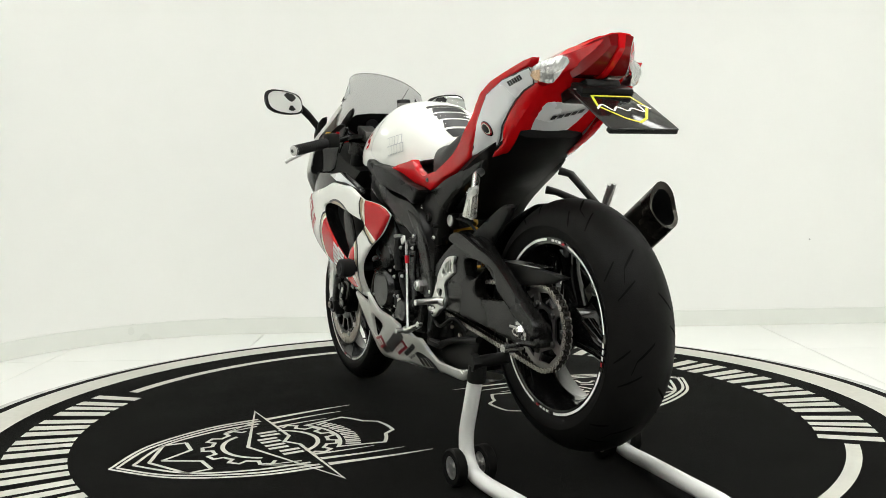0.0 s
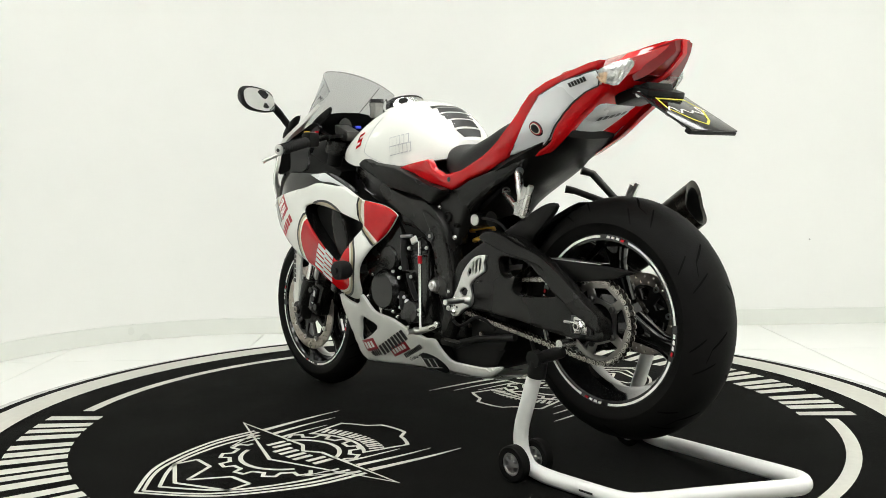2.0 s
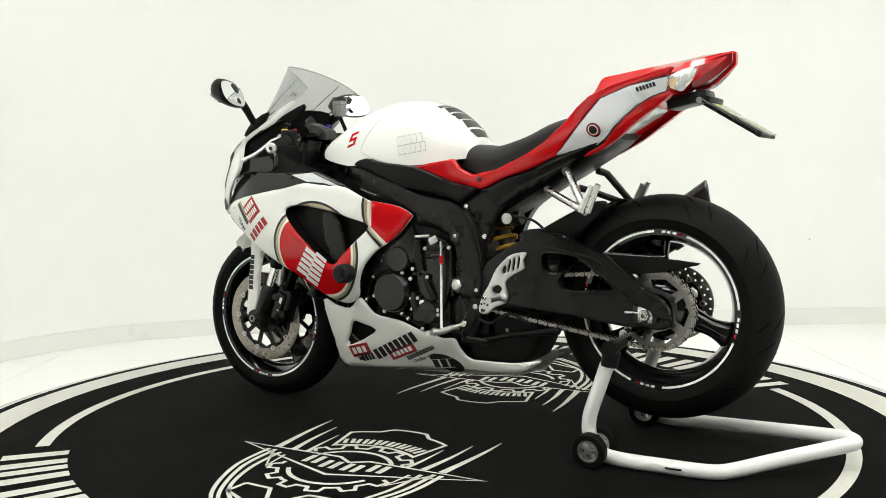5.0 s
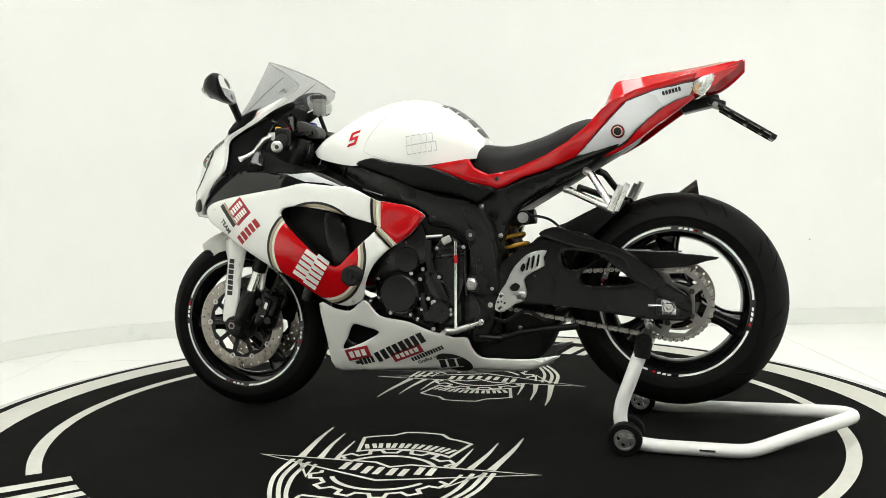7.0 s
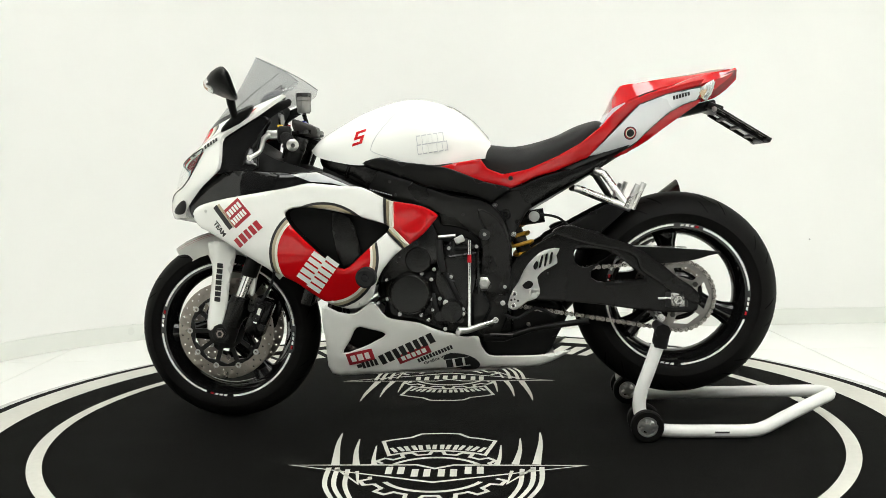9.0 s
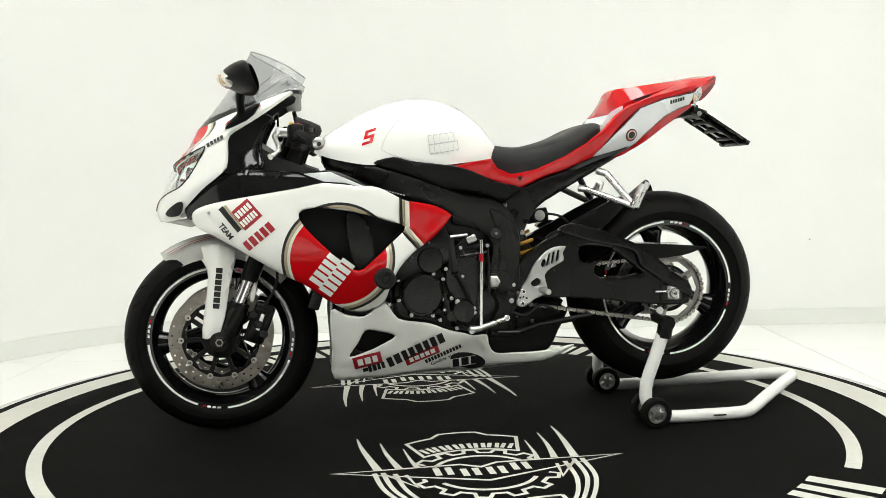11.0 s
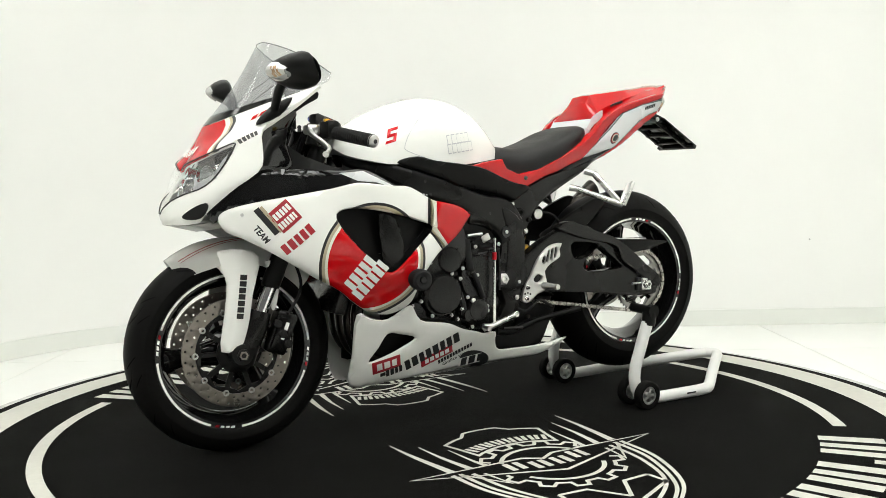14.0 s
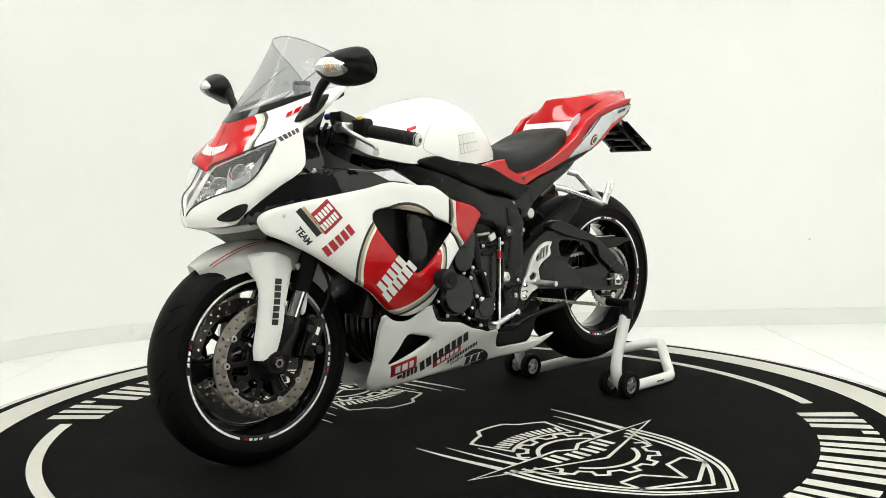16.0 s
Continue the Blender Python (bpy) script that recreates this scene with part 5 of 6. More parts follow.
rod = part("shift_rod", tube([(r0_[0], 0.168, r0_[1]), (r1_[0], 0.168, r1_[1])], 0.0052, 12), CHROME, bike, "chromed shift rod")
rr_ = (-0.099, 0.519)
part("quickshift_sensor", tube([(rr_[0], 0.168, rr_[1] + 0.022), (rr_[0], 0.168, rr_[1] - 0.002)], 0.0072, 12), REDANO, rod, "red anodised sensor")
l0, l1 = (-0.063, 0.307), (-0.182, 0.341)
lev = part("shift_lever", tube([(l0[0], 0.160, l0[1]), (l0[0] - 0.03, 0.165, l0[1] + 0.003), (l1[0], 0.168, l1[1])], [0.013, 0.0095, 0.0085], 12), ALU, bike, "silver shift lever")
part("lever_pivot", disc_into(bmesh.new(), (l1[0] + 0.006, 0.164, l1[1] - 0.001), 0.010, 0.012, "y", 20), ALU, lev)
part("lever_tip", tube([(l0[0], 0.160, l0[1]), (l0[0], 0.195, l0[1])], 0.008, 12), ALU, lev)
RSP = [(-0.371, 0.554), (-0.361, 0.534), (-0.364, 0.510), (-0.327, 0.490), (-0.303, 0.466), (-0.311, 0.431), (-0.301, 0.404), (-0.273, 0.394), (-0.240, 0.370), (-0.220, 0.372), (-0.213, 0.386), (-0.229, 0.429), (-0.246, 0.453), (-0.264, 0.490), (-0.281, 0.514), (-0.310, 0.541), (-0.339, 0.553)]
RSH = [[(-0.291, 0.501), (-0.302, 0.518), (-0.307, 0.504), (-0.298, 0.490)], [(-0.315, 0.529), (-0.322, 0.533), (-0.315, 0.499), (-0.308, 0.497)], [(-0.329, 0.536), (-0.336, 0.538), (-0.330, 0.504), (-0.324, 0.502)], [(-0.344, 0.541), (-0.351, 0.541), (-0.346, 0.510), (-0.339, 0.509)], [(-0.258, 0.444), (-0.277, 0.458), (-0.291, 0.449), (-0.284, 0.435), (-0.267, 0.432)]]
rset = part("rearset_plate", panel(RSP, lambda x, z: 0.150, RSH, edge=0.003, step=0.012, thick=0.010, smooth=2), ALU, bike, "machined silver heel guard and footrest hanger")
bolts(rset, [((-0.234, 0.418)[0], 0.150, (-0.234, 0.418)[1]), ((-0.230, 0.382)[0], 0.150, (-0.230, 0.382)[1])], 0.008, 0.008, CHROME)
# black discs paint the shade in bolt sockets and drilled holes
for p0, r0, yy in (((-0.234, 0.418), 0.0042, 0.1592), ((-0.230, 0.382), 0.0042, 0.1592), ((-0.224, 0.399), 0.0035, 0.1512), ((-0.244, 0.397), 0.0035, 0.1512), ((-0.234, 0.401), 0.0030, 0.1512), ((-0.335, 0.479), 0.0032, 0.1512)):
    part("socket_dot", lathe([(1e-4, 0.0), (r0, 0.0), (r0, -0.004)], "y", 12, (p0[0], yy, p0[1])), INK, rset)
pg = (-0.300, 0.420)
part("footrest", tube([(pg[0], 0.150, pg[1]), (pg[0] + 0.012, 0.165, pg[1] + 0.004), (pg[0] + 0.008, 0.235, pg[1] + 0.004)], [0.013, 0.010, 0.0085], 12), ALU, rset, "knurled silver footrest")
part("brake_side_hanger", panel(RSP, lambda x, z: 0.150, RSH[:1], edge=0.003, step=0.02, thick=0.010, smooth=2, sign=-1), ALU, bike)
k0, k1 = (-0.158, 0.278), (-0.460, 0.331)
kick = part("side_stand", tube([(k0[0] + 0.02, 0.11, k0[1] + 0.004), (k0[0] - 0.04, 0.112, k0[1] - 0.002), (k0[0] - 0.13, 0.115, (k0[1] + k1[1]) / 2), (k1[0], 0.125, k1[1])], [0.016, 0.012, 0.009, 0.010], 12), PLASTIC, bike, "folded black side stand")
part("spring", tube([(k0[0], 0.125, k0[1] + 0.012), (k0[0] - 0.07, 0.128, k0[1] + 0.010)], 0.005, 8), DARKSTEEL, kick)

# ---- suspension link, and a black box enlarged to fill the dark space under the swingarm
part("silencer_box", panel([(-0.147, 0.363), (-0.224, 0.380), (-0.374, 0.383), (-0.377, 0.361), (-0.398, 0.341), (-0.366, 0.277), (-0.337, 0.223), (-0.284, 0.202), (-0.177, 0.202), (-0.138, 0.228), (-0.125, 0.282)], lambda x, z: 0.080, edge=0.012, thick=0.16, smooth=2), PLASTIC, bike, "matt black silencer box, enlarged to fill the dark space below the swingarm")
for p0 in ((-0.223, 0.333), (-0.171, 0.269), (-0.278, 0.315)):
    part("link_bolt", lathe([(1e-4, 0.0), (0.006, 0.0), (0.008, -0.003), (0.008, -0.012)], "y", 12, (p0[0], 0.090, p0[1])), STEEL, bike)
# ---- radiator and exhaust
part("radiator", box((0.375, 0, 0.50), (0.035, 0.30, 0.24), 0.006, Matrix.Rotation(radians(-18), 4, "Y")), ENGINE, bike, "dark radiator behind the front wheel")
for y in (-0.09, -0.03, 0.03, 0.09):
    part("header_pipe", tube(spline([(0.20, y, 0.50), (0.31, y, 0.44), (0.335, y, 0.33), (0.28, y * 0.8, 0.235), (0.10, y * 0.5, 0.20)], 6, False), 0.019, 12), TITAN, bike, "brown tinted exhaust header")
part("link_pipe", tube(spline([(-0.05, -0.08, 0.23), (-0.30, -0.12, 0.28), (-0.45, -0.165, 0.40), (-0.55, -0.195, 0.50)], 6, False), 0.026, 14), DARKSTEEL, bike)


def silencer():
    a, b = Vector((-0.53, -0.195, 0.500)), Vector((-0.795, -0.232, 0.680))
    d = (b - a).normalized()
    up = Vector((0, 1, 0)).cross(d).normalized()
    up = up if up.z > 0 else -up
    sd = d.cross(up).normalized()
    secs = []
    for f, w, h, sh in ((0.0, 0.025, 0.025, 0), (0.10, 0.040, 0.044, 0), (0.30, 0.047, 0.056, 0), (0.70, 0.049, 0.060, 0.004), (1.0, 0.047, 0.060, 0.010)):
        o = a.lerp(b, f)
        secs.append([o + sd * w * math.cos(t) + up * (h * math.sin(t) + sh) + d * ((0.030 * math.sin(t)) if f == 1.0 else 0) * (1 if math.sin(t) > 0 else 0.2) for t in [2 * math.pi * i / 10 for i in range(10)]])
    s = part("silencer", loft(secs, 3, 4, cap=False), TITAN, bike, "short dark silencer with a slashed tip")
    inner = [[o_ + (b - o_) * 0.22 - d * 0.004 for o_ in secs[-1]], [o_ + (b - o_) * 0.35 - d * 0.09 for o_ in secs[-1]]]
    rimb = loft([secs[-1], inner[0]], 3, 1, cap=False)
    part("end_cap", rimb, TITAN, s)
    part("bore", loft(inner, 3, 1, cap=False), INK, s, "dark exhaust bore")
    part("baffle", loft([inner[1], [p - d * 0.004 for p in inner[1]]], 3, 1), INK, s)
    part("strap", loft([[p + (p - a.lerp(b, 0.55)).normalized() * 0.003 + d * k for p in [a.lerp(b, 0.55) + sd * 0.049 * math.cos(t) + up * 0.060 * math.sin(t) for t in [2 * math.pi * i / 10 for i in range(10)]]] for k in (-0.01, 0.01)], 3, 1, cap=False), DARKSTEEL, s)


silencer()

# ---- tank
TANK = [(0.392, 0.862, 0.872, 0.085, 0.75), (0.365, 0.842, 0.905, 0.115, 0.72), (0.30, 0.825, 0.945, 0.140, 0.70), (0.23, 0.815, 0.982, 0.152, 0.70), (0.14, 0.822, 1.012, 0.158, 0.70), (0.08, 0.820, 1.020, 0.158, 0.70),
        (0.01, 0.812, 1.012, 0.153, 0.70), (-0.06, 0.818, 0.985, 0.140, 0.72), (-0.12, 0.826, 0.940, 0.115, 0.75), (-0.165, 0.832, 0.885, 0.085, 0.8)]
TA = np.array(TANK)


def tank_y(x, z):
    """The tank's half width at a place of its flank."""
    zb, zt, w, e = [float(np.interp(-x, -TA[:, 0], TA[:, k])) for k in (1, 2, 3, 4)]
    s = min(1.0, max(0.0, (z - zb) / (zt - zb))) ** (1 / e)
    return w * max(0.0, 1 - s * s) ** (e / 2)


tank = part("tank", dome(TANK, 28, 6), WHITE, bike, "pearl white fuel tank with faint outlined lettering")
ty_ = lambda x, z: tank_y(x, z)
lettering(5, (0.015, 0.891), 0.030, 0.082, ty_, tank, GREYINK, 8, off=0.003, bold=-0.012, name="outline_lettering")
lettering(6, (0.008, 0.864), 0.030, 0.092, ty_, tank, GREYINK, 8, off=0.003, bold=-0.012, name="outline_lettering")
lettering(5, (0.015, 0.891), 0.024, 0.078, ty_, tank, WHITE, 8, off=0.0042, bold=-0.028, name="letter_fill")
lettering(6, (0.008, 0.864), 0.024, 0.088, ty_, tank, WHITE, 8, off=0.0042, bold=-0.028, name="letter_fill")
ex, ez = (0.232, 0.899)
for x0, x1, z0, z1 in ((-0.016, 0.016, 0.0135, 0.0225), (0.006, 0.016, 0.0045, 0.0135), (-0.016, 0.016, -0.0045, 0.0045), (-0.016, -0.006, -0.0135, -0.0045), (-0.016, 0.016, -0.0225, -0.0135)):
    pts = [(a - 0.3 * b, b - 0.30 * a) for a, b in ((x0, z0), (x1, z0), (x1, z1), (x0, z1))]
    sticker([(ex + a, ez + b) for a, b in pts], lambda x, z: ty_(x, z) + 0.0012, tank, RED, name="emblem")
seam = [(p[0], tank_y(p[0], p[1]) + 0.0008, p[1]) for p in spline([(0.120, 0.972), (0.138, 0.952), (0.177, 0.905), (0.195, 0.867), (0.188, 0.854), (0.140, 0.836), (0.063, 0.814), (0.011, 0.809)], 5, False)]
part("panel_seam", tube(seam, 0.0009, 6), GREYINK, tank)
pad = bmesh.new()
for (x0, x1, h0, h1) in ((-0.030, -0.046, 0.062, 0.066), (-0.051, -0.074, 0.050, 0.060), (-0.079, -0.104, 0.062, 0.054), (-0.109, -0.132, 0.044, 0.050), (-0.137, -0.158, 0.050, 0.034)):
    prev = None
    for x in (x0, x1):
        zb, zt, w, e = [float(np.interp(-x, -TA[:, 0], TA[:, k])) for k in (1, 2, 3, 4)]
        hw = h0 if x == x0 else h1
        cur = []
        for k in range(9):
            y = hw * (k / 4 - 1)
            c_ = min(1.0, abs(y) / w) ** (1 / e)
            cur.append(pad.verts.new((x, y, zb + (zt - zb) * max(0, 1 - c_ * c_) ** (e / 2) + 0.003)))
        if prev:
            for k in range(8):
                pad.faces.new((prev[k], prev[k + 1], cur[k + 1], cur[k]))
        prev = cur
part("tank_pad", pad, INK, tank, "black ribbed tank pad")
part("filler_cap", lathe([(1e-4, 0.012), (0.030, 0.012), (0.036, 0.008), (0.038, 0.0), (0.038, -0.01)], "z", 32, (0.10, 0, 1.004)), DARKSTEEL, tank)

# ---- seat
part("seat", dome([(-0.125, 0.820, 0.862, 0.075, 0.6), (-0.150, 0.800, 0.874, 0.098, 0.6), (-0.244, 0.779, 0.866, 0.140, 0.55), (-0.35, 0.822, 0.890, 0.150, 0.5), (-0.43, 0.862, 0.925, 0.140, 0.5), (-0.485, 0.900, 0.940, 0.118, 0.55), (-0.508, 0.915, 0.934, 0.095, 0.6)], 22, 6), VINYL, bike, "black vinyl rider seat")

# ---- red side covers and tail
RSC = surface([(0.09, 0.782, 0.196), (0.0, 0.775, 0.180), (-0.13, 0.80, 0.160), (-0.2, 0.765, 0.158), (-0.3, 0.80, 0.156), (-0.45, 0.86, 0.160), (-0.53, 0.93, 0.162), (-0.60, 0.985, 0.176), (-0.70, 1.02, 0.174), (-0.79, 1.04, 0.164), (-0.5, 0.90, 0.166), (-0.44, 0.826, 0.146)])
for s in (1, -1):
    rc = part("seat_side_cover", panel([(0.046, 0.783), (0.000, 0.802), (-0.068, 0.818), (-0.136, 0.828), (-0.156, 0.799), (-0.201, 0.780), (-0.278, 0.794), (-0.371, 0.834), (-0.437, 0.871), (-0.491, 0.913), (-0.532, 0.957), (-0.570, 0.985), (-0.632, 1.010), (-0.763, 1.044), (-0.795, 1.048), (-0.783, 1.030), (-0.669, 0.999), (-0.602, 0.974), (-0.554, 0.932), (-0.504, 0.875), (-0.457, 0.826), (-0.359, 0.787), (-0.303, 0.771), (-0.227, 0.737), (-0.155, 0.755), (-0.062, 0.762)], RSC, edge=0.006, step=0.014, sign=s, thick=0.02, smooth=1), RED, bike, "glossy red side cover running into the tail")
    if s > 0:
        bolts(rc, [((-0.226, 0.768)[0], RSC(*(-0.226, 0.768)), (-0.226, 0.768)[1])], 0.007, 0.004, INK)
TS = [(-0.47, 0.900, (0.07, 0.90), (0.130, 0.885), (0.118, 0.840), 0.838), (-0.54, 0.950, (0.09, 0.945), (0.150, 0.915), (0.108, 0.850), 0.852), (-0.565, 0.982, (0.09, 0.976), (0.152, 0.938), (0.106, 0.858), 0.862), (-0.60, 1.000, (0.092, 0.992), (0.156, 0.962), (0.104, 0.872), 0.878), (-0.66, 1.026, (0.092, 1.018), (0.158, 0.992), (0.108, 0.912), 0.918),
      (-0.74, 1.056, (0.088, 1.048), (0.156, 1.020), (0.108, 0.968), 0.966), (-0.80, 1.074, (0.078, 1.066), (0.126, 1.040), (0.096, 1.004), 0.995), (-0.865, 1.084, (0.056, 1.078), (0.080, 1.060), (0.060, 1.034), 1.028), (-0.916, 1.095, (0.026, 1.093), (0.034, 1.084), (0.028, 1.070), 1.068)]
tail = part("tail_cowl", loft([[(x, 0, zt), (x, *a), (x, *b), (x, *c_), (x, c_[0] * 0.45, zb), (x, -c_[0] * 0.45, zb), (x, -c_[0], c_[1]), (x, -b[0], b[1]), (x, -a[0], a[1])] for x, zt, a, b, c_, zb in TS], 1, 4), RED, bike, "glossy red tail unit with white side panels", smooth=24)
hump = part("pillion_cover", loft([[(x, 0, z1), (x, w * 0.46, z1 - 0.003), (x, w, z0), (x, w, z0 - 0.03), (x, -w, z0 - 0.03), (x, -w, z0), (x, -w * 0.46, z1 - 0.003)] for x, w, z0, z1 in ((-0.524, 0.106, 0.964, 0.970), (-0.540, 0.105, 0.977, 1.006), (-0.556, 0.102, 0.985, 1.036), (-0.570, 0.098, 0.992, 1.049), (-0.612, 0.096, 1.010, 1.055), (-0.689, 0.090, 1.035, 1.066), (-0.783, 0.078, 1.058, 1.079), (-0.85, 0.060, 1.078, 1.091), (-0.895, 0.044, 1.088, 1.094))], 1, 3), RED, tail, "red pillion seat cover", smooth=22)
part("cover_panel", loft([[(x, w, z), (x, -w, z), (x, -w, z - 0.03), (x, w, z - 0.03)] for x, w, z in ((-0.484, 0.104, 0.910), (-0.502, 0.108, 0.928), (-0.518, 0.110, 0.952), (-0.534, 0.111, 0.972), (-0.572, 0.108, 0.990))], 1, 2), SILVERP, tail, "white seat cover front", smooth=25)
for s in (1, -1):
    # black bar paints the shade of the slot beside the cover
    part("slot_bar", loft([[(x, s * w, z), (x, s * (w + 0.006), z), (x, s * (w + 0.006), z - 0.007), (x, s * w, z - 0.007)] for x, w, z in ((-0.614, 0.094, 1.010), (-0.640, 0.093, 1.019), (-0.668, 0.090, 1.026))], 1, 1), INK, hump, "black bar drawn for the shaded slot", smooth=0)
WS = surface([(-0.448, 0.827, 0.140), (-0.592, 0.855, 0.126), (-0.520, 0.839, 0.135), (-0.580, 0.894, 0.163), (-0.553, 0.937, 0.174), (-0.600, 0.976, 0.178), (-0.690, 1.002, 0.177), (-0.778, 1.029, 0.170), (-0.637, 0.905, 0.150), (-0.700, 0.957, 0.152), (-0.775, 0.992, 0.150), (-0.500, 0.880, 0.160)])
for s in (1, -1):
    wp = part("tail_side_panel", panel([(-0.456, 0.829), (-0.504, 0.873), (-0.552, 0.922), (-0.605, 0.977), (-0.685, 1.005), (-0.783, 1.025), (-0.786, 1.009), (-0.775, 0.989), (-0.738, 0.977), (-0.700, 0.957), (-0.666, 0.931), (-0.631, 0.900), (-0.603, 0.871), (-0.579, 0.855), (-0.521, 0.839)], WS, edge=0.004, sign=s, thick=0.012, smooth=1), SILVERP, tail, "silver white side panel")
    part("tail_lip", panel([(-0.445, 0.824), (-0.521, 0.836), (-0.579, 0.852), (-0.603, 0.868), (-0.637, 0.904), (-0.678, 0.943), (-0.718, 0.975), (-0.770, 0.992), (-0.788, 0.984), (-0.746, 0.953), (-0.688, 0.913), (-0.639, 0.876), (-0.589, 0.846), (-0.548, 0.828), (-0.440, 0.804)], lambda x, z: WS(x, z) - 0.004, edge=0.005, sign=s, thick=0.02, smooth=2), RED, tail, "red lower edge of the tail")
    rim_ = [(-0.456, 0.829), (-0.504, 0.873), (-0.552, 0.922), (-0.605, 0.977), (-0.685, 1.005), (-0.783, 1.025), (-0.786, 1.009), (-0.775, 0.989), (-0.738, 0.977), (-0.700, 0.957), (-0.666, 0.931), (-0.631, 0.900), (-0.603, 0.871), (-0.579, 0.855), (-0.521, 0.839)]
    rim_ = [Vector((p.x, s * (WS(p.x, p.y) - 0.0035), p.y)) for p in spline(rim_, 1)]
    part("panel_gap", tube(rim_ + rim_[:1], 0.0023, 6), INK, wp, "dark gap round the panel")
    if s > 0:
        bx, bz = (-0.580, 0.895)
        for r_, m_, o_ in ((0.019, INK, 0.0015), (0.0165, DARKRED, 0.0026), (0.0135, CREAM, 0.0036), (0.0110, INK, 0.0046)):
            sticker([(bx + r_ * math.cos(2 * math.pi * i / 24), bz + r_ * math.sin(2 * math.pi * i / 24)) for i in range(24)], lambda x, z: WS(x, z), wp, m_, off=o_, name="round_badge")
        for k in range(6):
            q_ = (-0.706, 0.995)
            sticker(rect((q_[0] - 0.0085 * k, q_[1] + 0.0022 * k), 0.0065, 0.011, 14), WS, wp, INK, off=0.002, name="maker_print")
    corners = [Vector(p) for p in ((-0.777, s * 0.160, 1.036), (-0.783, s * 0.156, 0.992), (-0.846, s * 0.080, 1.056), (-0.820, s * 0.098, 0.988))]

    def lens(u, v, off=0.0, c=corners):
        p = (c[0].lerp(c[2], u)).lerp(c[1].lerp(c[3], u), v)
        n_ = (c[2] - c[0]).cross(c[1] - c[0]).normalized()
        n_ = n_ if n_.x < 0 else -n_
        return p + n_ * (0.016 * math.sin(math.pi * u) * math.sin(math.pi * min(1, v + 0.1)) + 0.004 + off)
    ind_out = [(-0.02, 0.40), (0.30, 0.10), (0.70, 0.02), (1.04, -0.04), (0.97, 0.4), (0.74, 1.0), (0.40, 1.0), (0.12, 0.92), (0.0, 0.70)]
    il = part("rear_indicator", panel(ind_out, None, edge=0.02, step=0.12, thick=0.0, place=lambda u, v, o: lens(u, v, o * 0.1), smooth=2), CLEAR, tail, "clear rear indicator lens")
    # the amber glint is a colour field painted on part of the reflector
    part("reflector", panel(ind_out, None, edge=0.02, step=0.045, thick=0.0, place=lambda u, v, o: lens(u, v, -0.003 + 0.0011 * math.sin(u * 44)), paint=lambda u, v: 1 if u < 0.30 and v > 0.45 else 0, smooth=2), [FLUTE, AMBERGL], il, "fluted reflector with an amber glint painted in", smooth=50)
lampb = loft([[(x, y, z) for y, z in ((-w, z1), (-w * 0.5, z1 + 0.004), (w * 0.5, z1 + 0.004), (w, z1), (w * 0.8, z0), (-w * 0.8, z0))] for x, w, z0, z1 in ((-0.822, 0.086, 1.000, 1.034), (-0.855, 0.078, 1.010, 1.060), (-0.890, 0.056, 1.036, 1.078), (-0.917, 0.036, 1.064, 1.087))], 1, 3)
lamp_ = part("tail_lamp", lampb, REDLENS, tail, "dark red tail lamp", smooth=20)
part("lamp_spine", loft([[(x, y, z) for y, z in ((0.010, z0 + 0.03), (-0.010, z0 + 0.03), (-0.008, z0 - 0.004), (0.008, z0 - 0.004))] for x, z0 in ((-0.815, 0.996), (-0.855, 1.008), (-0.892, 1.034), (-0.921, 1.063))], 1, 2), RED, lamp_, "red spine between the lamp lenses", smooth=20)
tray = part("undertail", loft([[(x, y, z) for y, z in ((w, z1), (-w, z1), (-w * 0.8, z0), (w * 0.8, z0))] for x, w, z0, z1 in ((-0.26, 0.115, 0.66, 0.76), (-0.42, 0.125, 0.752, 0.84), (-0.53, 0.128, 0.815, 0.862), (-0.590, 0.118, 0.850, 0.880), (-0.622, 0.090, 0.872, 0.895))], 2, 3), PLASTIC, bike, "black undertail tray")

up_line = lambda x: float(np.interp(-x, [0.58, 0.66, 0.74, 0.79], [0.857, 0.906, 0.956, 0.984]))
ut = part("undertail_panel", panel([(-0.585, 0.085), (-0.64, 0.104), (-0.690, 0.106), (-0.716, 0.092), (-0.718, 0.0), (-0.716, -0.092), (-0.690, -0.106), (-0.64, -0.104), (-0.585, -0.085), (-0.605, 0.0)], None, edge=0.004, step=0.02, thick=0.004, smooth=2,
                                   place=lambda a, b, o: Vector((a, b, up_line(a) + 0.006 + 0.9 * b * b - o))), SILVERP, tail, "white undertail panel")
for k in range(5):
    bm = bmesh.new()
    q = [(-0.668 - 0.012 * k * 0.5 + dx, 0.030 - 0.017 * k + dy) for dx, dy in ((0, 0), (-0.004, -0.013), (-0.018, -0.013), (-0.014, 0))]
    bm.faces.new([bm.verts.new((x, y, up_line(x) + 0.9 * y * y + 0.0005)) for x, y in q])
    part("word_mark", bm, INK, ut, smooth=0)

# ---- number plate and its bracket
pl0, pl1 = Vector((-0.852, 0, 0.968)), Vector((-1.005, 0, 0.872))
pd = (pl1 - pl0).normalized()
pm = Matrix.Translation((pl0 + pl1) / 2) @ Matrix.Rotation(math.atan2(-pd.z, pd.x) , 4, "Y")


def on_plate(bm):
    bmesh.ops.transform(bm, matrix=pm, verts=bm.verts)
    return bm


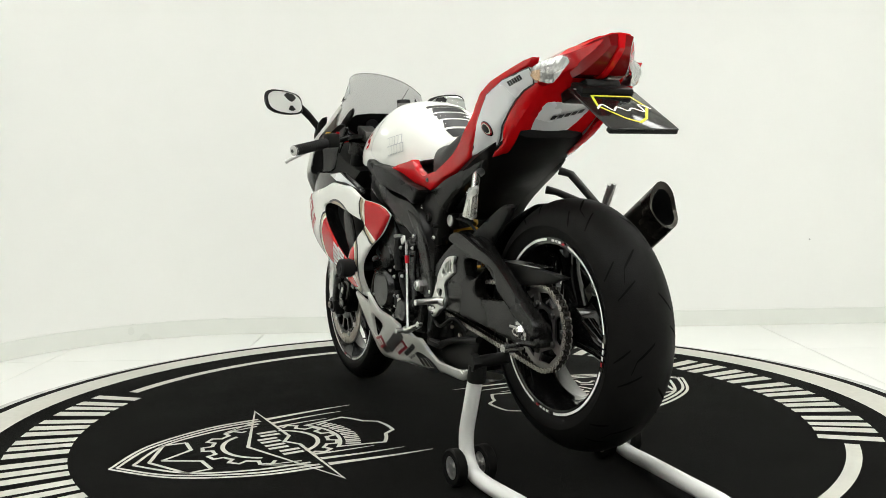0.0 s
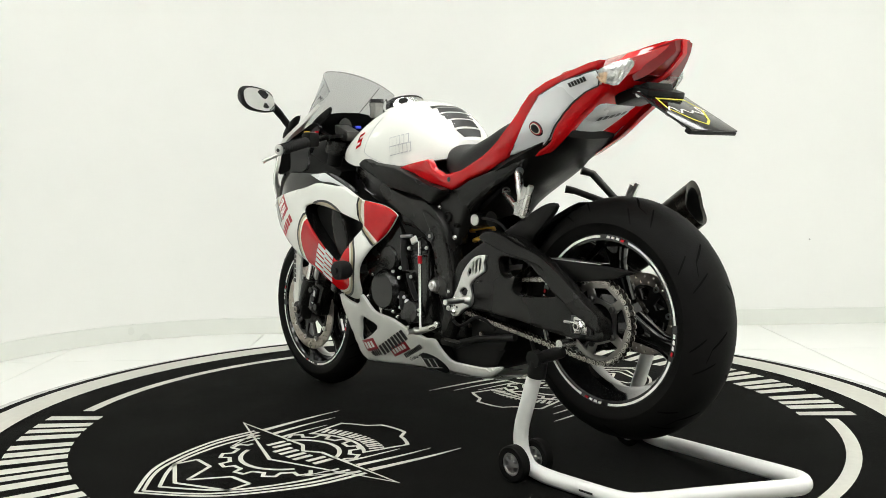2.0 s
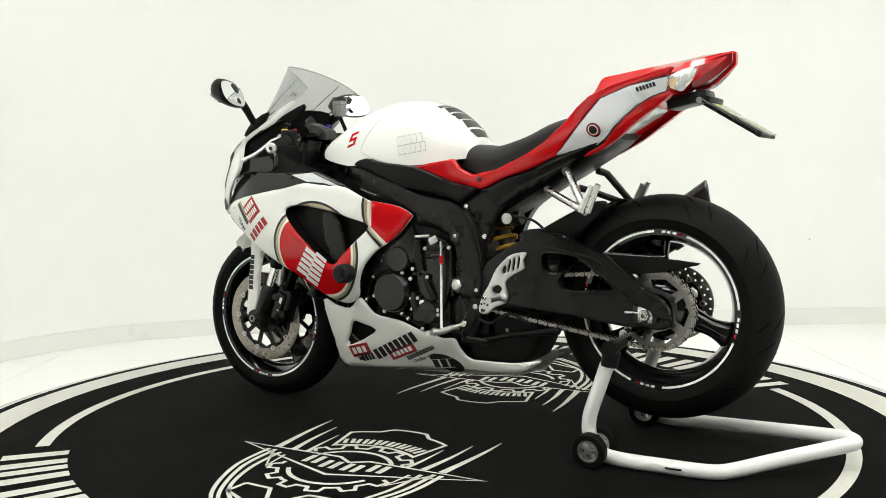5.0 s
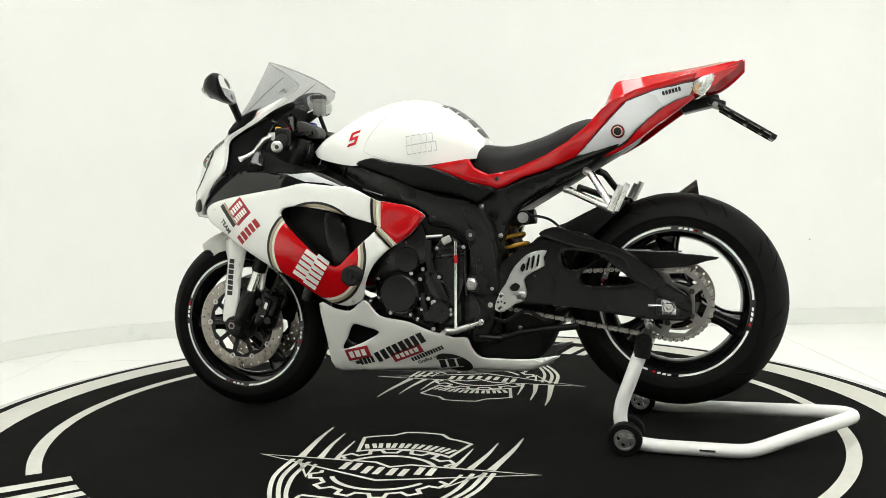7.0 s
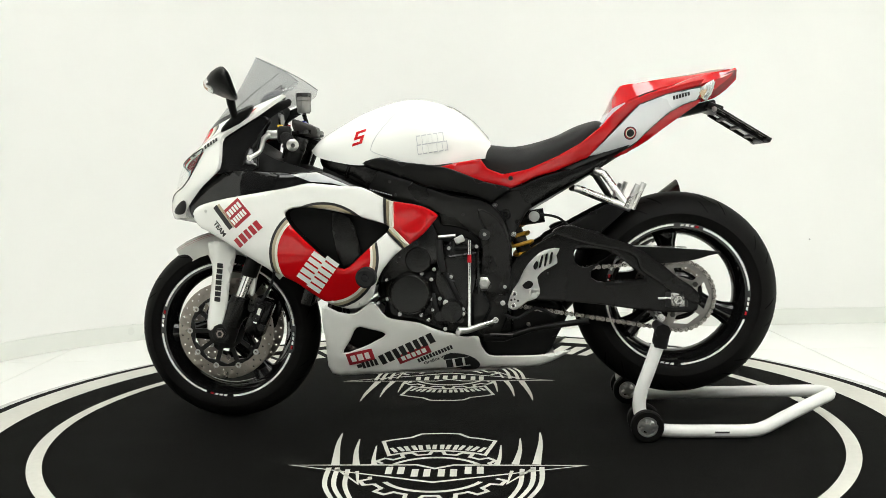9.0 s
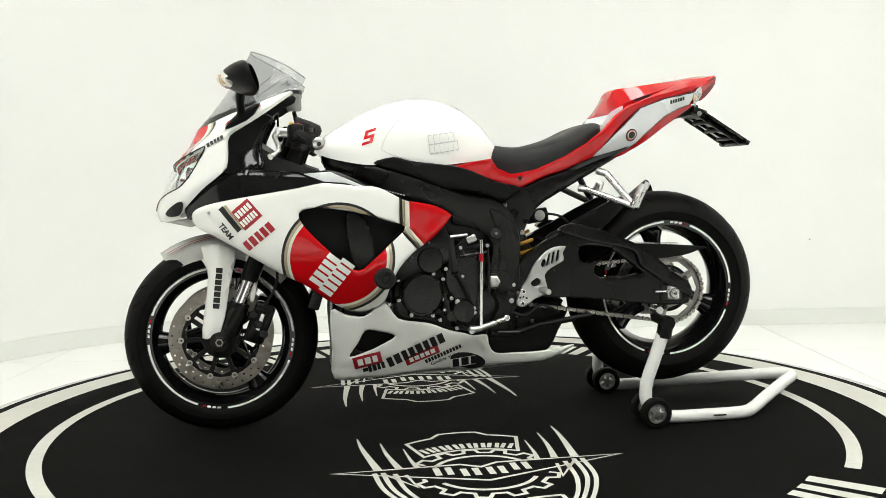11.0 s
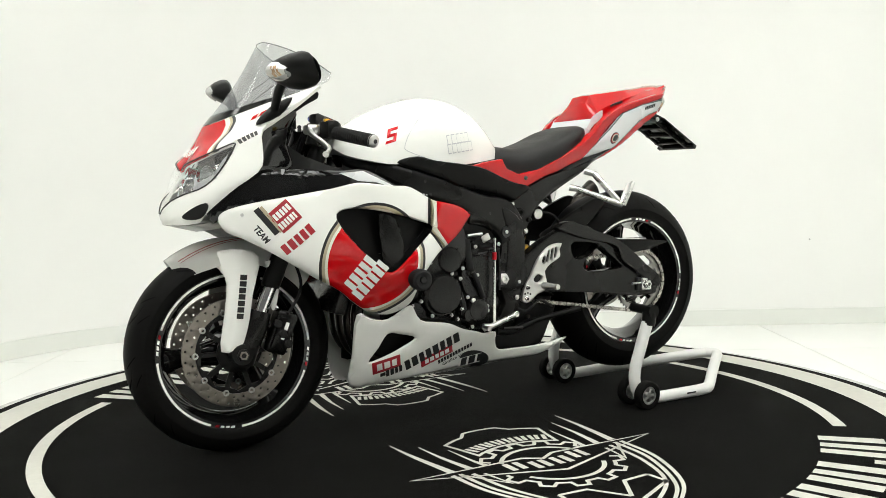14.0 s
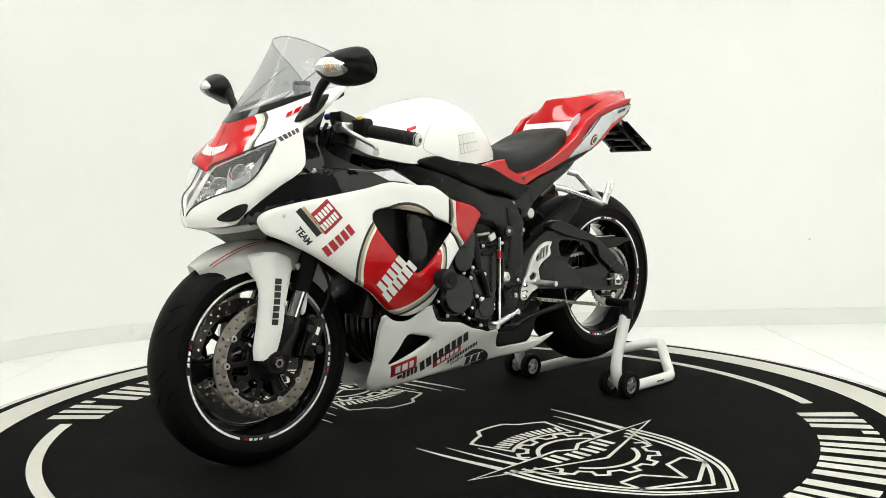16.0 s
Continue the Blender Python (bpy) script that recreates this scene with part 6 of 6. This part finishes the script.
plate = part("number_plate", on_plate(box((0, 0.004, 0), (0.185, 0.190, 0.005), 0.002)), PLATE, bike, "glossy black showroom plate with a yellow shield")
zf = 0.0032 if (pm.to_3x3() @ Vector((0, 0, 1))).z > 0 else -0.0032
shield = [(-0.060, 0.055), (-0.060, -0.055), (-0.01, -0.070), (0.045, -0.03), (0.065, 0.0), (0.045, 0.03), (-0.01, 0.070)]
bm = stroke_into(bmesh.new(), shield, 0.007, z=zf, closed=True)
part("shield_outline", on_plate(bm), SHIELDY, plate, smooth=0)
bm = stroke_into(bmesh.new(), spline([(0.0, -0.075), (-0.02, -0.05), (0.015, -0.045), (0.0, -0.02), (0.012, 0.0), (-0.005, 0.02), (0.012, 0.04), (-0.015, 0.055), (0.005, 0.08)], 5, False), 0.005, z=zf * 1.3)
part("script_stroke", on_plate(bm), WHITEINK, plate, smooth=0)
for k in (-1, 1):
    part("plate_rib", on_plate(box((0, k * 0.06, -zf * 2.8), (0.17, 0.012, 0.010), 0.002)), PLASTIC, plate)
for k in (-0.05, 0.0, 0.05):
    part("plate_rib", on_plate(box((k, 0.0, -zf * 2.6), (0.012, 0.15, 0.008), 0.002)), PLASTIC, plate)
part("plate_lip", on_plate(box((0.085 if pd.x * (pm.to_3x3() @ Vector((1, 0, 0))).x > 0 else -0.085, 0.004, -zf * 2.2), (0.016, 0.190, 0.010), 0.003)), PLASTIC, plate)
br = bmesh.new()
box_into(br, (-0.80, 0, 0.972), (0.11, 0.10, 0.030), 0.006, Matrix.Rotation(radians(12), 4, "Y"))
box_into(br, (-0.845, 0, 0.972), (0.05, 0.15, 0.022), 0.005, Matrix.Rotation(radians(-20), 4, "Y"))
part("plate_bracket", br, PLASTIC, bike, "black plate bracket")
bolts(bike, [(-0.842, 0.075, 0.966)], 0.008, 0.006, ALU)

# ---- passenger footrests
for s in (1, -1):
    a_, b_, j_ = (-0.483, 0.787), (-0.425, 0.734), (-0.574, 0.674)
    hb = part("pillion_hanger", tube([(a_[0], s * 0.125, a_[1]), (a_[0] - 0.02, s * 0.15, a_[1] - 0.01), (j_[0], s * 0.205, j_[1])], [0.012, 0.011, 0.010], 10), ALU if s > 0 else DARKSTEEL, bike, "silver pillion footrest hanger")
    part("hanger_arm", tube([(b_[0], s * 0.12, b_[1]), (b_[0] - 0.02, s * 0.14, b_[1] - 0.006), (j_[0], s * 0.205, j_[1])], [0.012, 0.010, 0.010], 10), ALU if s > 0 else DARKSTEEL, hb)
    h0, h1 = (-0.577, 0.679), (-0.613, 0.748)
    pgb = bmesh.new()
    for k in range(2):
        tube_into(pgb, [(h0[0] + 0.012 * k, s * (0.205 + 0.01 * k), h0[1] - 0.004), (h1[0] + 0.018 * k, s * 0.215, h1[1] - 0.004 * k)], [0.012, 0.008], 8)
    for k in range(5):
        f = 0.15 + 0.17 * k
        box_into(pgb, (h0[0] + (h1[0] - h0[0]) * f + 0.007, s * 0.212, h0[1] + (h1[1] - h0[1]) * f), (0.022, 0.012, 0.005), 0.001)
    part("pillion_footrest", pgb, ALU, hb, "folded silver footrest")

# ---- nose, headlamps and screen
C0 = spline([(0.864, 0, 0.656), (0.872, 0, 0.684), (0.864, 0, 0.715), (0.846, 0, 0.745), (0.824, 0, 0.777), (0.802, 0, 0.808), (0.787, 0, 0.840), (0.768, 0, 0.878), (0.744, 0, 0.928)], 8, False)
C1 = spline([(0.79, 0.118, 0.664), (0.775, 0.140, 0.692), (0.715, 0.188, 0.752), (0.655, 0.222, 0.800), (0.643, 0.216, 0.850), (0.640, 0.204, 0.905), (0.600, 0.196, 0.938), (0.530, 0.178, 0.983), (0.456, 0.160, 1.036)], 8, False)


def nose(s, v, off=0.0):
    """A place of the nose's left half: s from the centre to the rear edge, v from the chin to the screen."""
    def at(s, v):
        t = min(max(v, 0.0), 1.0) * (len(C0) - 1)
        i = min(int(t), len(C0) - 2)
        a, b = C0[i].lerp(C0[i + 1], t - i), C1[i].lerp(C1[i + 1], t - i)
        w = (b - a).length
        bulge = 0.62 * math.exp(-((v - 0.60) / 0.22) ** 2)
        m0, m1 = Vector((bulge - 0.02, 1.0, 0.0)) * w, Vector((-0.85, 0.22, 0.25)) * w * 0.9
        s2, s3 = s * s, s * s * s
        return a * (2 * s3 - 3 * s2 + 1) + m0 * (s3 - 2 * s2 + s) + b * (-2 * s3 + 3 * s2) + m1 * (s3 - s2)
    p = at(s, v)
    du, dv = at(s + 0.01, v) - at(s - 0.01, v), at(s, min(v + 0.01, 1)) - at(s, max(v - 0.01, 0))
    n_ = du.cross(dv).normalized()
    if n_.x + n_.y < 0:
        n_ = -n_
    return p + n_ * off


LAMP = [(0.012, 0.15), (0.10, 0.205), (0.22, 0.275), (0.36, 0.322), (0.50, 0.350), (0.60, 0.430), (0.70, 0.540), (0.745, 0.605), (0.60, 0.612), (0.46, 0.618), (0.28, 0.632), (0.16, 0.640), (0.06, 0.612), (0.012, 0.585)]


def red_edge(v):
    """The rim of the red field on the nose."""
    return float(np.interp(v, [0.0, 0.62, 0.84, 0.93, 1.0], [0.50, 0.49, 0.405, 0.345, 0.27]))


def nose_paint(s, v):
    edge_ = red_edge(v)
    if v > 0.60 and s < edge_ + 0.085:
        return 4 if s < edge_ else 3 if s < edge_ + 0.040 else 2 if s < edge_ + 0.060 else 1
    return 0


nl = []
for o_ in (0.0, 0.040, 0.060, 0.085):
    nl.append([(red_edge(v) + o_, v) for v in (0.63, 0.70, 0.77, 0.84, 0.885, 0.93, 0.965, 0.995)])
for s in (1, -1):
    nz = part("nose_fairing", panel([(0, 0), (1, 0), (1, 1), (0, 1)], None, [LAMP], nl, edge=0.010, step=0.045, thick=0.005, paint=nose_paint, sign=s, smooth=0, place=nose), [WHITE, INK, GOLDTAN, CREAM, RED], bike, "white nose fairing with a red top")
    hl_ = part("headlamp", panel(LAMP, None, edge=0.012, step=0.04, thick=0.0, sign=s, smooth=2, place=lambda a, b, o: nose(a, b, o * 0.2 - 0.001)), CLEAR, nz, "clear headlamp lens")
    rimline = [nose(p[0], p[1], 0.0005) for p in spline(LAMP, 5) if p[0] > 0.035]
    part("lamp_seal", tube([Vector((p.x, s * p.y, p.z)) for p in rimline], 0.0020, 6), INK, hl_, "black lamp edge")
    part("lamp_bezel", panel([(0.0, 0.12), (0.14, 0.20), (0.36, 0.29), (0.54, 0.33), (0.80, 0.62), (0.5, 0.64), (0.07, 0.65), (0.0, 0.5)], None, edge=0.01, step=0.05, thick=0.0, sign=s, smooth=2, place=lambda a, b, o: nose(a, b, -0.058 + 0.010 * math.sin(a * 26 + b * 14))), REFLECT, hl_, "bright lamp housing")
    for (a_, b_, r_) in ((0.21, 0.43, 0.034), (0.45, 0.49, 0.028)):
        c_ = nose(a_, b_, -0.052)
        bmr = lathe([(1e-4, -0.02), (r_ * 0.5, -0.014), (r_ * 0.85, -0.002), (r_, 0.012), (r_ * 1.06, 0.012), (r_ * 0.8, -0.02)], "x", 24)
        bmesh.ops.transform(bmr, matrix=Matrix.Translation((c_.x, s * c_.y, c_.z)) @ Matrix.Rotation(radians(25 * s), 4, "Z"), verts=bmr.verts)
        part("lamp_reflector", bmr, REFLECT, hl_, "bright lamp reflector")
    part("lamp_trim", panel([(0.04, 0.22), (0.12, 0.30), (0.30, 0.36), (0.34, 0.42), (0.30, 0.58), (0.34, 0.60), (0.38, 0.44), (0.66, 0.58), (0.52, 0.40), (0.30, 0.32), (0.12, 0.25)], None, edge=0.01, step=0.05, thick=0.002, sign=s, smooth=2, place=lambda a, b, o: nose(a, b, -0.034 + 0.010 * math.sin(a * 22))), SILVERP, hl_)
    # flat black patch paints the shade of the inlet opening
    part("inlet_patch", panel([(0.56, 0.120), (0.68, 0.085), (0.92, 0.080), (0.95, 0.130), (0.80, 0.195), (0.66, 0.190)], None, edge=0.02, step=0.05, thick=0.002, sign=s, smooth=3, place=lambda a, b, o: nose(a, b, 0.0022)), INK, nz, "black patch painted for the shaded air inlet")
    # chin inlet below the lamps
    part("chin", panel([(0.0, 0.0), (0.25, 0), (0.6, 0), (1.0, 0.02), (1.0, 0.10), (0.5, 0.10), (0, 0.10)], None, edge=0.01, step=0.06, thick=0.003, sign=s, smooth=0, place=lambda a, b, o: nose(a, 0.0, 0) + Vector((-0.9 * b, 0, -0.22 * b * (1 - 0.7 * a)))), WHITE, nz)
    # black inner cowl behind the nose
    part("inner_cowl", panel([(0.689, 0.802), (0.672, 0.876), (0.643, 0.914), (0.588, 0.950), (0.549, 0.973), (0.524, 0.973), (0.511, 0.956), (0.526, 0.928), (0.547, 0.874), (0.540, 0.812), (0.576, 0.799), (0.629, 0.796)], surface([(0.64, 0.80, 0.185), (0.62, 0.93, 0.165), (0.47, 1.02, 0.115), (0.50, 0.82, 0.150), (0.52, 0.90, 0.125)]), edge=0.010, sign=s, thick=0.006), GLOSSBLK, nz, "gloss black inner cowl")


def nose_text(n, s0, v0, du, dv, material, sign=1, tilt=0.0, parent=None):
    """A plain word mark of n bars on the nose."""
    tris, w = marks(n)
    bm = bmesh.new()
    for t in tris:
        vs = []
        for p in t:
            a, b = s0 + (p.x / w) * du - (p.y * 0.03), v0 + p.y * dv + (p.x / w) * tilt
            q = nose(abs(a), b, 0.0025)
            vs.append(bm.verts.new((q.x, q.y * sign * (1 if a >= 0 else -1), q.z)))
        bm.faces.new(vs)
    return part("word_mark", bm, material, parent, smooth=0, kind="stuff")


lettn = [o for o in bike.children if o.name.startswith("nose_fairing")][0]
nose_text(5, 0.79, 0.585, 0.17, 0.035, INK, parent=lettn, tilt=0.02)
nose_text(5, 0.62, 0.86, 0.25, 0.045, RED, parent=lettn, tilt=0.03)
nose_text(11, -0.22, 0.75, 0.44, 0.075, WHITEINK, parent=lettn)


def screen():
    base = [nose(k / 24, 1.0, -0.002) for k in range(25)]
    top = spline([(0.577, 0, 1.164), (0.570, 0.045, 1.160), (0.525, 0.090, 1.140), (0.465, 0.120, 1.108), (0.415, 0.138, 1.072)], 6, False)
    mid = [p.lerp(q, 0.5) + Vector((-0.010, 0.004 * math.sin(math.pi * k / 24), -0.002)) for k, (p, q) in enumerate(zip(base, top))]
    cols = [spline([b, m, t], 7, False) for b, m, t in zip(base, mid, top)]
    bm = bmesh.new()
    full = [[(p.x, -p.y, p.z) for p in c_] for c_ in cols[:0:-1]] + [[tuple(p) for p in c_] for c_ in cols]
    V = [[bm.verts.new(p) for p in c_] for c_ in full]
    for A_, B_ in zip(V, V[1:]):
        for k in range(len(A_) - 1):
            bm.faces.new((A_[k], A_[k + 1], B_[k + 1], B_[k]))
    trim = bmesh.new()
    T = [[trim.verts.new(Vector(p) + Vector((0.0015, 0, 0.001))) for p in c_[:3]] for c_ in full[8:-8]]
    for A_, B_ in zip(T, T[1:]):
        for k in range(2):
            trim.faces.new((A_[k], A_[k + 1], B_[k + 1], B_[k]))
    part("screen_trim", trim, GLOSSBLK, bike, "black band at the foot of the screen")
    w_ = part("windscreen", bm, SMOKE, bike, "lightly smoked windscreen", smooth=60)
    for s in (1, -1):
        line = [Vector((p.x, s * p.y, p.z)) for p in (cols[10][2], cols[13][6], cols[17][12])]
        part("crease", tube(line, 0.0012, 6), DARKSTEEL, w_)
        part("screen_edge", tube([Vector((c_[-1].x, s * c_[-1].y, c_[-1].z)) for c_ in cols], 0.0016, 6), SMOKE, w_)
        part("screen_scribble", tube(spline([Vector((cols[20][7 + k % 3].x - 0.006 * k + 0.02, s * (cols[20][7].y + 0.002), cols[20][7 + (k % 3)].z - 0.004)) for k in range(5)], 4, False), 0.0015, 5), INK, w_)


screen()


def mirror(s):
    c = Vector((0.590, s * 0.326, 1.050))
    secs = []
    lean = lambda p: Vector((p.x + 0.36 * (p.z - c.z), p.y, p.z))
    for f, d, h in ((-1.0, 0.018, 0.018), (-0.85, 0.048, 0.033), (-0.4, 0.066, 0.042), (0.1, 0.062, 0.045), (0.6, 0.048, 0.042), (0.9, 0.030, 0.032), (1.0, 0.014, 0.020)):
        o = c + Vector((-0.018 * f - 0.012, s * 0.072 * f, 0.006 * f))
        secs.append([lean(o + Vector((d * a, 0, h * b))) for a, b in ((-0.16, -0.95), (0.45, -0.75), (1.0, -0.1), (0.65, 0.65), (-0.16, 0.98), (-0.22, 0.0))])
    m = part("mirror", loft(secs, 4, 4), PLASTIC, bike, "black mirror housing on a stalk")
    gl = bmesh.new()
    ring = []
    for i in range(28):
        a = 2 * math.pi * i / 28
        u, v = math.copysign(abs(math.cos(a)) ** 0.75, math.cos(a)), math.copysign(abs(math.sin(a)) ** 0.75, math.sin(a))
        ring.append(gl.verts.new(lean(c + Vector((-0.0275 - 0.018 * u, s * 0.066 * u, 0.038 * v + 0.006 * u)))))
    gl.faces.new(ring)
    part("mirror_glass", gl, MIRROR, m, "silvered mirror glass", smooth=0)
    part("stalk", tube(spline([c + Vector((0.004, -s * 0.060, -0.010)), c + Vector((0.010, -s * 0.100, -0.045)), (0.600, s * 0.190, 0.962)], 6, False), [0.013] * 7 + [0.012] * 5 + [0.016], 12), PLASTIC, m)
    part("stalk_foot", loft([[(0.60 + dx * k, s * (0.188 + 0.012 * j), 0.955 + dz * k) for dx, dz in ((0.045, -0.030), (0.01, 0.012), (-0.05, 0.040), (-0.015, -0.008))] for j, k in ((-1, 1.1), (0.4, 1.0), (1, 0.5))], 3, 2), PLASTIC, m)
    lensb = bmesh.new()
    V = []
    for i in range(37):
        f = -0.84 + 1.30 * i / 36
        hh = 0.0235 * math.sqrt(max(0.05, 1 - ((f + 0.19) / 0.68) ** 2))
        flute = 0.0016 * (i % 2)
        V.append([lensb.verts.new(lean(c + Vector((float(np.interp(f, [-1.0, -0.85, -0.4, 0.1, 0.6], [0.018, 0.048, 0.066, 0.062, 0.048])) * (1.0 - 0.30 * k * k) - 0.018 * f - 0.0065 + flute, s * (0.072 * f + 0.004), hh * k - 0.002)))) for k in (-1, -0.6, -0.2, 0.2, 0.6, 1)])
    for i, (A_, B_) in enumerate(zip(V, V[1:])):
        for k in range(5):
            fc = lensb.faces.new((A_[k], A_[k + 1], B_[k + 1], B_[k]))
            fc.material_index = 1 if 17 < i < 29 and 0 < k < 4 and (i + k) % 3 else 0
    part("mirror_indicator", lensb, [FLUTE, AMBERGL], m, "clear fluted indicator with an amber bulb", smooth=0)


mirror(1)
mirror(-1)

# ---- cockpit and controls
part("yoke_clamp", panel([(0.448, 0.961), (0.427, 0.957), (0.374, 0.935), (0.375, 0.907), (0.402, 0.906), (0.444, 0.926)], lambda x, z: 0.10, edge=0.004, thick=0.05, smooth=2), DARKSTEEL, bike, "grey machined fork clamp")
for s in (1, -1):
    part("screen_support", panel([(0.606, 0.928), (0.565, 0.975), (0.504, 1.005), (0.451, 1.024), (0.448, 1.003), (0.478, 0.987), (0.523, 0.957), (0.563, 0.920)], lambda x, z: 0.120 - 0.10 * max(0.0, z - 1.0), edge=0.004, sign=s, thick=0.006, smooth=2), PLASTIC, bike, "black screen support strip")
part("top_yoke", loft([[(x, y, z + 0.012 * k) for x, y, z in ((0.455, 0.125, 0.905), (0.47, 0.0, 0.90), (0.455, -0.125, 0.905), (0.40, -0.13, 0.915), (0.38, 0.0, 0.918), (0.40, 0.13, 0.915))] for k in (0, 1)], 3, 1), FRAMEBLK, bike, "black top fork yoke")
part("steering_damper", tube([(0.43, 0.005, 0.952), (0.43, 0.03, 0.952)], 0.009, 14), BLUE, bike, "blue anodised fitting")
part("instrument_panel", loft([[(0.53 + 0.03 * k + dx, y, 0.955 + z) for dx, y, z in ((0, 0.10, 0.0), (-0.03, 0.08, 0.05), (-0.035, -0.08, 0.05), (0, -0.10, 0.0), (0.02, 0, -0.03))] for k in (0, 1)], 3, 1), PLASTIC, bike, "black instrument panel")
part("gauge_glass", lathe([(1e-4, -0.002), (0.026, -0.002), (0.029, 0.004)], "x", 28, (0.500, 0.02, 0.965)), GLOSSBLK, bike)
for k in range(5):
    tube_ = tube(spline([(0.42 + 0.02 * k, 0.05 - 0.03 * k, 0.93), (0.47, 0.07 - 0.03 * k, 0.90), (0.50, 0.04 - 0.02 * k, 0.80)], 5, False), 0.006, 8)
    part("cable", tube_, GRIPRUB, bike)
part("headstock", tube([(0.44, 0, 0.90), (0.53, 0, 0.66)], 0.045, 20), FRAMEBLK, bike)
part("lower_yoke", box((0.525, 0, 0.70), (0.09, 0.26, 0.05), 0.012, Matrix.Rotation(radians(-22), 4, "Y")), FRAMEBLK, bike)
part("inner_shroud", loft([[(x, y * w, z) for y, z in ((1, z1), (-1, z1), (-0.9, z0), (0.9, z0))] for x, w, z0, z1 in ((0.74, 0.09, 0.70, 0.84), (0.62, 0.14, 0.70, 0.90), (0.50, 0.13, 0.72, 0.84), (0.38, 0.12, 0.74, 0.80))], 2, 2), PLASTIC, bike, "black inner fairing and wiring")
for s in (1, -1):
    root, end = Vector((0.478, s * 0.120, 0.922)), Vector((0.385, s * 0.362, 0.871))
    at = lambda f: root.lerp(end, f)
    bar = part("handlebar", tube([at(0), at(0.5)], 0.011, 14), FRAMEBLK, bike, "black clip-on handlebar")
    part("bar_clamp", tube([(0.448, s * 0.10, 0.865), (0.432, s * 0.10, 0.910)], 0.036, 18), FRAMEBLK, bar)
    part("grip", tube([at(0.42), at(0.44), at(0.93), at(0.95)], [0.017, 0.0175, 0.0165, 0.018], 18), GRIPRUB, bar, "black rubber grip")
    gr = bmesh.new()
    for k in range(14):
        f0 = 0.47 + 0.033 * k
        tube_into(gr, [at(f0), at(f0 + 0.012)], 0.0182, 18)
    part("grip_rib", gr, GRIPRUB, bar, kind="stuff")
    part("bar_end", tube([at(0.945), at(0.96), at(0.985), at(1.0)], [0.0155, 0.0175, 0.0175, 0.012], 18), ALU, bar, "silver bar end weight")
    # black disc at the centre of the bar end
    part("bar_end_centre", tube([at(0.998), at(1.004)], [0.0065, 0.0062], 12), INK, bar)
    part("bar_end_ring", tube([at(0.965), at(0.975)], 0.0180, 18), INK, bar)
    part("switch_box", box(tuple(at(0.32) + Vector((0, 0, 0.004))), (0.042, 0.050, 0.052), 0.010, Matrix.Rotation(s * radians(12), 4, "Z")), PLASTIC, bar)
    if s > 0:
        part("switch_button", box(tuple(at(0.33) + Vector((0.012, 0.006, 0.030))), (0.014, 0.016, 0.008), 0.002), YELBTN, bar, "yellow switch")
        part("switch_button", box(tuple(at(0.24) + Vector((-0.016, 0.0, 0.026))), (0.010, 0.012, 0.008), 0.002), REDANO, bar)
    piv = at(0.22) + Vector((0.040, 0, 0.002))
    lever_ = part("lever", tube(spline([piv, at(0.40) + Vector((0.066, 0, -0.004)), at(0.62) + Vector((0.078, 0, -0.016)), at(0.80) + Vector((0.092, 0, -0.026)), Vector((0.518, s * 0.345, 0.838))], 5, False), [0.009] * 6 + [0.007] * 6 + [0.006] * 6 + [0.006, 0.007, 0.009], 10), ALU, bar, "silver hand lever")
    part("lever_perch", box(tuple(at(0.20) + Vector((0.026, 0, 0.0))), (0.045, 0.040, 0.026), 0.006), ALU if s > 0 else FRAMEBLK, bar)
rv = part("brake_reservoir", lathe([(1e-4, -0.026), (0.020, -0.026), (0.024, -0.020), (0.024, 0.014), (0.026, 0.016), (0.026, 0.026), (0.020, 0.030), (1e-4, 0.030)], "z", 8, (0.452, -0.085, 1.018)), mat("reservoir_plastic", (0.24, 0.24, 0.225), 0.15, var=0.2), bike, "translucent brake fluid reservoir")
part("reservoir_lid", lathe([(1e-4, 0.012), (0.026, 0.012), (0.027, 0.0)], "z", 8, (0.452, -0.085, 1.046)), INK, rv)
part("reservoir_stem", tube([(0.452, -0.085, 0.99), (0.44, -0.11, 0.93)], 0.007, 8), PLASTIC, rv)


stand = paddock_stand()


tagged(part("wall_scuff", lathe([(1e-4, 0.0), (0.004, 0.0), (0.005, 0.002)], "y", 10, (2.01, 2.037, 0.405)), RIM_ALU, None), "small grey scuff on the white wall", "mark", kind="structure")


# ---- floor tiles
def floor_tiles():
    """Tiles of 0.9 m with open joints; alike tiles share one mesh."""
    a = 0.90
    me = None
    for i in range(-4, 5):
        for j in range(-6, 5):
            x, y = 1.73 + (i - 0.5) * a, 1.34 + (j - 0.5) * a
            if not (-2.9 < x < 3.8 and -5.1 < y < 2.6):
                continue
            if me is None:
                t = part("tile", box((0, 0, 0), (a - 0.004, a - 0.004, 0.008), 0.001), TILE, floor_ob, smooth=0)
                me = t.data
            else:
                t = new("tile", me)
                t.parent = floor_ob
            t.location = (x, y, FLOOR_Z - 0.0045)


floor_tiles()


# ---- what moves: the table turns and carries the motorcycle and its stand
def motions():
    times = [0.5 * i for i in range(33)]
    offset = pose(0.0, -0.003, 0.0)
    walk(table, [(t, pose(0, 0, 0, 0, 0, MAT_HEADING + table_turn(t))) for t in times])
    for thing in (stand, bike):
        walk(thing, [(t, pose(0, 0, 0, 0, 0, BIKE_HEADING + table_turn(t)) @ offset) for t in times])


motions()
